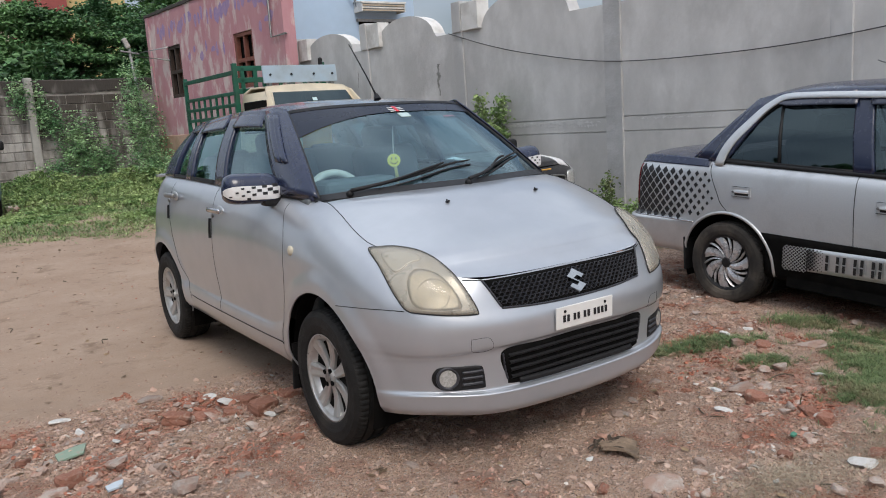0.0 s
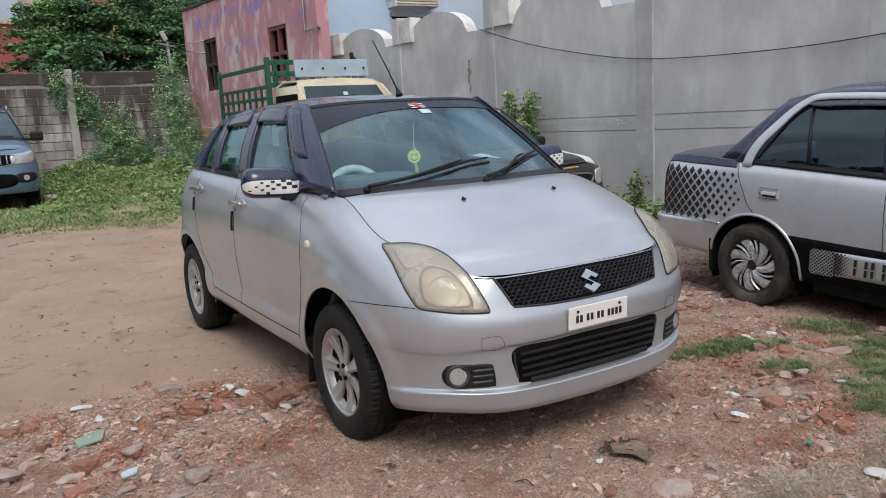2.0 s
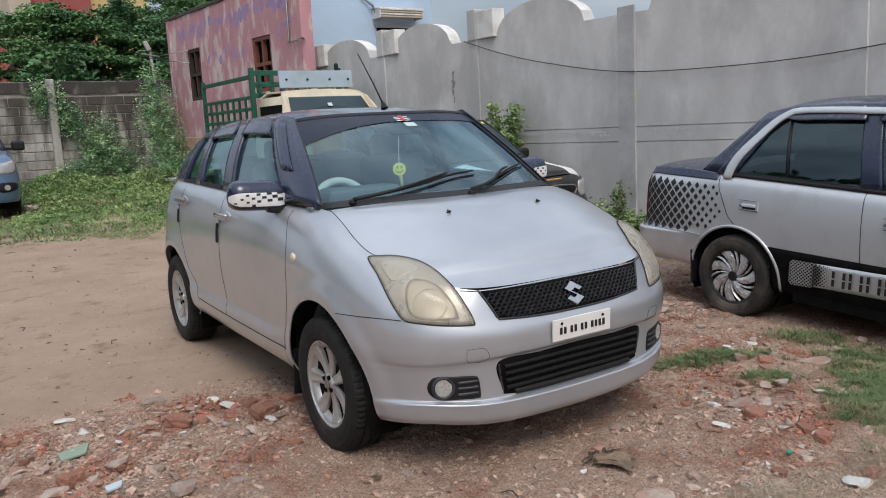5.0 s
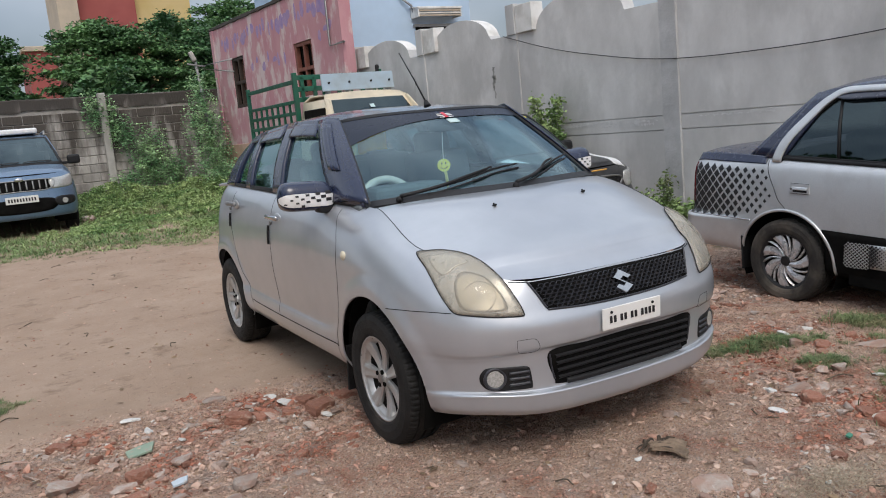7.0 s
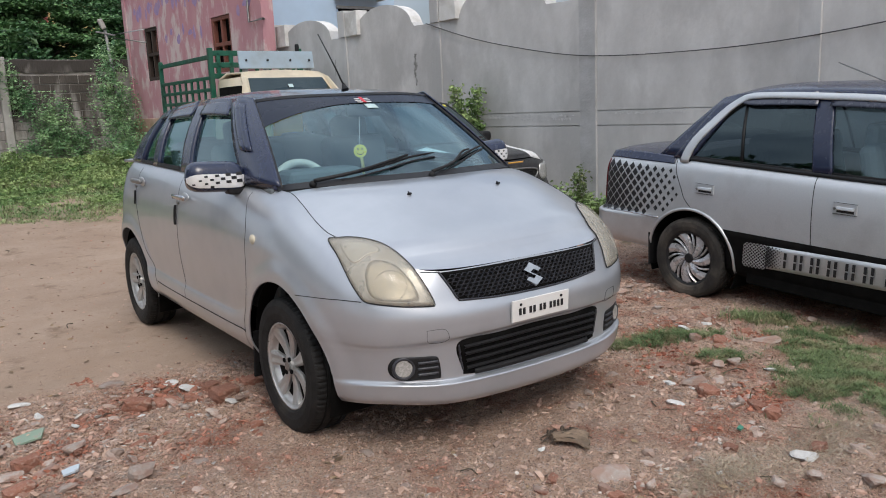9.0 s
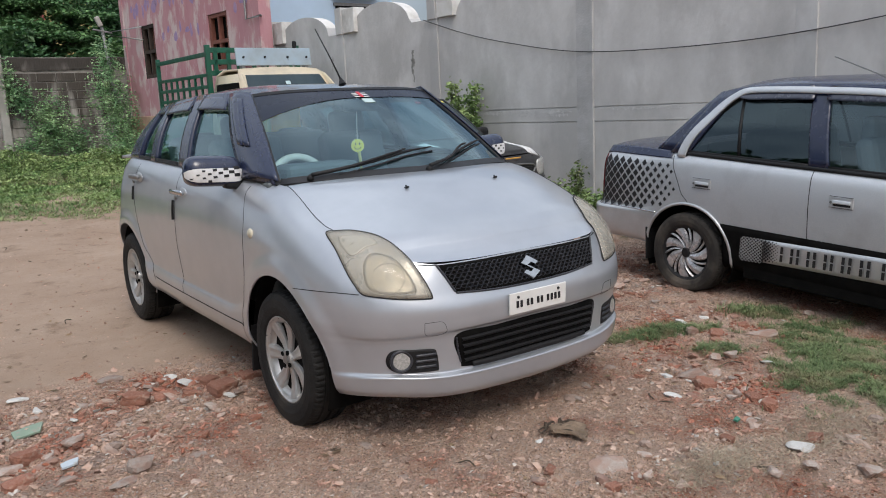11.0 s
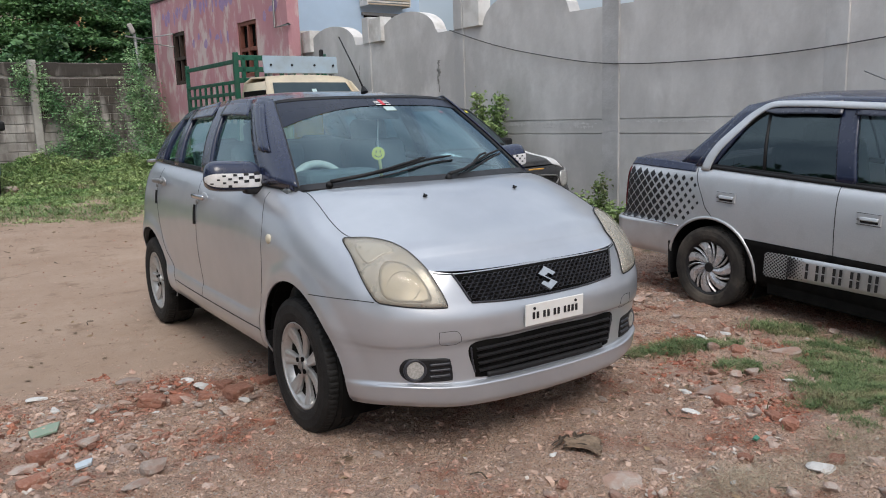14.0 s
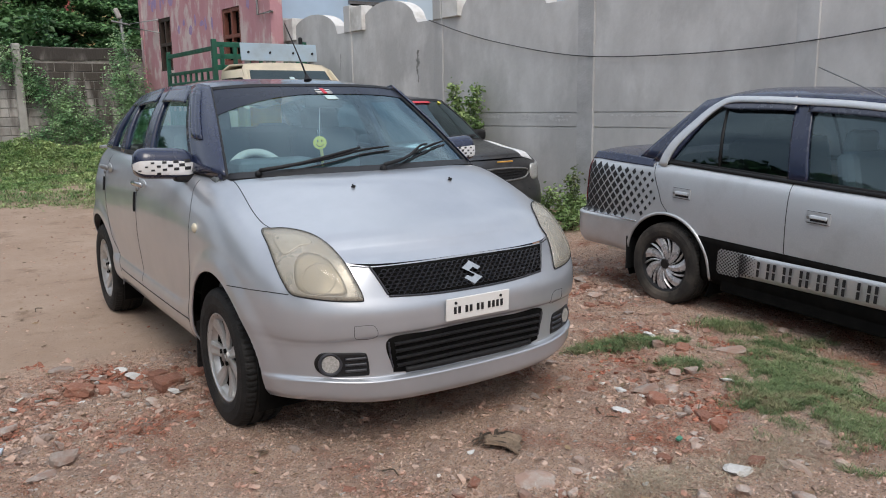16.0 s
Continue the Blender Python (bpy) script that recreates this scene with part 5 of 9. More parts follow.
def ws_point(u, w, lift=0.0):
    p = WS_B(u) * (1 - w) + WS_T(u) * w
    p = p + np.array((0, -0.55, 0.83)) * (0.022 * math.sin(math.pi * w) * (1 - 0.5 * u * u) + lift)
    return p


def ws_sheet(name, u0, u1, w0, w1, material, thick, lift=0.0, label="", n=17, parent=None):
    rows = [[ws_point(u, w, lift) for u in np.linspace(u0, u1, n)] for w in np.linspace(w0, w1, n)]
    return sheet(name, rows, material, parent or hatch, thick, label)


ws = ws_sheet("windscreen", -0.985, 0.985, 0.02, 0.985, M_GLASS, 0.0, 0.004, "clear windscreen reflecting the sky", 25)
ws.visible_shadow = False
# dark shade film: a band over the top that reaches lower at the driver's corner
rows = []
for k in range(25):
    u = -0.985 + 1.97 * k / 24
    low = 0.855 - 0.22 * max(0.0, -u) ** 2.0 - 0.01 * max(0.0, u)
    rows.append([ws_point(u, w, 0.007) for w in np.linspace(low, 0.985, 8)])
bd = sheet("shade_band", rows, M_BAND, ws, 0.0, "dark tinted sun band")
bd.visible_shadow = False
for u0, u1, w0, w1, m in ((-0.990, -0.965, 0.0, 1.0, M_INK), (0.965, 0.990, 0.0, 1.0, M_INK), (-1, 1, 0.965, 1.0, M_TRIM), (-1, 1, -0.02, 0.035, M_INK)):
    ws_sheet("windscreen_seal", u0, u1, w0, w1, m, 0.012, 0.004)
# smooth outer skin of each windscreen pillar
for s in (-1, 1):
    R = []
    for w in np.linspace(0.0, 1.0, 15):
        a = ws_point(s * 0.985, w, 0.020)
        b = h_side(A1[0] - 0.01, A1[1] - 0.01, w, 0.024) * (s, 1, 1) + (s * 0.026, 0, 0)
        R.append([a * (1 - u) + b * u + np.array((s * 0.55, -0.45, 0.5)) * 0.024 * math.sin(math.pi * u) for u in np.linspace(0, 1, 9)])
    sheet("pillar_skin", R if s > 0 else R[::-1], M_ROOFBLACK, hatch, 0.004, "navy black windscreen pillar")
# cowl between bonnet and glass
rows = []
for k in range(25):
    u = -1 + 2 * k / 24
    f = bon_rows[-1]
    a = np.array((f[0] * u, f[1] + bon_bow[-1] * (1 - u * u), f[2] + bon_crown[-1] * (1 - u ** 4)))
    b = WS_B(u)
    rows.append([a + (0, 0.005, -0.012), a * 0.5 + b * 0.5 + (0, 0, -0.01), b + (0, 0.01, 0.004)])
sheet("cowl", rows, M_TRIM, hatch, 0.004)
# tailgate glass and hatch, closing the back
rows = [[np.array((0.62 * u, 2.66 - 0.03 * u * u, 1.11)) * (1 - w) + np.array((0.5 * u, 2.60 - 0.03 * u * u, 1.40)) * w for u in np.linspace(-1, 1, 9)] for w in np.linspace(0, 1, 6)]
tg = sheet("tailgate_window", rows, M_GLASS, hatch, 0.0)
tg.visible_shadow = False
rows = [[np.array((0.74 * u, 2.62 + 0.2 * w * (1 - u * u * 0.3), 1.115 - 0.01 * w)) for u in np.linspace(-1, 1, 9)] for w in np.linspace(0, 1, 4)]
sheet("tailgate_ledge", rows, M_SILVER, hatch, 0.02)

# wheels, underside
for y in (0.0, 2.385):
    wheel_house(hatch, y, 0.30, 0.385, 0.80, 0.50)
    for s in (-1, 1):
        road_wheel(hatch, "wheel", s * (0.740 if y == 0 else 0.744), y - (0.012 if y == 0 else 0), 0.286 if y == 0 else 0.297, 0.309 if y == 0 else 0.305, 0.190, 0.188, s, "seven", "seven-spoke alloy wheel")
part("underbody", bm_box(1.30, 3.1, 0.10, at(0, 1.0, 0.27), 0.03), M_DARK, hatch)
part("underbody", bm_box(1.42, 1.45, 0.12, at(0, 1.2, 0.27), 0.03), M_DARK, hatch)

# cabin
cab = part("cabin_floor", bm_box(1.40, 2.3, 0.05, at(0, 1.3, 0.42)), M_DARK, hatch)
part("cabin_side", bm_box(0.04, 2.2, 0.62, at(-0.70, 1.35, 0.74), 0.01), M_DASH, cab)
part("cabin_side", bm_box(0.04, 2.2, 0.62, at(0.70, 1.35, 0.74), 0.01), M_DASH, cab)
part("parcel_shelf", bm_box(1.25, 0.5, 0.03, at(0, 2.38, 1.02), 0.01), M_TRIM, cab)
dash = part("dashboard", bm_box(1.34, 0.42, 0.22, at(0, 0.40, 0.925), 0.05, 3), M_DASH, hatch, "grey moulded dashboard")
part("dashboard_top", bm_box(1.30, 0.42, 0.03, at(0, 0.24, 0.99), 0.01), M_TRIM, dash)
part("instrument_hood", bm_box(0.42, 0.20, 0.10, at(-0.36, 0.46, 1.062), 0.04, 3), M_DASH, dash)
sw = part("steering_wheel", mesh_from("steering_wheel", *tube([(0.158 * math.cos(a), 0.158 * math.sin(a), 0) for a in np.linspace(0, 2 * math.pi, 40, endpoint=False)], 0.022, 10, True)), M_WHEELWRAP, hatch, "steering wheel in a pale cover")
sw.matrix_local = at(-0.36, 0.65, 0.985) @ pose(0, 0, 0, 66, 0, 0)
part("horn_pad", bm_ball(0.07, Matrix.Diagonal((1, 1, 0.4, 1)), 16, 10), M_DASH, sw)
for a in (10, 170, 270):
    part("wheel_spoke", bm_box(0.14, 0.035, 0.015, pose(0, 0, 0, 0, 0, a) @ at(0.10, 0, 0), 0.005), M_DASH, sw)


def seat(x, y, wide, name):
    s = part(name, bm_box(wide, 0.5, 0.16, at(x, y, 0.62), 0.05, 3), M_CREAMSEAT, hatch, "grey fabric seat")
    part("seat_back", bm_box(wide * 0.94, 0.13, 0.62, at(x, y + 0.30, 0.93) @ pose(0, 0, 0, -14), 0.055, 3), M_CREAMSEAT, s)
    heads = (0,) if wide < 0.8 else (-0.36, 0.36)
    for q in heads:
        part("headrest", bm_box(0.25, 0.09, 0.17, at(x + q, y + 0.40, 1.275 if wide < 0.8 else 1.17) @ pose(0, 0, 0, -10), 0.04, 3), M_CREAMSEAT, s)
    return s


seat(-0.36, 1.02, 0.48, "seat")
seat(0.36, 1.02, 0.48, "seat")
seat(0.0, 1.82, 1.22, "rear_seat")
# ---- hatchback: lamps, grille, trim ----
FRONT, LEFT = (0, 1, 0), (1, 0, 0)
HL_D = (0.5, 0.72, -0.48)


def both(name, vf, material, parent, label="", smooth=True):
    """A part on the car's right side and its mirror image on the left; returns both."""
    return [part(name, mesh_from(name, *q, smooth=smooth), material, parent, label) for q in (vf, flip(vf))]


hl_line = outline([(-0.722, -0.298, 0.874), (-0.690, -0.318, 0.880), (-0.633, -0.362, 0.878), (-0.575, -0.44, 0.861), (-0.537, -0.52, 0.823), (-0.515, -0.603, 0.766), (-0.499, -0.657, 0.703),
                   (-0.484, -0.694, 0.636), (-0.503, -0.694, 0.626), (-0.601, -0.650, 0.634), (-0.686, -0.584, 0.648), (-0.716, -0.548, 0.660), (-0.729, -0.508, 0.701), (-0.734, -0.467, 0.745), (-0.731, -0.385, 0.820)], 90)
M_REFLECT = surface("lamp_housing", (0.30, 0.288, 0.262), (0.41, 0.395, 0.362), rough=0.32, metal=0.6, scale=26, third=(0.30, 0.27, 0.215), scale3=9)


def hazed_lens():
    """Clear plastic gone cloudy: part see-through, part milky yellow, glossy on top."""
    m = surface("hazed_lens", (0.55, 0.515, 0.445), (0.62, 0.585, 0.52), rough=0.14, scale=12, third=(0.50, 0.46, 0.37), scale3=5, coat=0.3)
    t, n = m.node_tree, m.node_tree.nodes
    tr, mx = n.new("ShaderNodeBsdfTransparent"), n.new("ShaderNodeMixShader")
    tr.inputs[0].default_value, mx.inputs[0].default_value = (0.95, 0.93, 0.88, 1), 0.64
    t.links.new(n["Principled BSDF"].outputs[0], mx.inputs[1])
    t.links.new(tr.outputs[0], mx.inputs[2])
    t.links.new(mx.outputs[0], n["Material Output"].inputs[0])
    return m


M_HAZE = hazed_lens()
lamps = both("headlight", inlay(hood_tree, hl_line, HL_D, 0.003, 0.0, 0.02, 8), M_REFLECT, hatch, "clouded yellowed headlight")
bowl_line = outline([(-0.625, -0.50, 0.80), (-0.575, -0.56, 0.785), (-0.548, -0.61, 0.735), (-0.536, -0.655, 0.68), (-0.553, -0.668, 0.650), (-0.65, -0.61, 0.653), (-0.690, -0.566, 0.672), (-0.692, -0.53, 0.719), (-0.668, -0.50, 0.775)], 54)
turn_line = outline([(-0.700, -0.36, 0.855), (-0.655, -0.385, 0.866), (-0.60, -0.435, 0.853), (-0.590, -0.480, 0.832), (-0.640, -0.470, 0.822), (-0.690, -0.455, 0.79), (-0.706, -0.42, 0.81)], 42)
M_BOWL = surface("lamp_reflector", (0.15, 0.142, 0.125), (0.25, 0.238, 0.21), rough=0.36, metal=0.45, scale=14, third=(0.30, 0.26, 0.17), scale3=7, coat=0.1)
M_TURN = surface("indicator_reflector", (0.38, 0.365, 0.32), (0.44, 0.425, 0.375), rough=0.35, metal=0.5, scale=20, coat=0.05)
for k, lamp in enumerate(lamps):
    vf = inlay(hood_tree, hl_line, HL_D, 0.006, 0.022, 0.004, 9)
    cover = part("lens", mesh_from("lens", *(vf if k == 0 else flip(vf))), M_HAZE, lamp, "hazed yellowing plastic lens")
    cover.visible_shadow = False
    for nm, ln, mt in (("reflector_bowl", bowl_line, M_BOWL), ("indicator", turn_line, M_TURN)):
        vf = inlay(hood_tree, ln, HL_D, 0.0075, -0.004, 0.004, 6)
        part(nm, mesh_from(nm, *(vf if k == 0 else flip(vf))), mt, lamp)
    for ln, rad, mt in ((hl_line, 0.0028, M_GAP), (bowl_line * 1.0, 0.0016, M_LENS)):
        vf = tube([cast(hood_tree, p, HL_D)[0] + cast(hood_tree, p, HL_D)[1] * (0.004 if mt is M_GAP else 0.008) for p in ln], rad, 6, True)
        part("lamp_seal" if mt is M_GAP else "bowl_rim", mesh_from("lamp_seal", *(vf if k == 0 else flip(vf))), mt, lamp)

# inner ring and bulb shade of each lamp
hd = Vector(HL_D).normalized()
h_a = hd.cross(Vector((0, 0, 1))).normalized()
h_b = h_a.cross(hd)
M_SHADE = surface("bulb_shade", (0.24, 0.225, 0.19), (0.32, 0.30, 0.26), rough=0.3, metal=0.4, scale=30)
for k, lamp in enumerate(lamps):
    for rad, nm in ((0.064, "lamp_ring"),):
        cc = Vector((-0.612, -0.585, 0.705))
        ring = [cc + h_a * (rad * math.cos(a)) + h_b * (rad * math.sin(a)) for a in np.linspace(0, 2 * math.pi, 36, endpoint=False)]
        if nm == "lamp_ring":
            vf = tube([cast(hood_tree, p, HL_D)[0] + cast(hood_tree, p, HL_D)[1] * 0.0085 for p in ring], 0.0012, 6, True)
        else:
            vf = inlay(hood_tree, np.array(ring), HL_D, 0.0140, 0.002, 0.003, 4)
        part(nm, mesh_from(nm, *(vf if k == 0 else flip(vf))), M_SHADE, lamp)

# grille: near-black sheet for the shade in the holes, with its honeycomb
gr_line = outline([(-0.432, -0.66, 0.744), (0.432, -0.66, 0.744), (0.384, -0.715, 0.634), (0.20, -0.735, 0.622), (0, -0.74, 0.618), (-0.20, -0.735, 0.622), (-0.384, -0.715, 0.634)], 110, True)
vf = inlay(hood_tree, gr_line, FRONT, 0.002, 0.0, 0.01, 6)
grille = part("grille", mesh_from("grille", *vf), M_DARK, hatch, "black honeycomb grille over a shade-dark sheet")


def in_poly(x, z, poly):
    c = False
    for (xa, za), (xb, zb) in zip(poly, poly[1:] + poly[:1]):
        if (za > z) != (zb > z) and x < (xb - xa) * (z - za) / (zb - za) + xa:
            c = not c
    return c


gr_poly = [(p[0], p[2]) for p in gr_line]
vs, fs = [], []
for r in range(9):
    for q in range(-26, 27):
        cx, cz = (q + (0.5 if r % 2 else 0)) * 0.0265, 0.626 + r * 0.0140
        if not all(in_poly(cx + 0.0135 * math.cos(0.5 + 1.047 * k), cz + 0.0085 * math.sin(0.5 + 1.047 * k), gr_poly) for k in range(6)):
            continue
        o = len(vs)
        for rad, lift in ((1.0, 0.006), (0.80, 0.009), (0.62, 0.004)):
            for k in range(6):
                a = math.radians(60 * k)
                h, nn = cast(hood_tree, (cx + rad * 0.0155 * math.cos(a), -0.7, cz + rad * 0.0098 * math.sin(a)), FRONT)
                vs.append(h + nn * lift)
        for b in (0, 6):
            for k in range(6):
                fs.append((o + b + k, o + b + (k + 1) % 6, o + b + 6 + (k + 1) % 6, o + b + 6 + k))
part("grille_mesh", mesh_from("grille_mesh", vs, fs, smooth=False), M_GRILLE, grille, "moulded honeycomb bars")

for q in (-1, 1):
    part("grille_rim", mesh_from("grille_rim", *strip(hood_tree, [(q * 0.434, -0.66, 0.746), (q * 0.412, -0.68, 0.70), (q * 0.386, -0.71, 0.640)], FRONT, 0.0045, 30, 0.003)), M_GRILLE, grille)
    part("intake_rim", mesh_from("intake_rim", *strip(hood_tree, [(q * 0.392, -0.72, 0.452), (q * 0.384, -0.72, 0.39), (q * 0.374, -0.72, 0.345)], FRONT, 0.004, 24, 0.002)), M_GRILLE, grille)

part("grille_rim", mesh_from("grille_rim", *strip(hood_tree, [(x, -0.72, z) for x, z in ((-0.384, 0.634), (-0.2, 0.622), (0, 0.618), (0.2, 0.622), (0.384, 0.634))], FRONT, 0.0045, 60, 0.003)), M_GRILLE, grille)

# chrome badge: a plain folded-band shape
bm = bmesh.new()
prof = [(-0.002, 0.047), (0.048, 0.016), (0.030, 0.006), (0.008, 0.019), (-0.014, 0.008), (0.046, -0.026), (0.002, -0.050), (-0.046, -0.020), (-0.028, -0.010), (-0.006, -0.022), (0.012, -0.012), (-0.048, 0.022)]
lo = [bm.verts.new((x, 0.0, z)) for x, z in prof]
hi = [bm.verts.new((x * 0.9, -0.012, z * 0.9)) for x, z in prof]
bm.faces.new(hi)
for i in range(len(prof)):
    bm.faces.new((lo[i], lo[(i + 1) % len(prof)], hi[(i + 1) % len(prof)], hi[i]))
badge = part("badge", bm, M_CHROME, hatch, "chrome badge")
badge.matrix_local = at(0.0, -0.727, 0.680) @ pose(0, 0, 0, -22) @ Matrix.Diagonal((1.08, 1, 1.12, 1))

# number plate with unreadable bars
plate = part("number_plate", bm_box(0.320, 0.008, 0.092, at(0, -0.778, 0.552) @ pose(0, 0, 0, 3, 0, 0), 0.003), M_PLATE, hatch, "white number plate with dark bars")
cx = -0.118
for i, gap in enumerate((0, 0, 0.014, 0, 0.014, 0, 0.014, 0, 0, 0)):
    cx += gap
    part("bar", bm_box(0.012, 0.003, 0.028, at(cx, -0.7835, 0.548)), M_INK, plate)
    cx += 0.0215
for x in (-0.115, 0.112):
    part("screw", bm_cyl(0.006, 0.006, 0.006, at(x, -0.784, 0.578) @ pose(0, 0, 0, 90)), M_TRIM, plate)

# lower air intake, a flush near-black sheet for the opening's shade, and slats
dam_line = outline([(-0.392, -0.72, 0.463), (-0.2, -0.74, 0.472), (0, -0.75, 0.476), (0.2, -0.74, 0.472), (0.392, -0.72, 0.463), (0.374, -0.72, 0.345), (0.352, -0.725, 0.322), (0.18, -0.74, 0.317), (0, -0.75, 0.315), (-0.18, -0.74, 0.317), (-0.352, -0.725, 0.322), (-0.374, -0.72, 0.345)], 96)
dam = part("air_intake", mesh_from("air_intake", *inlay(hood_tree, dam_line, FRONT, 0.0015, 0, 0.01, 5)), M_DARK, hatch, "slatted lower air intake, its opening's shade a near-black sheet")
for z in (0.446, 0.416, 0.386, 0.356):
    w = 0.370 - 0.12 * (0.45 - z)
    R = []
    for x in np.linspace(-w, w, 41):
        h, nn = cast(hood_tree, (x, -0.74, z + 0.008 * (1 - (x / 0.39) ** 2)), FRONT)
        R.append([h + nn * 0.003, h + nn * 0.014 + Vector((0, 0, -0.004)), h + nn * 0.014 + Vector((0, 0, -0.008)), h + nn * 0.003 + Vector((0, 0, -0.016))])
    sheet("slat", R, M_TRIM, dam, 0.0, smooth=False)
R = []
for x in np.linspace(-0.322, 0.322, 41):
    h, nn = cast(hood_tree, (x, -0.74, 0.340), FRONT)
    g, n2 = cast(hood_tree, (x, -0.74, 0.316), FRONT)
    R.append([h + nn * 0.003, g + n2 * 0.010])
sheet("intake_floor", R, M_TRIM, dam, 0.004, "sloping grey plastic floor of the intake")
# fog lamps
fog_line = outline([(-0.650, -0.61, 0.410), (-0.628, -0.63, 0.428), (-0.56, -0.66, 0.425), (-0.490, -0.69, 0.419), (-0.474, -0.70, 0.399), (-0.467, -0.70, 0.335), (-0.481, -0.69, 0.326), (-0.55, -0.66, 0.328), (-0.613, -0.63, 0.331), (-0.645, -0.61, 0.352), (-0.656, -0.605, 0.382)], 66)
fogs = both("fog_lamp", inlay(hood_tree, fog_line, FRONT, 0.002, 0, 0.01, 5), M_TRIM, hatch, "round fog lamp in black housing")
for s, f in zip((-1, 1), fogs):
    m = at(s * 0.603, -0.632, 0.381) @ pose(0, 0, 0, 0, 0, s * 24) @ pose(0, 0, 0, 90)
    part("fog_lens", bm_cyl(0.037, 0.034, 0.022, m, 28), M_LENS_CLEAR, f, "clear faceted lens")
    vs, fs = tube([(0.041 * math.cos(a), 0.041 * math.sin(a), 0.006) for a in np.linspace(0, 2 * math.pi, 30, endpoint=False)], 0.007, 8, True)
    ring = part("fog_ring", mesh_from("fog_ring", vs, fs), M_GRILLE, f)
    ring.matrix_local = m
    for z in (0.398, 0.374, 0.350):
        pts = [(s * x, -0.68, z) for x in (0.555, 0.51, 0.478)]
        part("louvre", mesh_from("louvre", *strip(hood_tree, pts, FRONT, 0.006, 14, 0.003)), M_GRILLE, f)
# tow-eye cover and shut lines
both("tow_cover", inlay(hood_tree, outline([(-0.529, -0.70, 0.531), (-0.459, -0.72, 0.527), (-0.449, -0.72, 0.480), (-0.520, -0.70, 0.484)], 40, True), FRONT, 0.0004, 0.0, 0.0, 4), M_SILVER, hatch, "", False)
GAPS = []
GAPS.append(([(-0.529, -0.70, 0.533), (-0.458, -0.72, 0.529), (-0.447, -0.72, 0.478), (-0.522, -0.70, 0.482), (-0.530, -0.70, 0.533)], FRONT, 0.0009))
GAPS.append(([(-0.842, -0.215, 0.650), (-0.816, -0.374, 0.659), (-0.773, -0.477, 0.661), (-0.724, -0.543, 0.656)], (0.8, 0.5, -0.2), 0.0018))
GAPS.append(([(-0.672, 0.155, 1.04), (-0.676, 0.10, 1.026), (-0.690, -0.02, 0.985), (-0.705, -0.15, 0.942), (-0.704, -0.25, 0.902), (-0.690, -0.311, 0.881)], (0.2, 0.3, -0.9), 0.0019))
GAPS.append(([(-0.500, -0.625, 0.752), (-0.46, -0.65, 0.748), (-0.430, -0.66, 0.746)], (0.3, 0.8, -0.5), 0.0024))
GAPS.append(([(-0.762, 0.40, 1.03), (-0.777, 0.395, 1.0), (-0.808, 0.355, 0.933), (-0.838, 0.316, 0.834), (-0.845, 0.326, 0.674), (-0.84, 0.37, 0.50), (-0.823, 0.398, 0.42), (-0.816, 0.40, 0.360)], LEFT, 0.0013))
GAPS.append(([(-0.765, 1.33, 1.07), (-0.80, 1.325, 0.98), (-0.838, 1.32, 0.866), (-0.844, 1.335, 0.634), (-0.83, 1.335, 0.45), (-0.817, 1.325, 0.36)], LEFT, 0.0013))
GAPS.append(([(-0.77, 2.20, 1.08), (-0.82, 2.20, 0.95), (-0.833, 2.18, 0.882), (-0.845, 2.125, 0.73), (-0.845, 2.04, 0.571), (-0.836, 1.93, 0.458), (-0.82, 1.88, 0.36)], LEFT, 0.0014))
GAPS.append(([(-0.82, 1.86, 0.382), (-0.82, 1.72, 0.374), (-0.82, 1.318, 0.366), (-0.82, 0.792, 0.362), (-0.82, 0.40, 0.362)], LEFT, 0.0030))
for pts, d, r in GAPS:
    both("shut_line", strip(hood_tree, pts, d, r, 70, 0.0002), M_GAP, hatch)
both("door_guard", strip(hood_tree, [(-0.832, 1.345, 0.905), (-0.843, 1.345, 0.795)], LEFT, 0.008, 14, 0.004), M_TRIM, hatch, "black rubber door-edge guard")
both("door_guard", strip(hood_tree, [(-0.822, 2.205, 0.935), (-0.835, 2.19, 0.85)], LEFT, 0.008, 14, 0.004), M_TRIM, hatch, "black rubber door-edge guard")
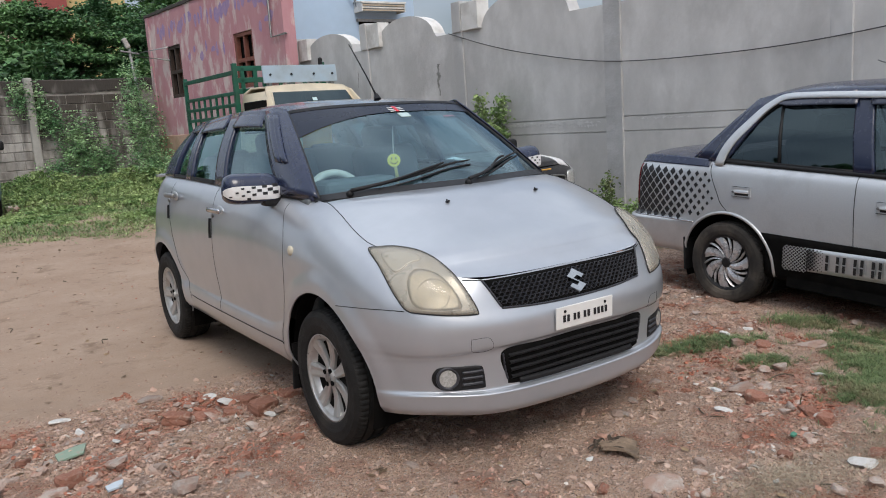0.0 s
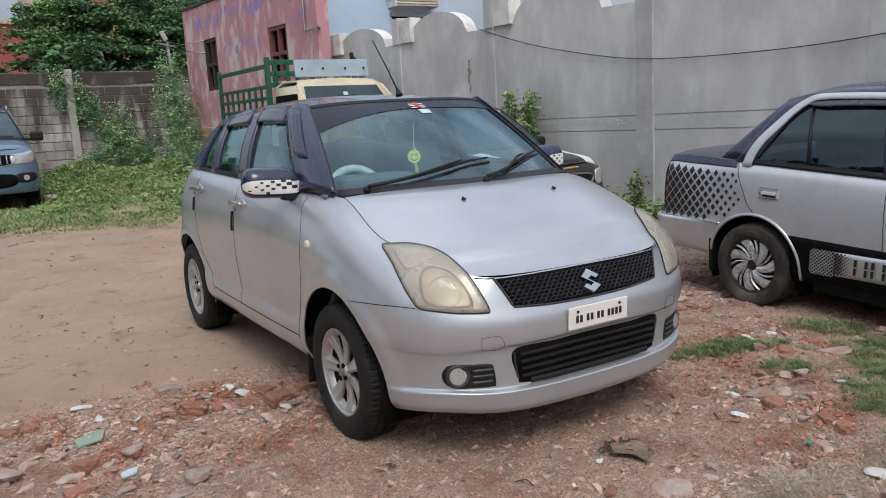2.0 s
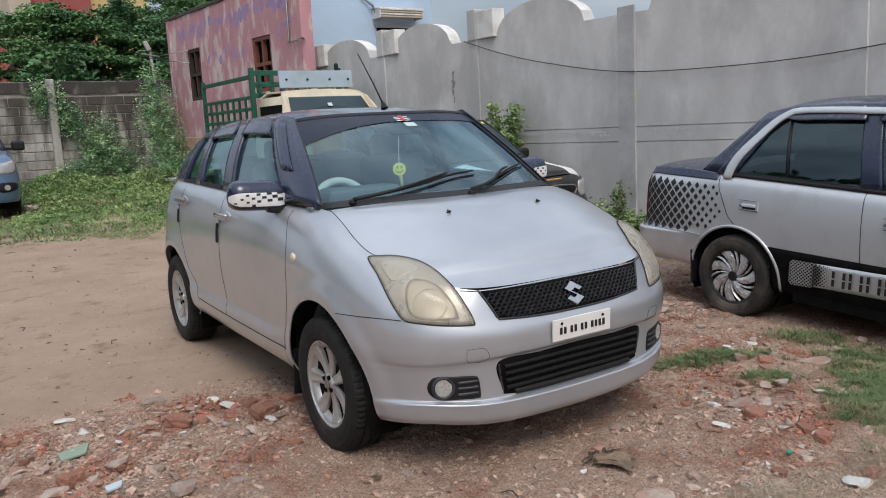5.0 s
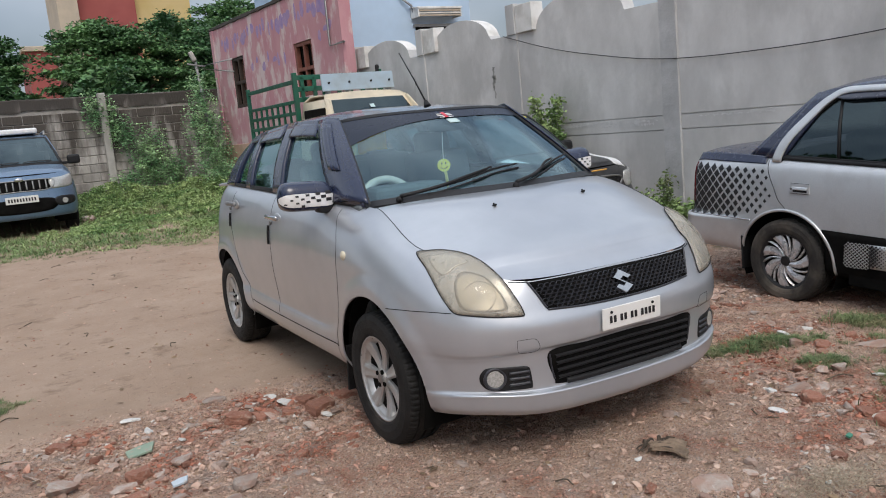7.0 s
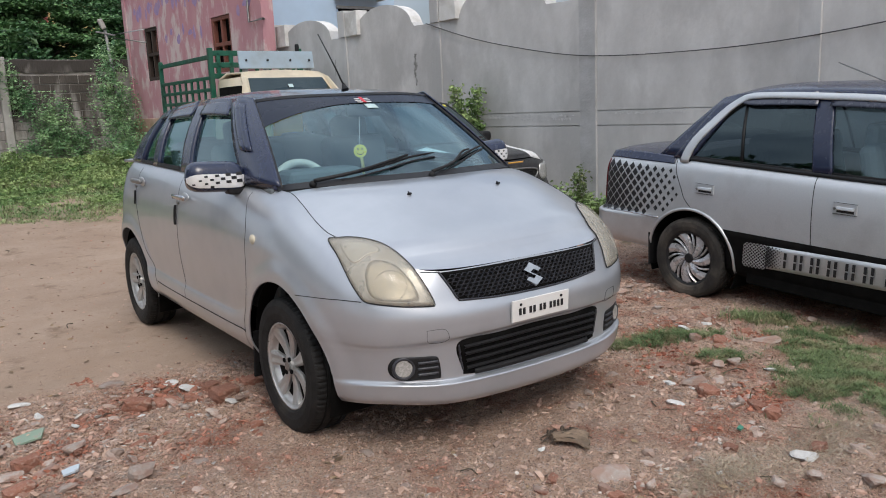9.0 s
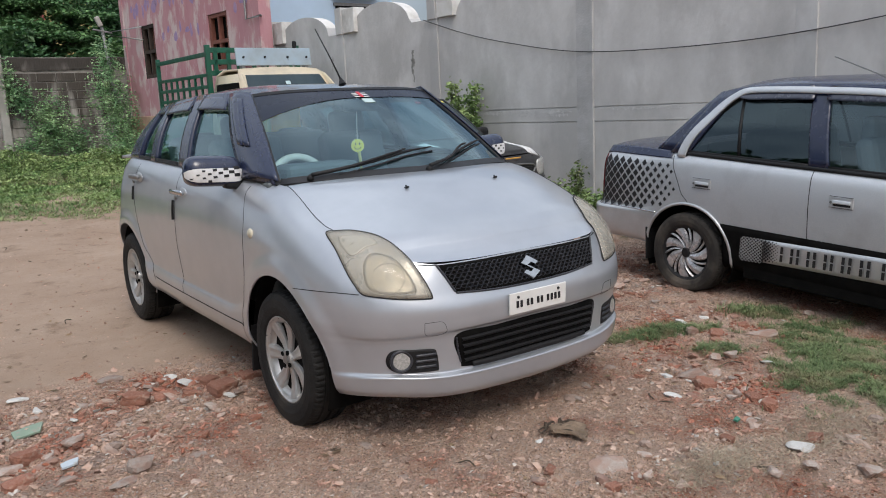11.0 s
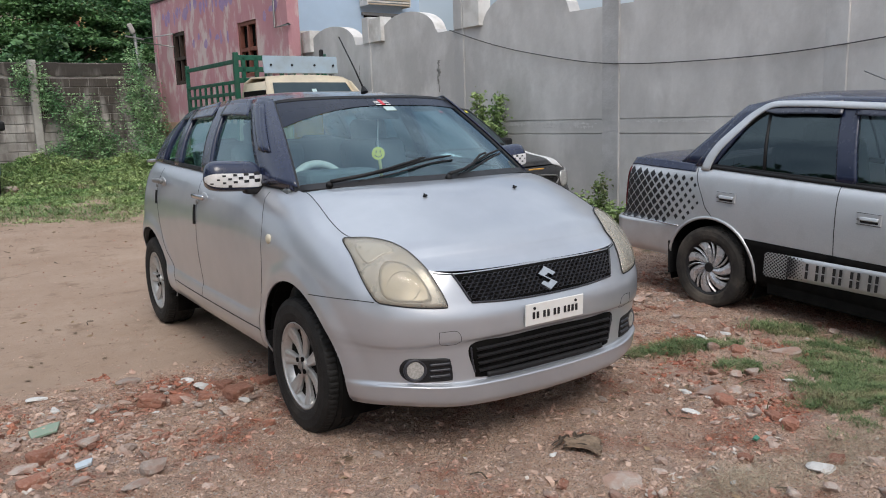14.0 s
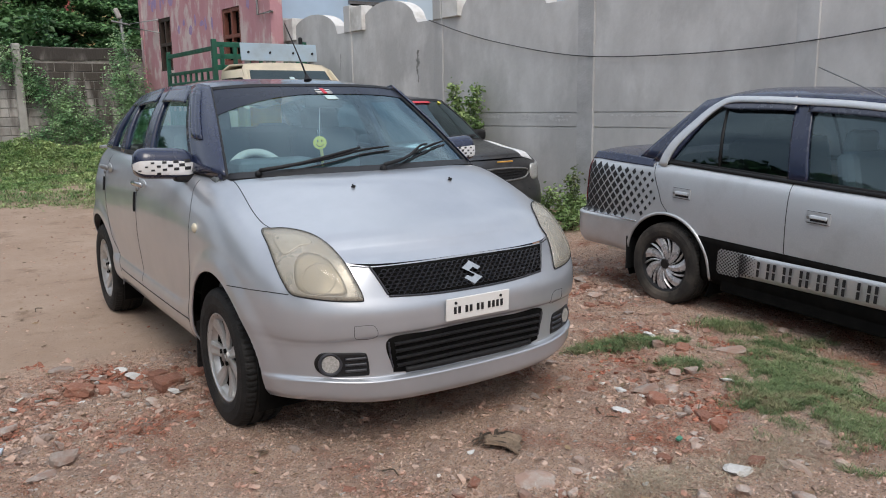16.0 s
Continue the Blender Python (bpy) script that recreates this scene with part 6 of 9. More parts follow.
# side markers, door handles, washer jets
for s in (-1, 1):
    mk = part("side_marker", bm_ball(0.025, at(s * 0.838, 0.226, 0.832) @ Matrix.Diagonal((0.5, 1, 0.95, 1)), 20, 12), M_AMBER, hatch, "round pale amber repeater", True)
    for y, z in ((1.235, 0.958), (2.085, 1.005)):
        hd = part("door_handle", bm_box(0.024, 0.20, 0.030, at(s * 0.846, y, z) @ pose(0, 0, 0, 0, s * 14, 0), 0.011, 3), M_CHROME if y < 2 else M_STEEL, hatch, "chrome-covered door handle", True)
        part("handle_recess", bm_ball(0.055, at(s * 0.817, y - 0.03, z - 0.004) @ Matrix.Diagonal((0.12, 1.1, 0.55, 1)), 20, 10), M_SILVER_OLD, hd, "", True)
        part("key_lock", bm_cyl(0.012, 0.012, 0.01, at(s * 0.832, y + 0.07, z - 0.035) @ pose(0, 0, 0, 0, 90, 0), 16), M_STEEL, hd)
    wj = part("washer_jet", bm_box(0.018, 0.024, 0.010, at(s * 0.258, -0.208, 1.012) @ pose(0, 0, 0, -20), 0.005, 2), M_TRIM, hatch)
    part("nozzle", bm_ball(0.0045, at(s * 0.258, -0.203, 1.019)), M_TRIM, wj)
    fl = part("mud_flap", bm_box(0.16, 0.012, 0.24, at(s * 0.745, 0.372, 0.25) @ pose(0, 0, 0, 8), 0.004), M_TRIM, hatch)
    # wheel arch lips
    for cy, cz, r in hs.arches:
        pts = []
        for a in np.linspace(-8, 188, 50):
            y, z = cy + r * math.cos(math.radians(a)), cz + r * math.sin(math.radians(a))
            h, nn = cast(hood_tree, (s * 0.84, y, z), (-s, 0, 0))
            pts.append((h.x - s * 0.004, y, z))
        part("arch_lip", mesh_from("arch_lip", *tube(pts, 0.005, 6)), M_SILVER, hatch)


def door_mirror(s):
    """Mirror housing: black cap, white wrap with black chequers, black base; side s."""
    c = Vector((-0.868, 0.575, 1.092)) if s < 0 else Vector((0.842, 0.575, 1.092))
    wide = 1.2 if s < 0 else 0.95
    rings, n = 24, 40
    vs, fs = [], []

    def shell(u, a, grow=0.0):
        k = max(1 - abs(u) ** 6.0, 0.0) ** 0.5
        ca, sa = math.cos(a), math.sin(a)
        deep = 0.075 * k * abs(ca) ** 0.8 + grow
        high = (0.088 if sa > 0 else 0.060) * k * abs(sa) ** (0.9 if sa > 0 else 0.5) + grow * abs(sa)
        return (c.x + s * u * (0.118 * wide + grow), c.y + (deep * 0.7 if ca > 0 else -deep) - 0.01 * (1 - u), c.z + (high if sa > 0 else -high) + 0.008 * u)
    for i in range(rings + 1):
        for j in range(n):
            vs.append(shell(-1 + 2 * i / rings, 2 * math.pi * j / n))
    wv = [shell(u, a, 0.0022) for u in np.linspace(-0.97, 0.985, 41) for a in np.linspace(math.pi - 0.30, math.pi + 0.36, 15)]
    for i in range(rings):
        for j in range(n):
            q = (j + 1) % n
            fs.append((i * n + j, i * n + q, (i + 1) * n + q, (i + 1) * n + j))
    mi = part("door_mirror", mesh_from("door_mirror", vs, fs), M_ROOFBLACK, hatch, "door mirror with black and white chequered wrap")
    tree = BVHTree.FromPolygons([tuple(v) for v in vs], [tuple(f) for f in fs])
    part("white_wrap", mesh_from("white_wrap", wv, grid_faces(41, 15, s < 0)), M_WHITE, mi, "white vinyl band")
    rnd = random.Random(11)
    for r in range(4):
        for q in range(9):
            if (q + r) % 2 == 0 and rnd.random() < 0.95:
                fade = 0.45 + 0.65 * q / 8
                x = c.x + s * wide * (0.098 - 0.022 * q)
                z = c.z + 0.020 - 0.0165 * r + 0.002 * q * 0.3
                if q < 3 and r == 3 or q < 1 and r == 0:
                    continue
                ln = outline([(x - 0.0105 * wide * fade, 0, z - 0.007 * fade), (x + 0.0105 * wide * fade, 0, z - 0.007 * fade), (x + 0.0105 * wide * fade, 0, z + 0.007 * fade), (x - 0.0105 * wide * fade, 0, z + 0.007 * fade)], 8, True)
                vf = inlay(tree, ln, FRONT, 0.0040, 0, 0.001, 2)
                part("chequer", mesh_from("chequer", *vf, smooth=False), M_INK, mi)
    part("mirror_arm", bm_box(0.13, 0.07, 0.045, at(s * 0.765, 0.53, 1.035) @ pose(0, 0, 0, 0, s * -6, 0), 0.015, 3), M_TRIM, mi)
    R = np.array([[h_side(0.30 + 0.36 * u, 0.84 + 0.21 * u, w * (0.32 - 0.18 * u) - 0.03, 0.02) + (0.010, 0, 0) for w in np.linspace(0, 1, 6)] for u in np.linspace(0, 1, 10)])
    sheet("mirror_foot", (R if s > 0 else R[::-1]) * (s, 1, 1), M_TRIM, mi, 0.012)
    part("mirror_glass", bm_box(0.19, 0.004, 0.105, at(c.x, c.y + 0.052, c.z), 0.001), M_CHROME, mi)


door_mirror(-1)
door_mirror(1)

# rain visors over the side windows
for a, b, name in (((0.56, 1.00), (1.27, 1.345), "rain_visor"), ((1.43, 1.475), (1.90, 1.96), "rain_visor")):
    rows = [[h_side(a[0] + (b[0] - a[0]) * u, a[1] + (b[1] - a[1]) * u, w, 0.02) + np.array((0.014 + 0.014 * (1 - (w - 0.80) / 0.19), 0, 0)) for w in np.linspace(0.80, 0.99, 5)] for u in np.linspace(0, 1, 14)]
    R = np.array(rows)
    sheet(name, R, M_ROOFBLACK, hatch, 0.004, "black plastic rain visor")
    sheet(name, R[::-1] * (-1, 1, 1), M_ROOFBLACK, hatch, 0.004, "black plastic rain visor")
rows = [[h_side(0.30 + 0.105 * u, 0.81 + 0.12 * u, 0.40 + 0.57 * w, 0.024) + np.array((0.030 + 0.014 * math.sin(math.pi * u) ** 0.6 - 0.007 * math.exp(-((u - 0.4) / 0.07) ** 2), 0, 0)) for u in np.linspace(0, 1, 21)] for w in np.linspace(0, 1, 10)]
R = np.array(rows)
sheet("rain_visor", R, M_ROOFBLACK, hatch, 0.006, "ribbed black visor at the door's front edge")
sheet("rain_visor", R[::-1] * (-1, 1, 1), M_ROOFBLACK, hatch, 0.006, "ribbed black visor at the door's front edge")

# aerial, wipers, things on the windscreen
ae = part("aerial", bm_cyl(0.022, 0.009, 0.035, at(0, 0.795, 1.522) @ pose(0, 0, 0, -25), 16), M_TRIM, hatch, "short black roof aerial")
part("aerial_rod", mesh_from("aerial_rod", *tube([(0, 0.80, 1.53), (0, 0.90, 1.65), (0, 1.07, 1.835)], 0.0045, 8, taper=lambda u: 1.2 - 0.5 * u)), M_TRIM, ae)


def wiper(us, arm_us, pivot):
    """A wiper: blade, arm and pivot cap, on the windscreen."""
    pts = [ws_point(u, w, 0.022) for u, w in us]
    w0 = part("wiper", mesh_from("wiper", *tube(smooth_line(pts, 20), 0.0085, 6, taper=lambda u: 0.45 + 0.4 * math.sin(math.pi * u))), M_TRIM, hatch, "black windscreen wiper")
    part("wiper_blade", mesh_from("wiper_blade", *tube(smooth_line([ws_point(u, w - 0.02, 0.008) for u, w in us], 20), 0.0045, 6)), M_INK, w0)
    part("wiper_arm", mesh_from("wiper_arm", *tube(smooth_line([ws_point(u, w, 0.034) for u, w in arm_us], 16), 0.0065, 8, taper=lambda u: 1.5 - 0.7 * u)), M_TRIM, w0)
    part("pivot_cap", bm_ball(0.018, at(*ws_point(*pivot, 0.015))), M_TRIM, w0)


wiper(((-0.62, 0.035), (-0.34, 0.095), (-0.06, 0.160), (0.185, 0.185)), ((-0.80, 0.0), (-0.54, 0.045), (-0.24, 0.125), (-0.08, 0.165)), (-0.80, 0.0))
wiper(((0.12, 0.025), (0.36, 0.10), (0.58, 0.165), (0.86, 0.23)), ((0.02, -0.005), (0.25, 0.05), (0.46, 0.15), (0.56, 0.17)), (0.02, -0.01))
for i, (w, half) in enumerate(((0.912, 0.078), (0.888, 0.084), (0.862, 0.078))):
    ws_sheet("sticker_stripe", 0.03 - half, 0.03 + half, w - 0.006, w + 0.006, M_WHITE, 0.0004, 0.0085, "", 5, ws)
ws_sheet("sticker_mark", 0.010, 0.050, 0.852, 0.935, M_REDINK, 0.0004, 0.0095, "red mark on a white striped sticker", 4, ws)
ws_sheet("permit_sticker", 0.00, 0.115, 0.775, 0.835, M_PERMIT, 0.0004, 0.0065, "small pale green paper sticker", 5, ws)
rv = part("rear_view_mirror", bm_box(0.22, 0.03, 0.06, at(0, 0.60, 1.385), 0.014, 2), M_TRIM, hatch)
part("mirror_stem", bm_cyl(0.010, 0.010, 0.07, at(0, 0.66, 1.425) @ pose(0, 0, 0, -40), 10), M_TRIM, rv)

# yellow disc charm hanging from the mirror
charm = part("hanging_charm", bm_cyl(0.036, 0.036, 0.008, at(-0.01, 0.644, 1.17) @ pose(0, 0, 0, 90, 0, -30), 32), M_YELLOW, hatch, "yellow smiling disc charm on a cord")
part("cord", mesh_from("cord", *tube([(-0.01, 0.63, 1.36), (-0.01, 0.64, 1.27), (-0.01, 0.644, 1.205)], 0.003, 6)), M_WHITE, charm)
part("ring", mesh_from("ring", *tube([(-0.01 + 0.016 * math.cos(a), 0.644, 1.222 + 0.016 * math.sin(a)) for a in np.linspace(0, 2 * math.pi, 16, endpoint=False)], 0.0025, 6, True)), M_CHROME, charm)
part("tassel", mesh_from("tassel", *tube([(-0.004, 0.644, 1.14), (0.0, 0.64, 1.09), (0.0, 0.64, 1.045)], 0.009, 8)), M_PALECLOTH, charm, "pale yellow tassel")
CH = at(-0.01, 0.644, 1.17) @ pose(0, 0, 0, 90, 0, -30)
for x in (-0.011, 0.011):
    part("eye", bm_ball(0.0045, CH @ at(x, 0.010, 0.004) @ Matrix.Diagonal((0.8, 1.5, 0.5, 1))), M_INK, charm)
mo = part("mouth", mesh_from("mouth", *tube([(0.02 * math.cos(a), 0.02 * math.sin(a), 0.005) for a in np.linspace(math.radians(200), math.radians(340), 12)], 0.002, 5)), M_INK, charm)
mo.matrix_local = CH


def cloth(x0, x1, y, z0, z1, material, label, seed):
    """A cloth hanging inside the rear of the cabin, with soft folds."""
    rows = [[(x0 + (x1 - x0) * u, y + 0.02 * math.sin(9 * u + seed) * (1 - 0.4 * w), z0 + (z1 - z0) * w + 0.015 * math.sin(5 * u + seed)) for u in np.linspace(0, 1, 14)] for w in np.linspace(0, 1, 8)]
    return sheet("hanging_cloth", rows, material, hatch, 0.0, label)


cloth(0.19, 0.29, 2.46, 1.165, 1.37, M_PALECLOTH, "pale yellow cloth at the rear window", 1)
cloth(0.26, 0.50, 2.40, 1.20, 1.375, M_ORANGE_THIN, "orange cloth at the rear window", 3)
cloth(0.29, 0.35, 2.455, 1.20, 1.27, M_ORANGE_THIN, "orange cloth at the rear window", 4)
# ---- the other parked cars ----
class Car:
    """A parked car from a table of its sizes: shell, bonnet, roof, pillars, panes, wheels."""

    def __init__(self, root, plan, stations, arches, roof_line, screen_b, screen_t, bonnet_x, cowl_y, paint, roof_paint, pane, posts, rows=48, cols=220, bow=-0.12, crown=0.03, arch=1.0):
        self.root = root
        self.sh = Shell(plan, stations, arches, cols=cols, rows=rows)
        part("body", self.sh.mesh("body"), paint, root)
        e = self.sh.edge
        a = int(np.argmax(e[:, 0] > bonnet_x))
        b = int(np.argmax((e[:, 1] > cowl_y) & (e[:, 0] > 0.5)))
        rws = [e[i] for i in np.linspace(a, b, 24).astype(int)]
        u = np.linspace(0, 1, 24)
        self.bow = curve((0, 0.4, 1), (e[0, 1] - e[a, 1], bow * 0.9, bow))(u)
        self.crown = curve((0, 0.4, 1), (max(e[0, 2] - e[a, 2], 0.004), crown, crown * 0.8))(u)
        self.bon = deck(rws, self.bow, self.crown, 31, e[:a + 1])
        part("bonnet", mesh_from("bonnet", *self.bon), paint, root)
        extra = [self.bon]
        self.line = smooth_line(roof_line, 60)
        y0, y1 = self.line[0, 1], self.line[-1, 1]
        rr = [self.roof(y) for y in np.linspace(y0, y1, 24)]
        rd = deck(rr, curve((0, 0.3, 0.8, 1), (-0.06, -0.03, 0.02, 0.04))(u), curve((0, 0.3, 0.8, 1), (0.015 * arch, 0.04 * arch, 0.04 * arch, 0.03))(u), 25)
        ob = part("roof", mesh_from("roof", *rd), roof_paint, root)
        md = ob.modifiers.new("thickness", "SOLIDIFY")
        md.thickness, md.offset = 0.02, -1
        self.sb, self.st = screen_b, screen_t
        g = self.screen_sheet("windscreen", -0.985, 0.985, 0.02, 0.985, pane, 0.003)
        g.visible_shadow = False
        for q in ((-1.02, -0.96, 0, 1), (0.96, 1.02, 0, 1), (-1, 1, 0.96, 1.02), (-1, 1, -0.03, 0.05)):
            self.screen_sheet("windscreen_seal", *q, M_TRIM, 0.004)
        f = rws[-1]
        rows2 = []
        for k in range(15):
            w = -1 + 2 * k / 14
            p = np.array((f[0] * w, f[1] + self.bow[-1] * (1 - w * w), f[2] + self.crown[-1] * (1 - w ** 4)))
            rows2.append([p - (0, 0, 0.01), self.screen(w, 0) + (0, 0.01, 0)])
        sheet("cowl", rows2, M_TRIM, root, 0.004)
        for k, (a2, b2) in enumerate(zip(posts[:-1], posts[1:])):
            if k % 2 == 0:
                self.panel("pillar", a2, b2, -0.02, 1.0, roof_paint, 0.025, 0.024)
            else:
                self.panel("window_frame", a2, b2, 0.88, 1.0, roof_paint, 0.025, 0.024)
                self.panel("window_seal", a2, b2, -0.02, 0.05, M_TRIM, 0.025, 0.026)
                for o in self.panel("side_window", a2, b2, 0.04, 0.89, pane, 0.0, 0.018):
                    o.visible_shadow = False
        self.tree = self.sh.bvh(extra)

    def roof(self, y):
        return np.array([np.interp(y, self.line[:, 1], self.line[:, k]) for k in range(3)])

    def side(self, yb, yr, w, out=0.022):
        b, r = self.sh.edge_at(yb), self.roof(yr)
        p = b + (r - b) * w
        p[0] += out * math.sin(math.pi * min(max(w, 0), 1))
        return p

    def panel(self, name, ya, yb, w0, w1, material, thick, out=0.022, n=8, lift=0.0, label=""):
        R = np.array([[self.side(ya[0] + (yb[0] - ya[0]) * u, ya[1] + (yb[1] - ya[1]) * u, w, out) + (lift, 0, 0) for w in np.linspace(w0, w1, n)] for u in np.linspace(0, 1, n)])
        return sheet(name, R, material, self.root, thick, label), sheet(name, R[::-1] * (-1, 1, 1), material, self.root, thick, label)

    def screen(self, u, w, lift=0.0):
        (bx, by, bz, bb), (tx, ty, tz, tb) = self.sb, self.st
        b = np.array((bx * u, by - bb * (1 - u * u), bz + 0.015 * (1 - u ** 4)))
        t = np.array((tx * u, ty - tb * (1 - u * u), tz + 0.015 * (1 - u ** 4)))
        return b * (1 - w) + t * w + np.array((0, -0.55, 0.83)) * (0.02 * math.sin(math.pi * w) + lift)

    def screen_sheet(self, name, u0, u1, w0, w1, material, lift=0.0, label="", n=13):
        return sheet(name, [[self.screen(u, w, lift) for u in np.linspace(u0, u1, n)] for w in np.linspace(w0, w1, n)], material, self.root, 0.0 if material in (M_GLASS, M_GLASS_TINT) else 0.006, label)

    def cabin(self, y0, y1, z, w):
        c = part("cabin_floor", bm_box(2 * w, y1 - y0, 0.05, at(0, (y0 + y1) / 2, 0.45)), M_DARK, self.root)
        part("dashboard", bm_box(2 * w - 0.05, 0.35, 0.22, at(0, y0 + 0.1, z - 0.14), 0.05), M_TRIM, self.root)
        st = part("steering_wheel", mesh_from("steering_wheel", *tube([(0.18 * math.cos(q), 0.18 * math.sin(q), 0) for q in np.linspace(0, 2 * math.pi, 30, endpoint=False)], 0.014, 8, True)), M_TRIM, self.root)
        st.matrix_local = at(-0.36, y0 + 0.35, z - 0.02) @ pose(0, 0, 0, 62)
        for x, y, ww in ((-0.35, y0 + 0.85, 0.46), (0.35, y0 + 0.85, 0.46), (0, y0 + 1.62, 1.1)):
            s = part("seat", bm_box(ww, 0.48, 0.16, at(x, y - 0.28, z - 0.40), 0.05, 2), M_CREAMSEAT, self.root)
            part("seat_back", bm_box(ww * 0.95, 0.13, 0.62, at(x, y, z - 0.10) @ pose(0, 0, 0, -14), 0.05, 2), M_CREAMSEAT, s)
            part("headrest", bm_box(min(ww, 0.26), 0.09, 0.16, at(x, y + 0.09, z + 0.24), 0.035, 2), M_CREAMSEAT, s)

    def wheels(self, front, rear, track, r, width, rim, style, label, arch_r, rear_z=None):
        for y, z in ((front, r), (rear, rear_z or r)):
            wheel_house(self.root, y, z, arch_r + 0.01, track + width * 0.3, track - 0.25)
            for s in (-1, 1):
                road_wheel(self.root, "wheel", s * track, y, z, r, width, rim, s, style, label)
        part("underbody", bm_box(2 * track - 0.25, rear - front + 0.9, 0.12, at(0, (front + rear) / 2, r), 0.03), M_DARK, self.root)


# silver saloon with black roof, its tail towards the wall
SALOON = []
SALOON.append((("front", 0.0), [(0.26, 0.04), (0.31, 0.02), (0.36, 0.01), (0.44, 0.01), (0.52, 0.02), (0.58, 0.03), (0.64, 0.045), (0.70, 0.06), (0.74, 0.08)]))
SALOON.append((("front", 0.60), [(0.26, 0.04), (0.31, 0.02), (0.36, 0.01), (0.44, 0.01), (0.52, 0.02), (0.58, 0.03), (0.64, 0.05), (0.70, 0.07), (0.75, 0.10)]))
SALOON.append((("side", -0.1), [(0.20, 0.06), (0.25, 0.03), (0.37, 0.012), (0.46, 0.004), (0.56, 0.0), (0.64, 0.0), (0.72, 0.01), (0.78, 0.03), (0.82, 0.07)]))
SALOON.append((("side", 0.55), [(0.20, 0.07), (0.25, 0.03), (0.37, 0.014), (0.46, 0.004), (0.56, 0.0), (0.68, 0.0), (0.79, 0.01), (0.87, 0.03), (0.918, 0.075)]))
SALOON.append((("side", 1.5), [(0.20, 0.07), (0.25, 0.03), (0.37, 0.014), (0.46, 0.004), (0.56, 0.0), (0.69, 0.0), (0.81, 0.008), (0.89, 0.026), (0.932, 0.062)]))
SALOON.append((("side", 2.45), [(0.21, 0.06), (0.26, 0.03), (0.38, 0.012), (0.45, 0.004), (0.53, 0.0), (0.69, 0.0), (0.81, 0.008), (0.90, 0.026), (0.948, 0.062)]))
SALOON.append((("side", 2.95), [(0.27, 0.05), (0.31, 0.02), (0.38, 0.008), (0.46, 0.000), (0.498, 0.0), (0.522, 0.014), (0.69, 0.016), (0.86, 0.026), (0.962, 0.080)]))
SALOON.append((("rear", 0.62), [(0.26, 0.05), (0.30, 0.02), (0.36, 0.002), (0.45, 0.0), (0.492, 0.0), (0.518, 0.05), (0.66, 0.058), (0.84, 0.070), (0.942, 0.115)]))
SALOON.append((("rear", 0.0), [(0.26, 0.05), (0.30, 0.02), (0.36, 0.002), (0.45, 0.0), (0.492, 0.0), (0.518, 0.05), (0.66, 0.058), (0.84, 0.070), (0.945, 0.115)]))
SALOON_AT = at(3.15, -2.173, -0.143) @ pose(0, 0, 0, 3.5)
saloon = thing("saloon_car", SALOON_AT, "silver saloon with black roof and lattice decals parked by the wall", "car")
SP = [(0.36, 0.85), (0.60, 1.02), (1.515, 1.625), (1.64, 1.735), (2.52, 2.235), (2.66, 2.40)]
sal = Car(saloon, (0.79, -0.80, 0.55, 3.0, 3.46, 0.30, 3.4), SALOON, ((0.0, 0.285, 0.35), (2.455, 0.252, 0.356)),
          [(0.54, 0.85, 1.37), (0.565, 1.2, 1.415), (0.57, 1.75, 1.424), (0.56, 2.2, 1.398), (0.545, 2.42, 1.36)], (0.66, 0.34, 0.93, 0.2), (0.53, 0.88, 1.37, 0.08),
          0.62, 0.1, M_SILVER_OLD, M_ROOFBLACK, M_GLASS_TINT, SP, arch=1.45)
sal.cabin(0.5, 2.3, 0.92, 0.66)
sal.wheels(0.0, 2.455, 0.705, 0.286, 0.172, 0.186, "cover", "wheel with black and chrome vaned cover", 0.356, 0.258)
# boot lid and rear glass
e = sal.sh.edge
idx = [i for i in range(len(e)) if e[i, 1] > 2.56 and e[i, 0] > 0.60]
rws = [e[i] for i in idx]
bt = deck(rws, np.linspace(0.02, 0.06, len(rws)), np.linspace(0.045, 0.02, len(rws)), 25)
part("boot_lid", mesh_from("boot_lid", *bt), M_ROOFBLACK, saloon, "black boot lid")
rows = [[np.array((0.66 * u, 2.62 + 0.06 * (1 - u * u), 1.01 + 0.02 * (1 - u ** 4))) * (1 - w) + np.array((0.53 * u, 2.40 + 0.05 * (1 - u * u), 1.36 + 0.02 * (1 - u ** 4))) * w for u in np.linspace(-1, 1, 11)] for w in np.linspace(0, 1, 8)]
sheet("rear_window", rows, M_GLASS_TINT, saloon, 0.0).visible_shadow = False
sal.panel("pillar_cover", (1.518, 1.628), (1.637, 1.732), 0.05, 0.90, M_TRIM, 0.004, 0.024, 8, 0.003)
sal.panel("rear_pillar_cover", (2.50, 2.24), (2.80, 2.42), 0.0, 1.0, M_ROOFBLACK, 0.02, 0.012, 8, -0.010)
part("sill", bm_box(0.05, 1.62, 0.09, at(-0.735, 1.20, 0.215), 0.01), M_DARK, saloon)
part("sill", bm_box(0.05, 1.62, 0.09, at(0.735, 1.20, 0.215), 0.01), M_DARK, saloon)


def saloon_x(y, z):
    """Half width of the glasshouse at that height."""
    w = min(max((z - 0.935) / (sal.roof(y)[2] - 0.935), 0), 1)
    return sal.sh.edge_at(y)[0] * (1 - w) + sal.roof(y)[0] * w + 0.024 * math.sin(math.pi * w)


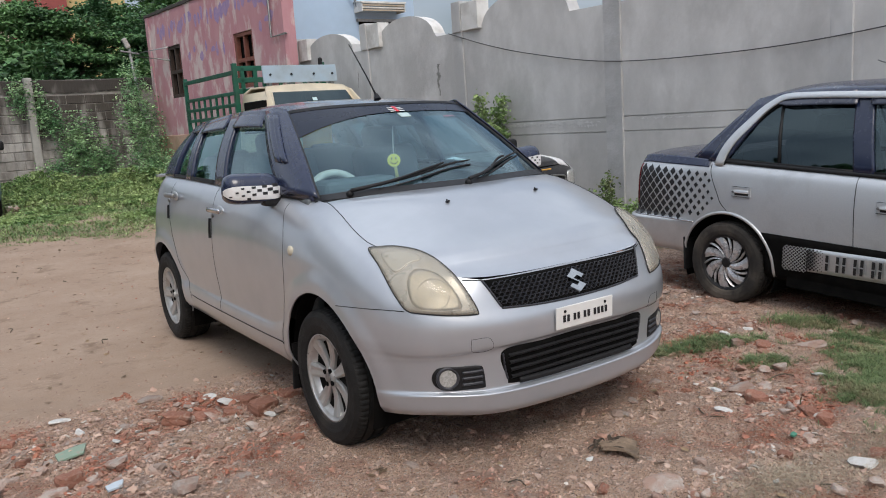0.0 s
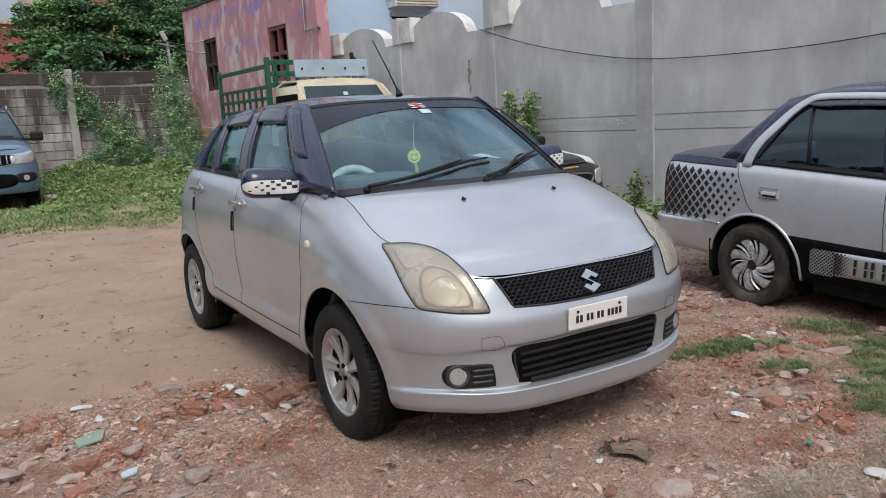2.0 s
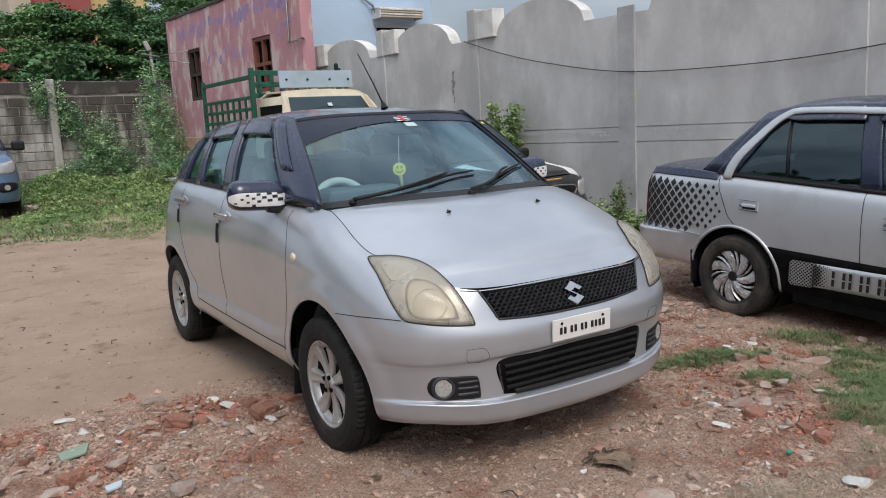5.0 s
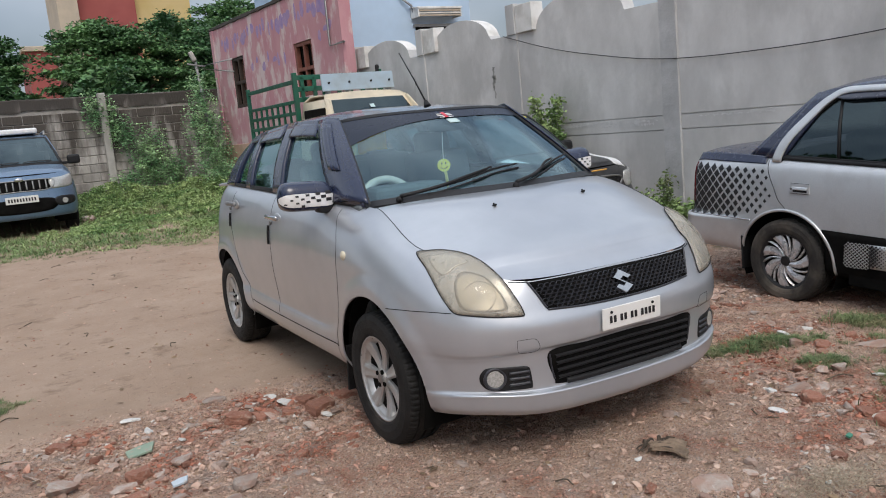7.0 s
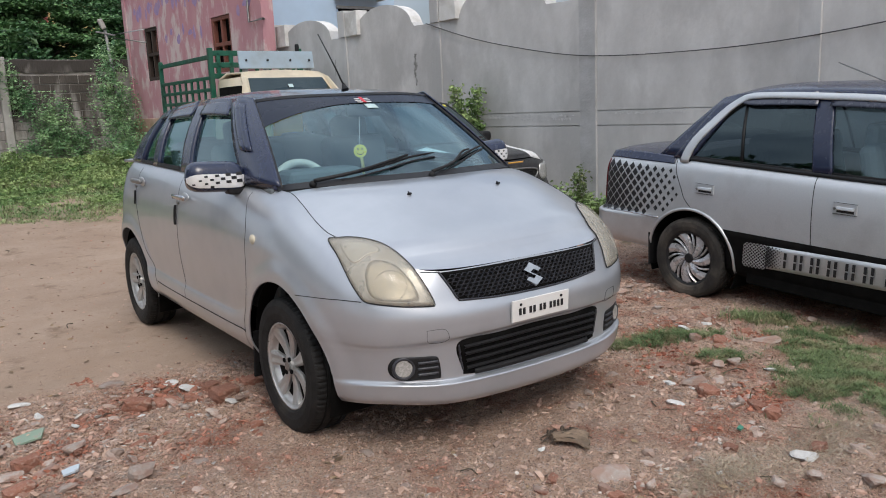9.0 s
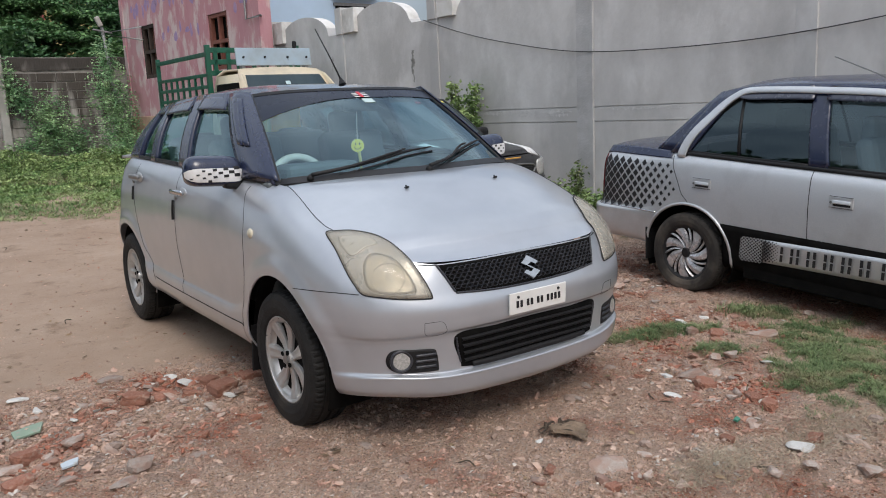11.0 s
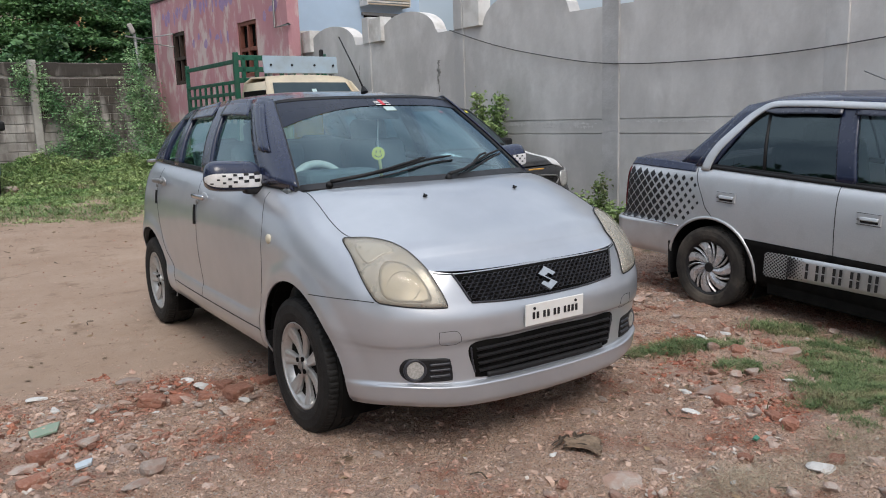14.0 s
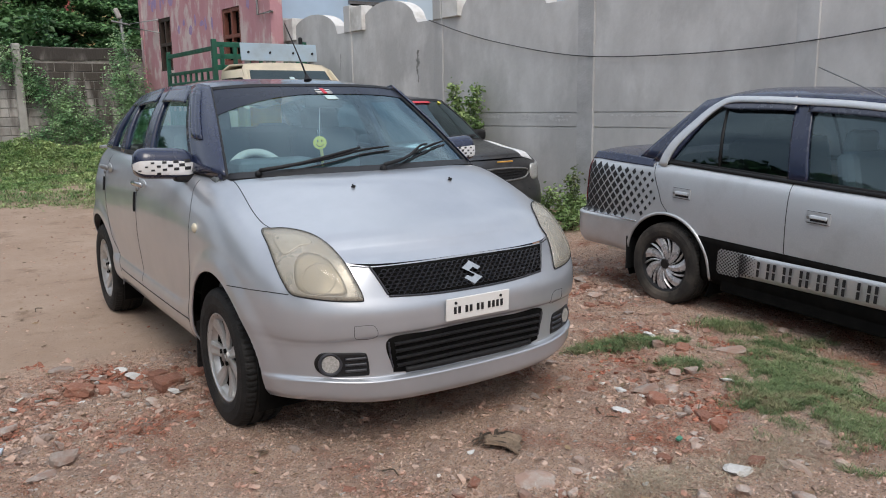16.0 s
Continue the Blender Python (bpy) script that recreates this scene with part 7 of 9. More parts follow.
# silver door frames in one sweep from the rear door's foot over the windows, black visors under them
OUTER = smooth_line([(2.625, 0.925), (2.60, 1.02), (2.545, 1.12), (2.45, 1.235), (2.36, 1.325), (2.27, 1.380), (2.17, 1.403), (1.9, 1.413), (1.69, 1.414), (1.35, 1.410), (1.05, 1.385), (0.80, 1.30)], 80)
INNER = smooth_line([(2.530, 0.925), (2.510, 1.0), (2.465, 1.085), (2.38, 1.19), (2.30, 1.285), (2.23, 1.340), (2.15, 1.368), (1.9, 1.378), (1.69, 1.378), (1.35, 1.375), (1.10, 1.352), (0.87, 1.265)], 80)
for s in (-1, 1):
    R = []
    for o, i in zip(OUTER, INNER):
        row = []
        thin = 0.32 * min(max((o[0] - 2.15) / 0.15, 0), 1)
        for u in np.linspace(thin, 1, 7):
            y, z = o * (1 - u) + i * u
            row.append((s * (saloon_x(y, z) + 0.024 + 0.007 * math.sin(math.pi * u)), y, z))
        R.append(row)
    sheet("door_frame", R if s < 0 else R[::-1], M_SILVER_OLD, saloon, 0.012, "silver door frame round the windows")
    for a, b in (((0.66, 1.04), (1.525, 1.64)), ((1.63, 1.715), (2.40, 2.235))):
        R = np.array([[sal.side(a[0] + (b[0] - a[0]) * u, a[1] + (b[1] - a[1]) * u, w) + (0.014 + 0.022 * (0.94 - w) / 0.11, 0, 0) for w in np.linspace(0.83 + 0.05 * max(0, u - 0.8) * 5 * (b[0] > 2), 0.945, 5)] for u in np.linspace(0, 1, 14)])
        sheet("rain_visor", (R if s > 0 else R[::-1]) * (s, 1, 1), M_VISOR, saloon, 0.004, "smoked plastic rain visor")
    q = [sal.side(2.125, 2.215, w, 0.02) * (s, 1, 1) + (s * 0.004, 0, 0) for w in (0.03, 0.45, 0.86)]
    part("quarter_bar", mesh_from("quarter_bar", *tube(q, 0.011, 6)), M_TRIM, saloon)
    # rubber seal round the rear door's glass, and the belt strip
    q = [(s * (saloon_x(y, z) + 0.010), y, z) for y, z in INNER[:44]]
    part("window_seal", mesh_from("window_seal", *tube(q, 0.010, 6)), M_TRIM, saloon)
    q = [(s * (sal.sh.edge_at(y)[0] + 0.006), y, sal.sh.edge_at(y)[2] + 0.002) for y in np.linspace(0.5, 2.53, 40)]
    part("belt_strip", mesh_from("belt_strip", *tube(q, 0.014, 8)), M_TRIM, saloon, "black belt moulding")
    # black wrap over the shoulder of the rear wing
    G = sal.sh.G
    cols = [c for c in range(sal.sh.cols) if 2.63 < G[c, 20, 1] and G[c, 20, 0] > 0.3]
    R = []
    for c in cols:
        col = G[c]
        zt = 0.905 if col[20, 1] < 3.2 else 0.905 - 0.02 * (col[20, 1] - 3.2) / 0.2
        zs = np.linspace(zt, col[-1, 2], 7)
        R.append([(s * (np.interp(z, col[-14:, 2], col[-14:, 0]) + 0.003), np.interp(z, col[-14:, 2], col[-14:, 1]), z + 0.003) for z in zs])
    sheet("wing_wrap", R if s > 0 else R[::-1], M_ROOFBLACK, saloon, 0.003, "black wrap along the boot's shoulder")
for o in [o for o in saloon.children if o.name.startswith("side_window")][:2]:
    o.data.materials.clear()
    o.data.materials.append(M_GLASS_SMOKE)
SD = (1, 0, 0)
for pts, r in (([(-0.75, 1.60, 0.94), (-0.79, 1.59, 0.7), (-0.785, 1.575, 0.45), (-0.76, 1.57, 0.30)], 0.0025), ([(-0.74, 2.625, 0.93), (-0.78, 2.605, 0.85), (-0.79, 2.550, 0.745), (-0.79, 2.515, 0.675), (-0.79, 2.46, 0.622)], 0.0025),
               ([(-0.74, 0.50, 0.90), (-0.79, 0.45, 0.7), (-0.78, 0.42, 0.40), (-0.76, 0.42, 0.30)], 0.0025)):
    for vf in (strip(sal.tree, pts, SD, r, 40),):
        part("shut_line", mesh_from("shut_line", *vf), M_GAP, saloon)
        part("shut_line", mesh_from("shut_line", *flip(vf)), M_GAP, saloon)
part("shut_line", mesh_from("shut_line", *strip(sal.tree, [(-0.79, 2.73, 0.512), (-0.79, 3.0, 0.510), (-0.78, 3.28, 0.504)], SD, 0.005, 24, 0.002)), M_CHROME, saloon)
for y, z in ((2.352, 0.764), (1.390, 0.762)):
    h = part("door_handle", bm_box(0.010, 0.142, 0.066, at(-0.7905, y, z), 0.004), M_SILVER_OLD, saloon, "silver flap door handle")
    part("handle_pocket", bm_box(0.006, 0.104, 0.030, at(-0.7945, y - 0.004, z - 0.009), 0.002), M_TRIM, h)
    part("handle_flap", bm_box(0.014, 0.104, 0.021, at(-0.8000, y - 0.004, z + 0.001) @ pose(0, 0, 0, 0, 14, 0), 0.005, 3), M_SILVER_OLD, h)
    part("key_lock", bm_cyl(0.008, 0.008, 0.008, at(-0.797, y + 0.060, z - 0.004) @ pose(0, 0, 0, 0, 90, 0), 14), M_STEEL, h)
    for zz in (z + 0.0335, z - 0.0335):
        part("shut_line", bm_box(0.003, 0.142, 0.0022, at(-0.7955, y, zz)), M_GAP, h)
# black lower panel with silver patch and dark blocks where the lettering is


def saloon_strip(name, y0, y1, z0, z1, material, lift, parent, label="", n=26, slope=0.0, hug=False):
    R = []
    for u in np.linspace(0, 1, n):
        y = y0 + (y1 - y0) * u
        if hug:
            R.append([cast(sal.tree, (-0.79, min(y, 2.455 - math.sqrt(max(0.372 ** 2 - (z - 0.252) ** 2, 0))) if u == 0 else y, z), SD)[0] + Vector((-lift, 0, 0)) for z in np.linspace(z0, z1, 9)])
            continue
        R.append([cast(sal.tree, (-0.79, y, z + slope * (y - y0)), SD)[0] + Vector((-lift, 0, 0)) for z in np.linspace(z0, z1, 6)])
    return sheet(name, R, material, parent, 0.003, label)


lower = saloon_strip("lower_panel", 2.20, 0.40, 0.205, 0.512, M_DARK, 0.003, saloon, "black lower door panel with silver patch", n=60, hug=True)
silver = saloon_strip("silver_patch", 1.86, 0.42, 0.306, 0.458, M_SILVER_OLD, 0.007, lower, "silver panel with dark letter blocks", slope=-0.027)
patch_z = lambda yy: 0.382 - 0.027 * (yy - 1.86)
for col in range(12):
    for row in range(7 if col % 2 else 6):
        yy = 2.008 - col * 0.0125
        z = patch_z(yy) - 0.068 + row * 0.0225 + (0 if col % 2 else 0.011)
        part("lattice_ring", mesh_from("lattice_ring", *tube([(-0.7935 - 0.006, yy + 0.013 * math.cos(a), z + 0.0125 * math.sin(a)) for a in np.linspace(0, 2 * math.pi, 4, endpoint=False)], 0.0030, 4, True)), M_SILVER_OLD, lower)
for col in range(9):
    for row in range(6):
        k = 0.0075 * (1 - col / 11)
        yy = 1.855 - col * 0.0125
        part("dot", bm_box(0.003, 2 * k, 2 * k, at(-0.7985, yy, patch_z(yy) - 0.056 + row * 0.0225 + (0.011 if col % 2 else 0)) @ pose(0, 0, 0, 45), 0), M_INK, lower)
# plain stencil bars where the lettering is
yy = 1.735
for i, w in enumerate((0.085, 0.085, 0.085, 0.085, 0.085, 0.02, 0, 0.075, 0.085, 0.08, 0.08, 0.08)):
    if w:
        zc = patch_z(yy - w / 2)
        bars = [(0.0, 0.026, 0.017, 0.044), (0.0, -0.026, 0.017, 0.044)] if w < 0.05 else [(q * 0.5, k * 0.026, 0.017, 0.044) for q in (-1, 1) for k in (-1, 1)]
        for a, dz, wy, hz in bars:
            part("letter_block", bm_box(0.003, wy, hz, at(-0.7997, yy - w / 2 + a * (w - 0.018), zc + dz)), M_INK, silver)
    yy -= (w or 0.02) + 0.022
# lattice of black diamonds on the rear wing, shrinking forwards
for col in range(22):
    for row in range(6):
        y = 3.30 - col * 0.0358
        z = 0.536 + row * 0.0800 + (0.0400 if col % 2 else 0)
        u = (y - 2.54) / 0.74
        dy, dz = y - 2.455, z - 0.252
        if z > 0.888 or y < 2.555 + 0.13 * max(0, (z - 0.72) / 0.2) or math.hypot(dy, dz) < 0.392 or (z < 0.54 and y < 2.80):
            continue
        k = min(max(0.30 + 0.70 * (u * 1.15) ** 0.8, 0.25), 1.0)
        P = []
        for sy, sz in ((0, 0), (-0.0305 * k, 0), (0, -0.0345 * k), (0.0305 * k, 0), (0, 0.0345 * k)):
            h, nn = cast(sal.tree, (-0.79, y + sy, z + sz), SD)
            P.append(h + nn * 0.003)
        P += [p + Vector((0.004, 0, 0)) for p in P[1:]]
        part("diamond", mesh_from("diamond", P, [(0, 1, 2), (0, 2, 3), (0, 3, 4), (0, 4, 1), (1, 5, 6, 2), (2, 6, 7, 3), (3, 7, 8, 4), (4, 8, 5, 1)], smooth=False), M_INK, saloon)
tl = part("tail_lamp", mesh_from("tail_lamp", *inlay(sal.tree, outline([(-0.765, 3.33, 0.885), (-0.70, 3.42, 0.885), (-0.70, 3.42, 0.57), (-0.765, 3.33, 0.575)], 40, True), (0.6, -0.8, 0), 0.004, 0.004, 0.01, 4)), M_RED, saloon, "dark red tail lamp")
part("tail_lamp", mesh_from("tail_lamp", *flip(inlay(sal.tree, outline([(-0.765, 3.33, 0.885), (-0.70, 3.42, 0.885), (-0.70, 3.42, 0.57), (-0.765, 3.33, 0.575)], 40, True), (0.6, -0.8, 0), 0.004, 0.004, 0.01, 4))), M_RED, saloon, "dark red tail lamp")
for s in (-1, 1):
    part("mud_flap", bm_box(0.15, 0.012, 0.24, at(s * 0.715, 2.800, 0.27) @ pose(0, 0, 0, -4), 0.004), M_TRIM, saloon)
    for cy, cz, r in sal.sh.arches:
        pts = []
        for a in np.linspace(-5, 185, 40):
            yy2, zz2 = cy + r * math.cos(math.radians(a)), cz + r * math.sin(math.radians(a))
            pts.append((cast(sal.tree, (s * 0.79, yy2, zz2), (-s, 0, 0))[0].x + s * 0.002, yy2, zz2))
        part("arch_lip", mesh_from("arch_lip", *tube(pts, 0.011, 6)), M_SILVER_OLD, saloon)
part("aerial", mesh_from("aerial", *tube([(-0.56, 0.85, 1.30), (-0.56, 1.232, 1.441), (-0.56, 1.641, 1.596)], 0.004, 6)), M_STEEL, saloon, "thin steel aerial")

# black hatchback with a white bonnet stripe, behind the silver one
BLK = []
BLK.append((("front", 0.0), [(0.20, 0.03), (0.25, 0.01), (0.34, 0.0), (0.44, 0.0), (0.52, 0.01), (0.58, 0.03), (0.66, 0.05), (0.745, 0.06), (0.815, 0.12)]))
BLK.append((("front", 0.55), [(0.20, 0.03), (0.25, 0.01), (0.34, 0.0), (0.44, 0.0), (0.52, 0.01), (0.58, 0.03), (0.66, 0.05), (0.75, 0.06), (0.825, 0.13)]))
BLK.append((("side", -0.2), [(0.20, 0.05), (0.26, 0.02), (0.36, 0.0), (0.48, 0.0), (0.56, 0.0), (0.64, 0.01), (0.72, 0.03), (0.82, 0.05), (0.885, 0.11)]))
BLK.append((("side", 0.35), [(0.20, 0.06), (0.26, 0.03), (0.36, 0.01), (0.48, 0.0), (0.60, 0.0), (0.72, 0.0), (0.82, 0.02), (0.92, 0.05), (0.985, 0.11)]))
BLK.append((("side", 1.4), [(0.20, 0.06), (0.26, 0.03), (0.36, 0.01), (0.48, 0.0), (0.60, 0.0), (0.74, 0.0), (0.86, 0.02), (0.95, 0.04), (1.01, 0.08)]))
BLK.append((("side", 2.3), [(0.20, 0.06), (0.26, 0.03), (0.36, 0.01), (0.48, 0.0), (0.60, 0.0), (0.74, 0.0), (0.86, 0.02), (0.96, 0.05), (1.02, 0.10)]))
BLK.append((("rear", 0.0), [(0.22, 0.06), (0.26, 0.02), (0.36, 0.0), (0.48, 0.0), (0.60, 0.02), (0.74, 0.04), (0.86, 0.06), (0.96, 0.08), (1.02, 0.12)]))
dark_hatch = thing("black_hatchback", at(2.775, 3.31, float(ground_z(2.7, 3.3)) + 0.012) @ pose(0, 0, 0, 0, 0, 9), "black hatchback with white bonnet stripe beside the cement wall", "car")
blk = Car(dark_hatch, (0.755, -0.67, 0.44, 3.3, 2.85, 0.4, 3.0), BLK, ((0.0, 0.27, 0.33), (2.35, 0.27, 0.33)),
          [(0.52, 0.80, 1.405), (0.54, 1.2, 1.43), (0.54, 1.8, 1.42), (0.50, 2.5, 1.34)], (0.655, 0.28, 0.965, 0.2), (0.515, 0.80, 1.40, 0.08),
          0.52, 0.2, M_BLACKPAINT, M_BLACKPAINT, M_GLASS_TINT, [(0.30, 0.80), (0.50, 0.95), (1.20, 1.25), (1.32, 1.36), (2.0, 2.0), (2.5, 2.4)])
blk.cabin(0.45, 2.3, 0.98, 0.62)
blk.wheels(0.0, 2.35, 0.66, 0.272, 0.15, 0.165, "plain", "steel wheel", 0.33)
bt_tree = blk.sh.bvh((blk.bon,))


def top_strip(name, x0, x1, ys, material, tree, parent, lift=0.004, label=""):
    R = [[cast(tree, (x, y, 1.2), (0, 0, -1))[0] + Vector((0, 0, lift)) for x in np.linspace(x0(y), x1(y), 6)] for y in ys]
    return sheet(name, R, material, parent, 0.003, label)


ys = np.linspace(-0.52, 0.10, 16)
for s in (-1, 1):
    top_strip("bonnet_stripe", lambda y: s * (0.48 + 0.14 * (y + 0.5)) - 0.085, lambda y: s * (0.48 + 0.14 * (y + 0.5)) + 0.085, ys, M_WHITE, bt_tree, dark_hatch, 0.004, "white stripe")
    line = outline([(s * 0.47, -0.62, 0.745), (s * 0.60, -0.58, 0.762), (s * 0.70, -0.46, 0.785), (s * 0.735, -0.36, 0.79), (s * 0.742, -0.33, 0.71), (s * 0.70, -0.48, 0.63), (s * 0.60, -0.60, 0.61), (s * 0.48, -0.64, 0.615)], 56)
    hl = part("headlight", mesh_from("headlight", *inlay(bt_tree, line, (-s * 0.6, 0.8, -0.05), 0.008, 0.012, 0.02, 5)), M_LENS_CLEAR, dark_hatch, "clear rounded headlight")
g2 = outline([(-0.36, -0.65, 0.715), (0, -0.66, 0.735), (0.36, -0.65, 0.715), (0.33, -0.66, 0.635), (0, -0.67, 0.615), (-0.33, -0.66, 0.635)], 60)
gp = part("grille", mesh_from("grille", *inlay(bt_tree, g2, FRONT, 0.004, 0, 0.01, 4)), M_TRIM, dark_hatch)
for z in (0.645, 0.672, 0.70):
    part("slat", mesh_from("slat", *strip(bt_tree, [(x, -0.66, z) for x in np.linspace(-0.33, 0.33, 7)], FRONT, 0.005, 30, 0.006)), M_TRIM, gp)
part("grille_surround", mesh_from("grille_surround", *tube([cast(bt_tree, p, FRONT)[0] + cast(bt_tree, p, FRONT)[1] * 0.006 for p in g2], 0.010, 6, True)), M_STEEL, gp, "dull silver surround")
part("bonnet_lettering", bm_box(0.22, 0.010, 0.010, at(0.06, -0.60, 0.800) @ pose(0, 0, 0, 25, 0, 0)), M_ORANGE, dark_hatch, "orange lettering bar")
for u0, u1, m in ((-0.1, 0.42, M_REDINK), (0.72, 0.80, M_YELLOW)):
    blk.screen_sheet("screen_sticker", u0, u1, 0.88, 0.93, m, 0.012, "sticker band on the windscreen", 6)
blk.screen_sheet("wiper", 0.0, 0.75, 0.05, 0.09, M_TRIM, 0.02)
for s in (-1, 1):
    mm = part("door_mirror", bm_box(0.17, 0.10, 0.12, at(s * 0.80, 0.48, 1.02), 0.04, 3), M_TRIM, dark_hatch, "black door mirror")
    part("mirror_arm", bm_box(0.12, 0.05, 0.04, at(s * 0.70, 0.47, 0.98), 0.01), M_TRIM, mm)

# blue people carrier at the back of the yard
MUV = []
MUV.append((("front", 0.0), [(0.30, 0.05), (0.34, 0.02), (0.44, 0.0), (0.56, 0.0), (0.66, 0.02), (0.76, 0.04), (0.86, 0.06), (0.95, 0.09), (1.02, 0.16)]))
MUV.append((("front", 0.65), [(0.30, 0.05), (0.34, 0.02), (0.44, 0.0), (0.56, 0.0), (0.66, 0.02), (0.76, 0.04), (0.86, 0.07), (0.95, 0.11), (1.03, 0.20)]))
MUV.append((("side", -0.2), [(0.30, 0.05), (0.36, 0.02), (0.46, 0.0), (0.58, 0.0), (0.70, 0.0), (0.82, 0.01), (0.94, 0.03), (1.02, 0.06), (1.09, 0.14)]))
MUV.append((("side", 0.4), [(0.30, 0.06), (0.36, 0.02), (0.46, 0.01), (0.58, 0.0), (0.70, 0.0), (0.84, 0.0), (0.98, 0.02), (1.10, 0.05), (1.18, 0.13)]))
MUV.append((("side", 2.6), [(0.30, 0.06), (0.36, 0.02), (0.46, 0.01), (0.58, 0.0), (0.70, 0.0), (0.86, 0.0), (1.02, 0.02), (1.15, 0.04), (1.24, 0.08)]))
MUV.append((("rear", 0.0), [(0.30, 0.06), (0.36, 0.02), (0.46, 0.0), (0.58, 0.0), (0.70, 0.0), (0.86, 0.02), (1.02, 0.04), (1.15, 0.06), (1.24, 0.08)]))
van = thing("blue_people_carrier", at(-1.80, 12.58, float(ground_z(-1.9, 12.6)) - 0.02) @ pose(0, 0, 0, 0, 0, 0), "slate-blue people carrier parked on weeds by the block wall", "car")
muv = Car(van, (0.89, -0.78, 0.6, 2.8, 3.6, 0.3, 3.0), MUV, ((0.0, 0.33, 0.39), (2.72, 0.33, 0.39)),
          [(0.62, 0.98, 1.70), (0.65, 1.5, 1.745), (0.66, 2.4, 1.74), (0.64, 3.3, 1.69)], (0.77, 0.30, 1.19, 0.2), (0.61, 0.98, 1.69, 0.08),
          0.62, 0.2, M_MUVBLUE, M_MUVBLUE, M_GLASS_TINT, [(0.32, 0.98), (0.60, 1.10), (1.40, 1.45), (1.55, 1.58), (2.5, 2.5), (3.3, 3.2)], crown=0.05)
muv.cabin(0.5, 3.0, 1.22, 0.74)
muv.wheels(0.0, 2.72, 0.76, 0.345, 0.20, 0.20, "plain", "steel wheel", 0.39)
mv_tree = muv.sh.bvh((muv.bon,))
g3 = outline([(-0.50, -0.72, 0.93), (0, -0.74, 0.95), (0.50, -0.72, 0.93), (0.44, -0.74, 0.78), (0, -0.76, 0.77), (-0.44, -0.74, 0.78)], 60)
gp = part("grille", mesh_from("grille", *inlay(mv_tree, g3, FRONT, 0.004, 0, 0.01, 4)), M_DARK, van)
for i in range(9):
    x = -0.40 + 0.1 * i
    part("grille_bar", mesh_from("grille_bar", *strip(mv_tree, [(x, -0.73, 0.79), (x, -0.72, 0.93)], FRONT, 0.014, 8, 0.008)), M_STEEL, gp)
part("grille_surround", mesh_from("grille_surround", *tube([cast(mv_tree, p, FRONT)[0] + cast(mv_tree, p, FRONT)[1] * 0.006 for p in g3], 0.010, 6, True)), M_STEEL, gp, "dull metal surround")
part("badge", bm_ball(0.05, at(0, -0.735, 0.965) @ Matrix.Diagonal((1.4, 0.3, 0.7, 1))), M_CHROME, van, "chrome oval badge", True)
for s in (-1, 1):
    line = outline([(s * 0.50, -0.71, 0.94), (s * 0.70, -0.60, 0.97), (s * 0.84, -0.36, 1.0), (s * 0.86, -0.33, 0.92), (s * 0.80, -0.50, 0.80), (s * 0.62, -0.70, 0.78), (s * 0.50, -0.73, 0.79)], 50)
    part("headlight", mesh_from("headlight", *inlay(mv_tree, line, (-s * 0.5, 0.85, -0.1), 0.006, 0.012, 0.02, 5)), M_LENS_CLEAR, van, "clear headlight")
    line = outline([(s * 0.52, -0.74, 0.62), (s * 0.80, -0.60, 0.62), (s * 0.80, -0.60, 0.50), (s * 0.55, -0.74, 0.48)], 30)
    fg = part("fog_lamp", mesh_from("fog_lamp", *inlay(mv_tree, line, FRONT, 0.004, 0, 0.01, 4)), M_TRIM, van)
    part("fog_lens", bm_cyl(0.05, 0.045, 0.03, at(s * 0.66, -0.70, 0.55) @ pose(0, 0, 0, 90), 20), M_LENS_CLEAR, fg)
    mm = part("door_mirror", bm_box(0.22, 0.10, 0.17, at(s * 0.99, 0.48, 1.24), 0.04, 3), M_TRIM, van, "black door mirror")
    part("mirror_arm", bm_box(0.16, 0.05, 0.05, at(s * 0.86, 0.48, 1.19), 0.01), M_TRIM, mm)
    rk = part("roof_rail", mesh_from("roof_rail", *tube([(s * 0.60, 1.1, 1.74), (s * 0.61, 1.2, 1.81), (s * 0.62, 2.9, 1.81), (s * 0.60, 3.1, 1.74)], 0.02, 8)), M_STEEL, van)
part("lower_intake", mesh_from("lower_intake", *inlay(mv_tree, outline([(-0.45, -0.77, 0.62), (0.45, -0.77, 0.62), (0.42, -0.77, 0.42), (-0.42, -0.77, 0.42)], 40), FRONT, 0.004, 0, 0.01, 4)), M_DARK, van)
pl = part("number_plate", bm_box(0.50, 0.012, 0.12, at(0, -0.795, 0.635), 0.004), M_PLATE, van, "white number plate with dark bars")
for i in range(10):
    part("bar", bm_box(0.024, 0.004, 0.055, at(-0.2 + 0.044 * i, -0.803, 0.635)), M_INK, pl)
part("luggage", bm_box(1.1, 0.9, 0.10, at(-0.05, 1.55, 1.84), 0.03), M_WHITE, van, "white carrier board on the roof")
muv.screen_sheet("wiper", -0.55, 0.1, 0.06, 0.085, M_TRIM, 0.02)
muv.screen_sheet("wiper", 0.2, 0.8, 0.06, 0.085, M_TRIM, 0.02)


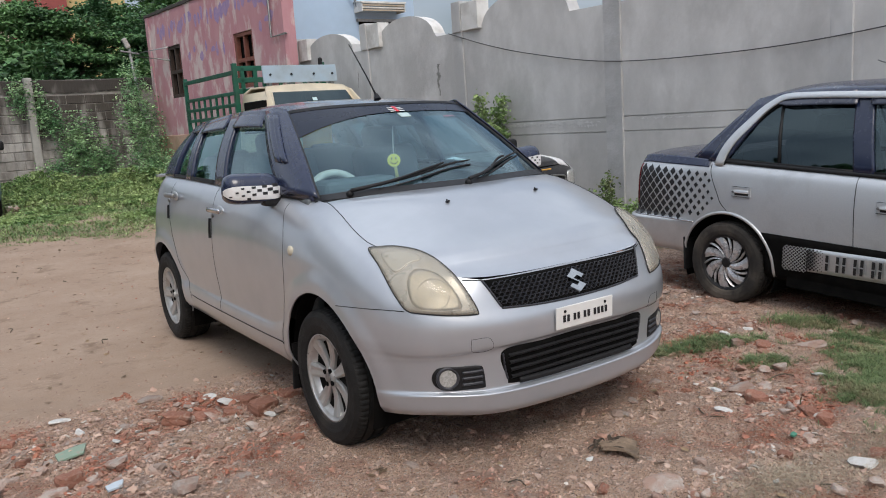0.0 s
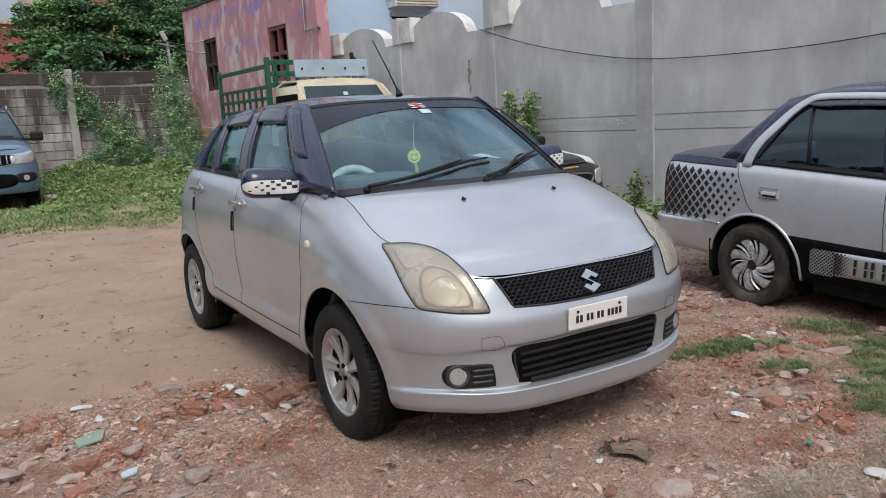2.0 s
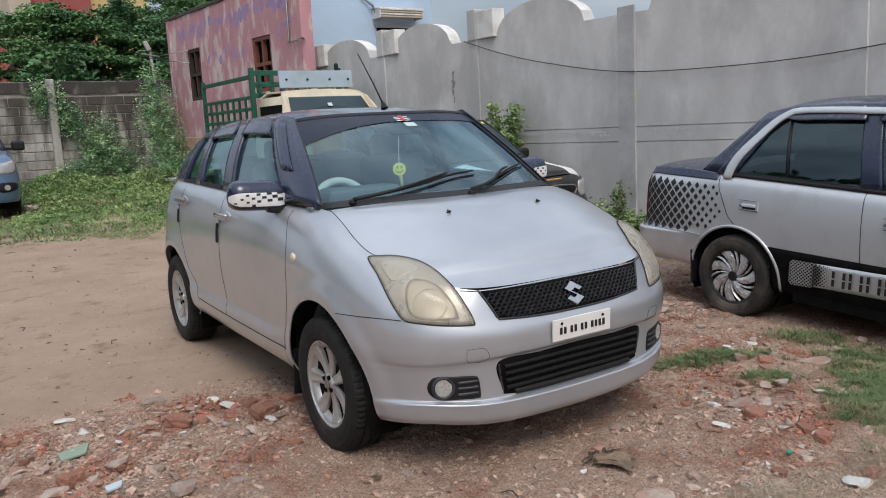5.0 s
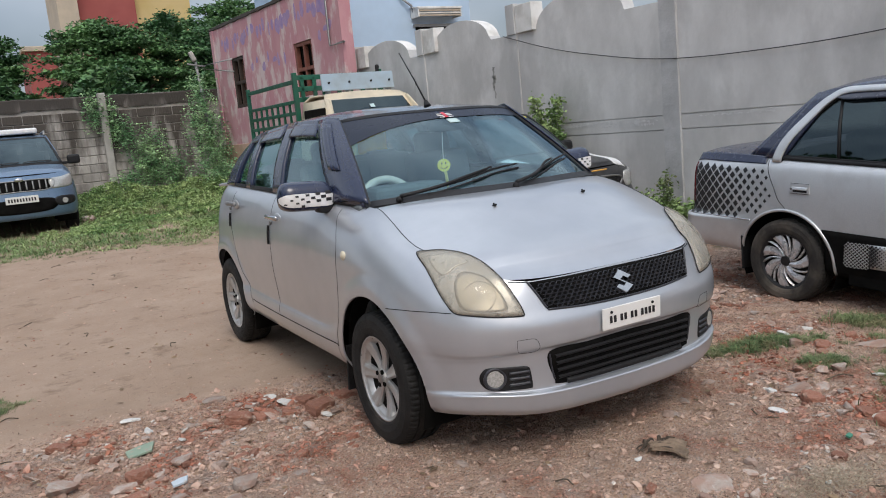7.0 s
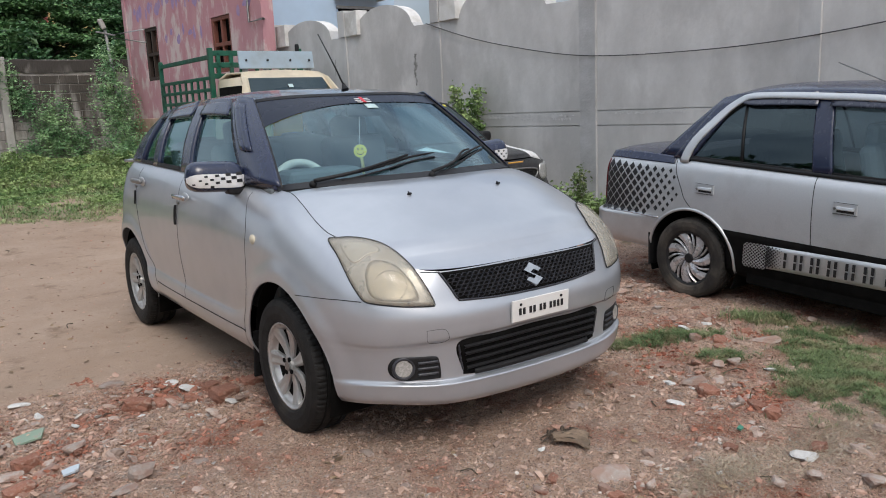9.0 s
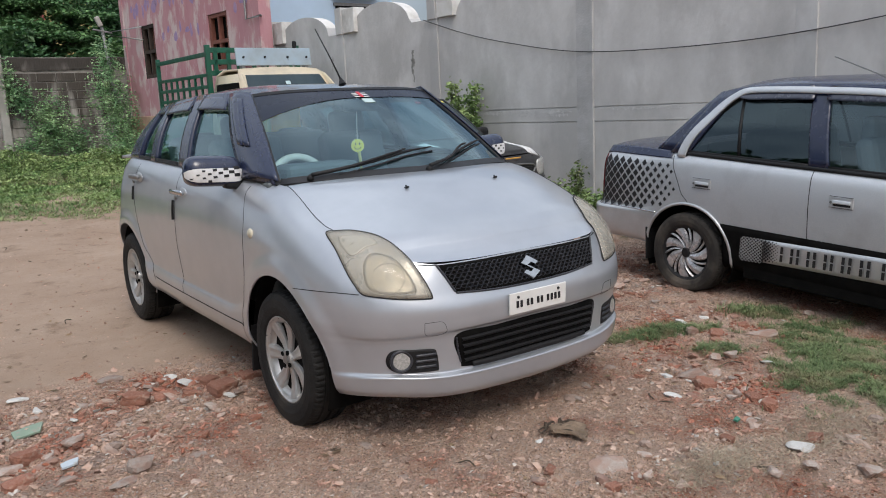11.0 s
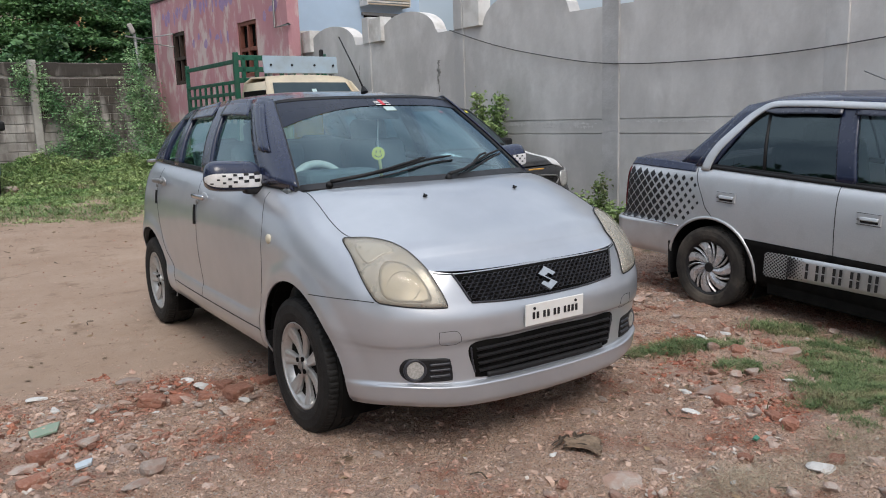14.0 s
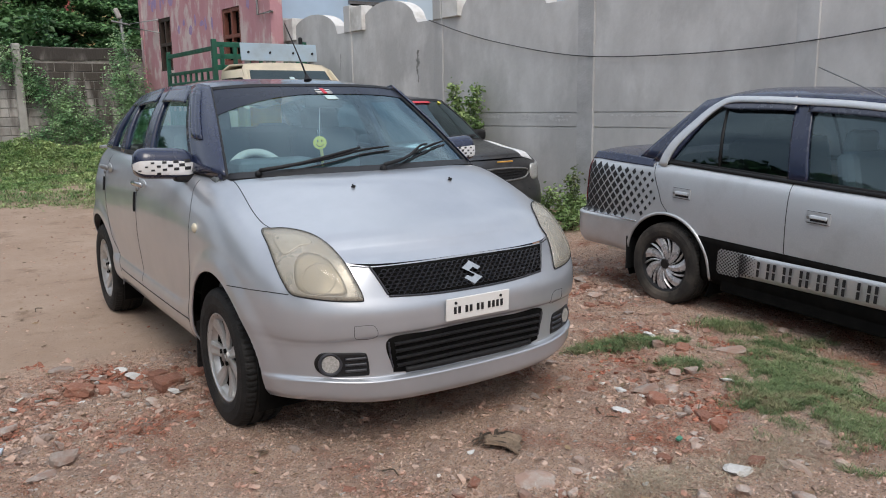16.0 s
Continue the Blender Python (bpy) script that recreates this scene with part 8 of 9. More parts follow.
# cream pickup with a green-barred load bed
def pickup():
    t = thing("pickup_truck", at(2.70, 6.85, float(ground_z(2.7, 8.0))) @ pose(0, 0, 0, 0, 0, 1) @ Matrix.Diagonal((1, 1, 1.06, 1)), "cream pickup with green load-bed rails and pale blue roof board", "truck")
    ring = [(-0.74, 0.0, 0.35), (-0.75, -0.05, 0.75), (-0.74, -0.02, 1.02), (-0.70, 0.25, 1.35), (-0.66, 0.52, 1.62), (-0.60, 0.62, 1.69), (-0.60, 1.20, 1.71), (-0.66, 1.32, 1.64), (-0.73, 1.38, 1.05), (-0.74, 1.38, 0.35)]
    prof = [(0.0, 0.35), (-0.06, 0.75), (-0.03, 1.0), (0.22, 1.36), (0.50, 1.68), (0.60, 1.735), (1.2, 1.75), (1.36, 1.69), (1.38, 1.05), (1.38, 0.35)]
    half = [0.74, 0.76, 0.755, 0.71, 0.66, 0.60, 0.60, 0.65, 0.74, 0.74]
    rows = []
    for (y, z), w in zip(prof, half):
        rows.append([(w * u, y + 0.05 * u * u * (1 if y < 0.9 else -0.3), z + (0.022 * (1 - u ** 2) if z > 1.7 else 0)) for u in np.linspace(-1, 1, 15)])
    sheet("cab", rows, M_CREAM, t, 0.03, "cream painted cab")
    for s in (-1, 1):
        side = [[(s * (0.755 - 0.0 * v), 0.02 + 0.0 * v + (0.25 * max(0, (v - 0.5) * 2) ** 1.0 + 0.25 * max(0, (v - 0.8) * 5)) * 0.9, 0.35 + 1.33 * v) if q == 0 else (s * 0.75, 1.37, 0.35 + 1.33 * v) for q in (0, 1)] for v in np.linspace(0, 1, 9)]
        for k, rowp in enumerate(side):
            v = k / 8
            x = s * (0.755 - 0.12 * max(0, (v - 0.5) * 2) ** 1.5)
            side[k] = [(x, rowp[0][1], rowp[0][2]), (x, rowp[1][1], rowp[1][2])]
        sheet("cab_side", side, M_CREAM, t, 0.03)
        win = [[(s * (0.775 - 0.12 * max(0, (v - 0.5) * 2) ** 1.5), y, 0.35 + 1.33 * v) for y in (0.42 + 0.5 * (v - 0.6), 1.2)] for v in np.linspace(0.60, 0.92, 5)]
        sheet("side_window", win, M_GLASS_TINT, t, 0.0)
        part("window_back", bm_box(0.02, 0.8, 0.42, at(s * 0.70, 0.85, 1.36), 0.01), M_DARK, t)
        mm = part("door_mirror", bm_box(0.14, 0.06, 0.2, at(s * 0.86, 0.25, 1.3), 0.03), M_TRIM, t)
        part("mirror_arm", bm_box(0.12, 0.03, 0.03, at(s * 0.77, 0.25, 1.25)), M_TRIM, mm)
    scr = [[(0.62 * u * (1.05 - 0.12 * w), 0.235 + 0.255 * w + 0.05 * u * u - 0.052, 1.36 + 0.27 * w + 0.02) for u in np.linspace(-1, 1, 11)] for w in np.linspace(-0.9, 1.05, 7)]
    sheet("windscreen", scr, M_GLASS_TINT, t, 0.0)
    back = [[(p[0] * 0.99, p[1] + 0.012, p[2] - 0.012) for p in r] for r in scr]
    sheet("windscreen_backing", back, M_DASH, t, 0.0)
    for k, (x, w, wide) in enumerate(((-0.02, 0.62, 0.07), (0.02, 0.30, 0.10), (-0.38, 0.10, 0.12))):
        part("sticker", bm_box(wide, 0.004, 0.06, at(x, 0.172 + 0.255 * w, 1.385 + 0.27 * w) @ pose(0, 0, 0, -43), 0.001), M_PERMIT, t, "pale paper sticker")
    part("front_panel", bm_box(1.40, 0.06, 0.28, at(0, -0.06, 0.62), 0.03), M_TRIM, t)
    # pale blue board over the cab
    b = part("roof_board", bm_box(1.15, 0.03, 0.23, at(-0.05, 0.66, 1.905) @ pose(0, 0, 0, -8), 0.006), M_PALEBLUE, t, "pale blue sheet-metal roof board")
    for x in (-0.52, -0.2, 0.15, 0.45):
        part("board_foot", bm_box(0.05, 0.10, 0.08, at(x, 0.70, 1.77), 0.006), M_STEEL, b)
        part("bolt", bm_cyl(0.015, 0.015, 0.02, at(x, 0.637, 1.90) @ pose(0, 0, 0, 82), 10), M_TRIM, b)
    part("horn", bm_box(0.06, 0.05, 0.12, at(0.30, 0.70, 2.06), 0.02), M_TRIM, b)
    # load bed
    bed = part("load_bed", bm_box(1.44, 2.3, 0.10, at(0, 2.62, 0.72), 0.01), M_GREENPAINT, t, "green steel load bed")
    for s in (-1, 1):
        part("side_board", bm_box(0.04, 2.3, 0.40, at(s * 0.71, 2.62, 0.95), 0.008), M_GREENPAINT, bed)
        for z in (1.24, 1.40, 1.56, 1.72):
            part("side_rail", bm_box(0.03, 2.3, 0.05, at(s * 0.715, 2.62, z), 0.006), M_GREENPAINT, bed)
        for k in range(9):
            part("side_post", bm_box(0.035, 0.04, 0.62, at(s * 0.715, 1.52 + k * 0.275, 1.43), 0.006), M_GREENPAINT, bed)
        part("top_rail", bm_box(0.04, 2.3, 0.06, at(s * 0.715, 2.62, 2.0), 0.006), M_GREENPAINT, bed)
        part("corner_post", bm_box(0.07, 0.07, 1.37, at(s * 0.715, 1.47, 1.435), 0.006), M_GREENPAINT, bed)
        part("corner_post", bm_box(0.06, 0.06, 1.35, at(s * 0.715, 3.76, 1.4), 0.006), M_GREENPAINT, bed)
    for z in (1.74, 1.89, 2.05):
        part("head_rail", bm_box(1.40, 0.04, 0.07, at(0, 1.47, z), 0.006), M_GREENPAINT, bed)
    for k in range(7):
        part("head_bar", bm_box(0.06, 0.04, 0.34, at(-0.6 + 0.2 * k, 1.47, 1.89), 0.006), M_GREENPAINT, bed)
    for y in (0.35, 2.9):
        for s in (-1, 1):
            road_wheel(t, "wheel", s * 0.66, y, 0.30, 0.30, 0.16, 0.17, s, "plain", "steel wheel")
    part("chassis", bm_box(0.8, 3.6, 0.2, at(0, 1.9, 0.45), 0.02), M_DARK, t)


pickup()
# ---- plants ----
RNG = np.random.default_rng(7)


def leaf_cards(C, size, up=0.35, long=1.6):
    """Pointed leaves at the centres C: four corners each, folded along the middle, turned at random."""
    n = len(C)
    d = RNG.normal(size=(n, 3))
    d[:, 2] = np.abs(d[:, 2]) * up + 0.05
    d /= np.linalg.norm(d, axis=1)[:, None]
    r = RNG.normal(size=(n, 3))
    s = np.cross(d, r)
    s /= np.linalg.norm(s, axis=1)[:, None] + 1e-9
    nn = np.cross(s, d)
    L, W = size * long, size
    tip, root = C + d * L[:, None] * 0.5, C - d * L[:, None] * 0.5
    mid = C + nn * (W * 0.15)[:, None]
    a, b = mid + s * (W * 0.5)[:, None], mid - s * (W * 0.5)[:, None]
    V = np.stack([root, a, tip, b], 1).reshape(-1, 3)
    k = np.arange(n) * 4
    F = np.concatenate([np.stack([k, k + 1, k + 2], 1), np.stack([k, k + 2, k + 3], 1)])
    return V, F


def blades(P, height, width, lean=0.5):
    """Grass blades rooted at P: two joined tapering quads that bend over."""
    n = len(P)
    a = RNG.uniform(0, 2 * math.pi, n)
    side = np.stack([np.cos(a), np.sin(a), 0 * a], 1)
    b = a + math.pi / 2 + RNG.normal(0, 0.4, n)
    out = np.stack([np.cos(b), np.sin(b), 0 * b], 1) * (RNG.uniform(0.2, 1, n) * lean)[:, None]
    up = np.array((0, 0, 1.0))
    h, w = height[:, None], width[:, None]
    m = P + (up * 0.62 + out * 0.35) * h
    t = P + (up * 0.95 + out) * h
    V = np.stack([P - side * w * 0.5, P + side * w * 0.5, m - side * w * 0.4, m + side * w * 0.4, t], 1).reshape(-1, 3)
    k = np.arange(n) * 5
    F = np.concatenate([np.stack([k, k + 1, k + 3], 1), np.stack([k, k + 3, k + 2], 1), np.stack([k + 2, k + 3, k + 4], 1)])
    return V, F


def stuff(name, V, F, mat, label, category):
    return tagged(new(name, fast_mesh(name, V, F, mat)), label, category, kind="stuff")


def scatter(n, x0, x1, y0, y1, mask):
    """n spots in a rectangle, kept by a density mask."""
    out = np.zeros((0, 2))
    while len(out) < n:
        q = np.c_[RNG.uniform(x0, x1, n * 2), RNG.uniform(y0, y1, n * 2)]
        q = q[RNG.random(len(q)) < mask(q[:, 0], q[:, 1])]
        out = np.vstack([out, q])
    return out[:n]


def on_ground(q, dz=0.0):
    return np.c_[q, loose_z(q[:, 0], q[:, 1]) + dz]


# short grass in the front of the yard
near = lambda x, y: grass_mask(x, y) ** 1.3 * (y < 4) * (np.abs(x) > 0.86)
q = scatter(92000, -3.4, 3.4, -2.6, 4.0, near)
stuff("grass", *blades(on_ground(q, -0.004), RNG.uniform(0.008, 0.034, len(q)) * np.where(q[:, 0] < -1, 0.7, 1.0), RNG.uniform(0.0018, 0.0040, len(q)), 2.4), M_GRASS, "short green grass among the rubble", "grass")
tuft = np.vstack([np.array((cx, cy)) + RNG.normal(0, sp, (n, 2)) for cx, cy, sp, n in ((2.19, -0.40, 0.09, 260), (2.09, -0.31, 0.06, 70), (2.37, -0.83, 0.05, 70), (1.25, -0.27, 0.10, 30), (1.5, -1.25, 0.25, 80), (1.9, -1.05, 0.2, 50))])
stuff("grass", *blades(on_ground(tuft, -0.004), RNG.uniform(0.025, 0.075, len(tuft)), RNG.uniform(0.003, 0.005, len(tuft)), 1.7), M_GRASS, "longer grass tufts beside the parked saloon", "grass")
dry_mask = lambda x, y: np.clip(0.9 * np.exp(-(((x - 0.15) / 0.22) ** 2 + ((y + 1.52) / 0.09) ** 2)) + 0.5 * np.exp(-(((x - 0.90) / 0.30) ** 2 + ((y + 1.64) / 0.14) ** 2)) + 0.4 * np.exp(-(((x - 0.5) / 0.4) ** 2 + ((y + 1.62) / 0.10) ** 2)) + 0.12 * np.exp(-(((x - 2.2) / 0.5) ** 2 + ((y + 1.2) / 0.5) ** 2)), 0, 1)


def straw(P, length, width):
    """Long dead stalks lying on the ground in loose curls."""
    n, k = len(P), 6
    a, bend = RNG.uniform(0, 2 * math.pi, n), RNG.normal(0, 0.75, n)
    rise = RNG.uniform(0.004, 0.022, n)
    pos, rows = P.copy(), []
    for i in range(k):
        u = i / (k - 1)
        side = np.stack([-np.sin(a), np.cos(a), 0 * a], 1) * (width * (1 - 0.6 * u))[:, None]
        lift = np.stack([0 * a, 0 * a, rise * math.sin(math.pi * (0.15 + 0.8 * u))], 1)
        rows += [pos - side + lift, pos + side + lift]
        pos = pos + np.stack([np.cos(a), np.sin(a), 0 * a], 1) * (length / (k - 1))[:, None]
        a = a + bend
    V = np.stack(rows, 1).reshape(-1, 3)
    b = np.arange(n) * 2 * k
    F = np.concatenate([np.stack(q, 1) for i in range(k - 1) for q in ((b + 2 * i, b + 2 * i + 1, b + 2 * i + 3), (b + 2 * i, b + 2 * i + 3, b + 2 * i + 2))])
    return V, F


q = scatter(3800, -0.6, 2.8, -2.6, 0.0, dry_mask)
stuff("dry_grass", *straw(on_ground(q, 0.002), RNG.uniform(0.03, 0.10, len(q)), RNG.uniform(0.0005, 0.0011, len(q))), M_DRY, "matted dry straw and grass", "dry grass")

# grass and weeds across the back
far = lambda x, y: grass_mask(x, y) * (1.0 - 0.9 * ((np.abs(x + 1.9) < 0.85) & (y > 11.9) & (y < 16.2)))
q = scatter(42000, -7, 4.2, 7.5, 16.3, far)
stuff("grass", *blades(on_ground(q, -0.005), RNG.uniform(0.03, 0.13, len(q)) * (0.3 + 0.9 * sstep(10.2, 13.4, q[:, 1])), RNG.uniform(0.006, 0.013, len(q)), 1.3), M_GRASS, "rough grass at the back of the yard", "grass")
q = scatter(18000, -4.0, 2.2, 7.0, 11.5, far)
stuff("grass", *blades(on_ground(q, -0.004), RNG.uniform(0.02, 0.07, len(q)) * (0.35 + 0.65 * sstep(7.6, 9.6, q[:, 1])), RNG.uniform(0.007, 0.012, len(q)), 2.6), M_LEAF, "low trodden grass where the earth ends", "grass")


def weeds(spots, tall, per, size, spread):
    """Leafy weeds: leaves in loose mounds over each spot."""
    n = len(spots)
    base = np.repeat(on_ground(spots), per, 0)
    hh = np.repeat(tall, per)
    u = RNG.random(n * per) ** 0.8
    a, r = RNG.uniform(0, 2 * math.pi, n * per), RNG.random(n * per) ** 0.5 * np.repeat(spread, per) * (1.05 - 0.5 * u)
    C = base + np.stack([r * np.cos(a), r * np.sin(a), u * hh], 1)
    return leaf_cards(C, RNG.uniform(size * 0.6, size * 1.3, n * per), 0.6)


def weed_density(x, y):
    lush = sstep(9.2, 13.6, y + 0.45 * x + 0.6 * rough_noise(x, y, 1.3, 2.0))
    clump = 0.12 + 0.88 * sstep(-0.25, 0.45, rough_noise(x, y, 2.6, 5.0) + 0.55 * sstep(14.2, 15.6, y))
    return lush * clump * (1.0 - ((np.abs(x + 1.9) < 1.0) & (y > 11.6) & (y < 16.2)))


spots = scatter(1500, -6.5, 3.2, 8.6, 16.3, weed_density)
rise = 0.5 + 0.5 * rough_noise(spots[:, 0], spots[:, 1], 2.1, 6.0)
tall = (0.04 + 0.32 * sstep(10.5, 16.0, spots[:, 1])) * (0.3 + 1.3 * rise)
stuff("weeds", *weeds(spots, tall, 84, 0.033, RNG.uniform(0.12, 0.26, len(spots))), M_LEAF, "leafy green weeds along the block wall", "weeds")


q = scatter(3600, -6.5, 3.0, 8.6, 15.8, lambda x, y: np.clip(far(x, y) * (0.2 + 0.8 * sstep(-0.1, 0.5, rough_noise(x, y, 1.9, 8.0))), 0, 1))
stuff("dry_grass", *blades(on_ground(q, -0.004), RNG.uniform(0.04, 0.17, len(q)) * (0.3 + 0.9 * sstep(10.2, 13.4, q[:, 1])), RNG.uniform(0.005, 0.010, len(q)), 1.4), M_DRY, "dry straw-coloured stalks among the weeds", "dry grass")


def creeper(spots, per, size, name, label, thick=0.10):
    """Leaves hung over a vertical face: spots are (x, y, z, half width, half height)."""
    Cs = []
    for x, y, z, w, h in spots:
        n = int(per * w * h * 40)
        u = RNG.normal(0, 0.5, (n, 2)).clip(-1.1, 1.1)
        lump = 0.6 + 0.4 * np.sin(u[:, 0] * 5 + x) * np.cos(u[:, 1] * 6 + z)
        Cs.append(np.c_[x + u[:, 0] * w, y - RNG.random(n) * thick * lump * 2, z + u[:, 1] * h])
    C = np.vstack(Cs)
    return stuff(name, *leaf_cards(C, RNG.uniform(size * 0.6, size * 1.3, len(C)), 0.2), M_IVY, label, "creeper")


creeper([(1.10, 16.42, 1.42, 0.42, 0.62), (1.15, 16.40, 0.95, 0.5, 0.4), (0.60, 16.4, 0.75, 0.4, 0.28), (0.02, 16.4, 2.45, 0.22, 0.45), (0.42, 16.4, 2.2, 0.14, 0.55), (0.62, 16.4, 1.9, 0.2, 0.4), (1.65, 16.35, 0.95, 0.3, 0.5)], 190, 0.036, "wall_creeper", "creeper spreading over the block wall", 0.13)
creeper([(2.35, 16.0, 2.6, 0.28, 0.55), (2.3, 15.9, 1.9, 0.45, 0.6), (2.5, 15.8, 1.3, 0.45, 0.6), (2.35, 15.6, 0.8, 0.6, 0.5), (2.55, 15.2, 0.6, 0.5, 0.4), (2.6, 13.9, 0.55, 0.35, 0.5), (2.75, 12.8, 0.5, 0.3, 0.5), (2.95, 11.9, 0.9, 0.2, 0.6)], 175, 0.034, "corner_creeper", "tall tangled creeper at the yard's corner", 0.35)


def shrub(x, y, z, n, rad, hgt, size, label, stems=7, mat=None):
    """A self-sown shrub by the wall: thin stems and large leaves."""
    b = thing("wall_shrub", at(x, y, z), label, "shrub")
    rnd = random.Random(int(100 * x + 7 * y))
    tips = []
    for i in range(stems):
        a = rnd.uniform(0, 6.28)
        t = (rad * rnd.uniform(0.3, 1) * math.cos(a), rad * rnd.uniform(0.3, 1) * math.sin(a), hgt * rnd.uniform(0.6, 1))
        pts = [(0, 0, 0), (t[0] * 0.35, t[1] * 0.35, t[2] * 0.5), t]
        part("stem", mesh_from("stem", *tube(smooth_line(pts, 6), 0.006, 5, taper=lambda u: 1.2 - 0.8 * u)), M_BARK, b)
        tips += [np.array(p) for p in smooth_line(pts, 8)[2:]]
    T = np.array(tips)
    C = T[RNG.integers(0, len(T), n)] + RNG.normal(0, 0.045, (n, 3))
    part("foliage", fast_mesh("foliage", *leaf_cards(C, RNG.uniform(size * 0.6, size * 1.3, n), 0.5), mat or M_LEAF), None, b)
    return b


shrub(4.08, 4.82, float(ground_z(4.08, 4.82)), 5200, 0.30, 1.50, 0.034, "bright green shrub growing against the cement wall", 9)
for x, y, hgt, n in ((4.02, 3.05, 0.36, 620), (4.05, 2.72, 0.28, 620), (3.95, 3.35, 0.3, 500), (4.1, 2.35, 0.22, 420), (3.7, 2.6, 0.2, 420)):
    shrub(x, y, float(ground_z(x, y)), n, 0.22, hgt, 0.028, "low green weeds at the foot of the wall", 7)
shrub(4.10, 2.98, float(ground_z(4.1, 2.98)), 420, 0.05, 0.66, 0.026, "tall flowering weed spike by the wall pier", 3, M_GRASS)


def tree(x, y, z0, label, trunk_h, crown, leaves, size, seed):
    """A tree: tapered trunk, limbs, and a crown of leaf clumps; crown is a list of (dx, dy, z, radius)."""
    rnd = random.Random(seed)
    t = thing("tree", at(x, y, z0), label, "tree")
    part("trunk", mesh_from("trunk", *tube(smooth_line([(0, 0, -0.2), (0.1, 0.05, trunk_h * 0.5), (0.0, 0.1, trunk_h)], 10), 0.22, 10, taper=lambda u: 1.2 - 0.6 * u)), M_BARK, t)
    pts = []
    for dx, dy, z, r in crown:
        part("limb", mesh_from("limb", *tube(smooth_line([(0, 0.1, trunk_h * 0.85), (dx * 0.4, dy * 0.4, (trunk_h + z) / 2), (dx, dy, z)], 8), 0.09, 7, taper=lambda u: 1.3 - u)), M_BARK, t)
        n = int(leaves * r * r)
        clumps = RNG.normal(size=(max(int(26 * r * r), 8), 3))
        clumps /= np.linalg.norm(clumps, axis=1)[:, None]
        clumps = clumps * (r * RNG.uniform(0.55, 1.05, len(clumps)))[:, None] * (1, 1, 0.62) + (dx, dy, z)
        k = RNG.integers(0, len(clumps), n)
        pts.append(clumps[k] + RNG.normal(0, 0.15, (n, 3)) * (1.3, 1.3, 0.38))
    C = np.vstack(pts)
    part("crown", fast_mesh("crown", *leaf_cards(C, RNG.uniform(size * 0.6, size * 1.4, len(C)), 0.25, 1.9), M_LEAF_DARK), None, t, "dense dark green foliage")
    return t


tree(2.0, 21.0, 0.3, "large dark green tree behind the block wall", 2.6,
     [(0.2, 0, 3.9, 1.1), (-1.2, -0.3, 3.3, 0.9), (1.3, -0.2, 3.5, 1.0), (-0.5, 0.3, 4.3, 0.8), (0.9, 0.2, 4.5, 0.75), (2.0, 0, 4.2, 0.8), (-1.7, 0.2, 2.9, 0.7), (0.2, -0.6, 3.0, 1.0), (2.2, -0.4, 3.2, 0.9), (1.2, -0.6, 2.6, 0.9), (-0.9, -0.7, 2.6, 0.8), (0.2, -0.7, 2.4, 0.7), (-1.55, 0, 4.3, 0.75), (-1.0, 0.1, 4.5, 0.75), (-1.9, 0, 3.6, 0.6)], 5200, 0.062, 1)
tree(-1.95, 21.5, 0.3, "leafy green tree behind the block wall", 2.4,
     [(0, 0, 4.1, 0.85), (0.45, 0.1, 3.7, 0.75), (-0.7, 0, 3.8, 0.9), (0.55, -0.2, 3.1, 0.7), (-1.4, 0, 4.0, 0.9), (0.2, -0.3, 2.6, 0.8), (-0.9, -0.4, 2.6, 0.8), (0.9, -0.3, 2.3, 0.6), (-2.2, 0, 3.4, 1.0)], 4600, 0.064, 2)
tree(5.6, 24.5, 0.3, "green tree rising behind the pink house", 3.4, [(0, 0, 5.3, 1.1), (-1.1, 0, 4.9, 1.0), (0.9, 0, 5.6, 1.0), (-0.3, 0, 4.4, 1.2), (1.5, 0.2, 4.8, 1.1)], 3600, 0.072, 3)
# trees across the open side of the yard
for x, y, k in ((-11.0, -6.0, 11), (-11.5, 0.5, 12), (-11.0, 7.0, 13), (-12.5, 14.0, 14)):
    r = random.Random(k)
    tree(x, y, 0.0, "broad green tree beyond the open side of the yard", 2.6,
         [(r.uniform(-2.4, 2.4), r.uniform(-2.6, 2.6), r.uniform(3.2, 5.2), r.uniform(1.1, 1.7)) for _ in range(9)], 420, 0.20, k)
hedge = np.c_[RNG.uniform(-6, 4.2, 9000), RNG.uniform(17.6, 18.8, 9000), np.zeros(9000)]
hedge[:, 2] = 2.1 + (1.25 + 0.25 * (hedge[:, 0] < 1.2)) * RNG.random(9000) ** 0.7 * (0.75 + 0.35 * np.sin(hedge[:, 0] * 2.3))
stuff("hedge", *leaf_cards(hedge, RNG.uniform(0.07, 0.15, 9000), 0.3), M_LEAF_DARK, "dark green scrub showing over the block wall", "hedge")
# ---- rubble, stones and litter ----
ICO = bmesh.new()
bmesh.ops.create_icosphere(ICO, subdivisions=1, radius=1.0)
ICO_V = np.array([v.co for v in ICO.verts])
ICO_F = np.array([[v.index for v in f.verts] for f in ICO.faces])
ICO.free()


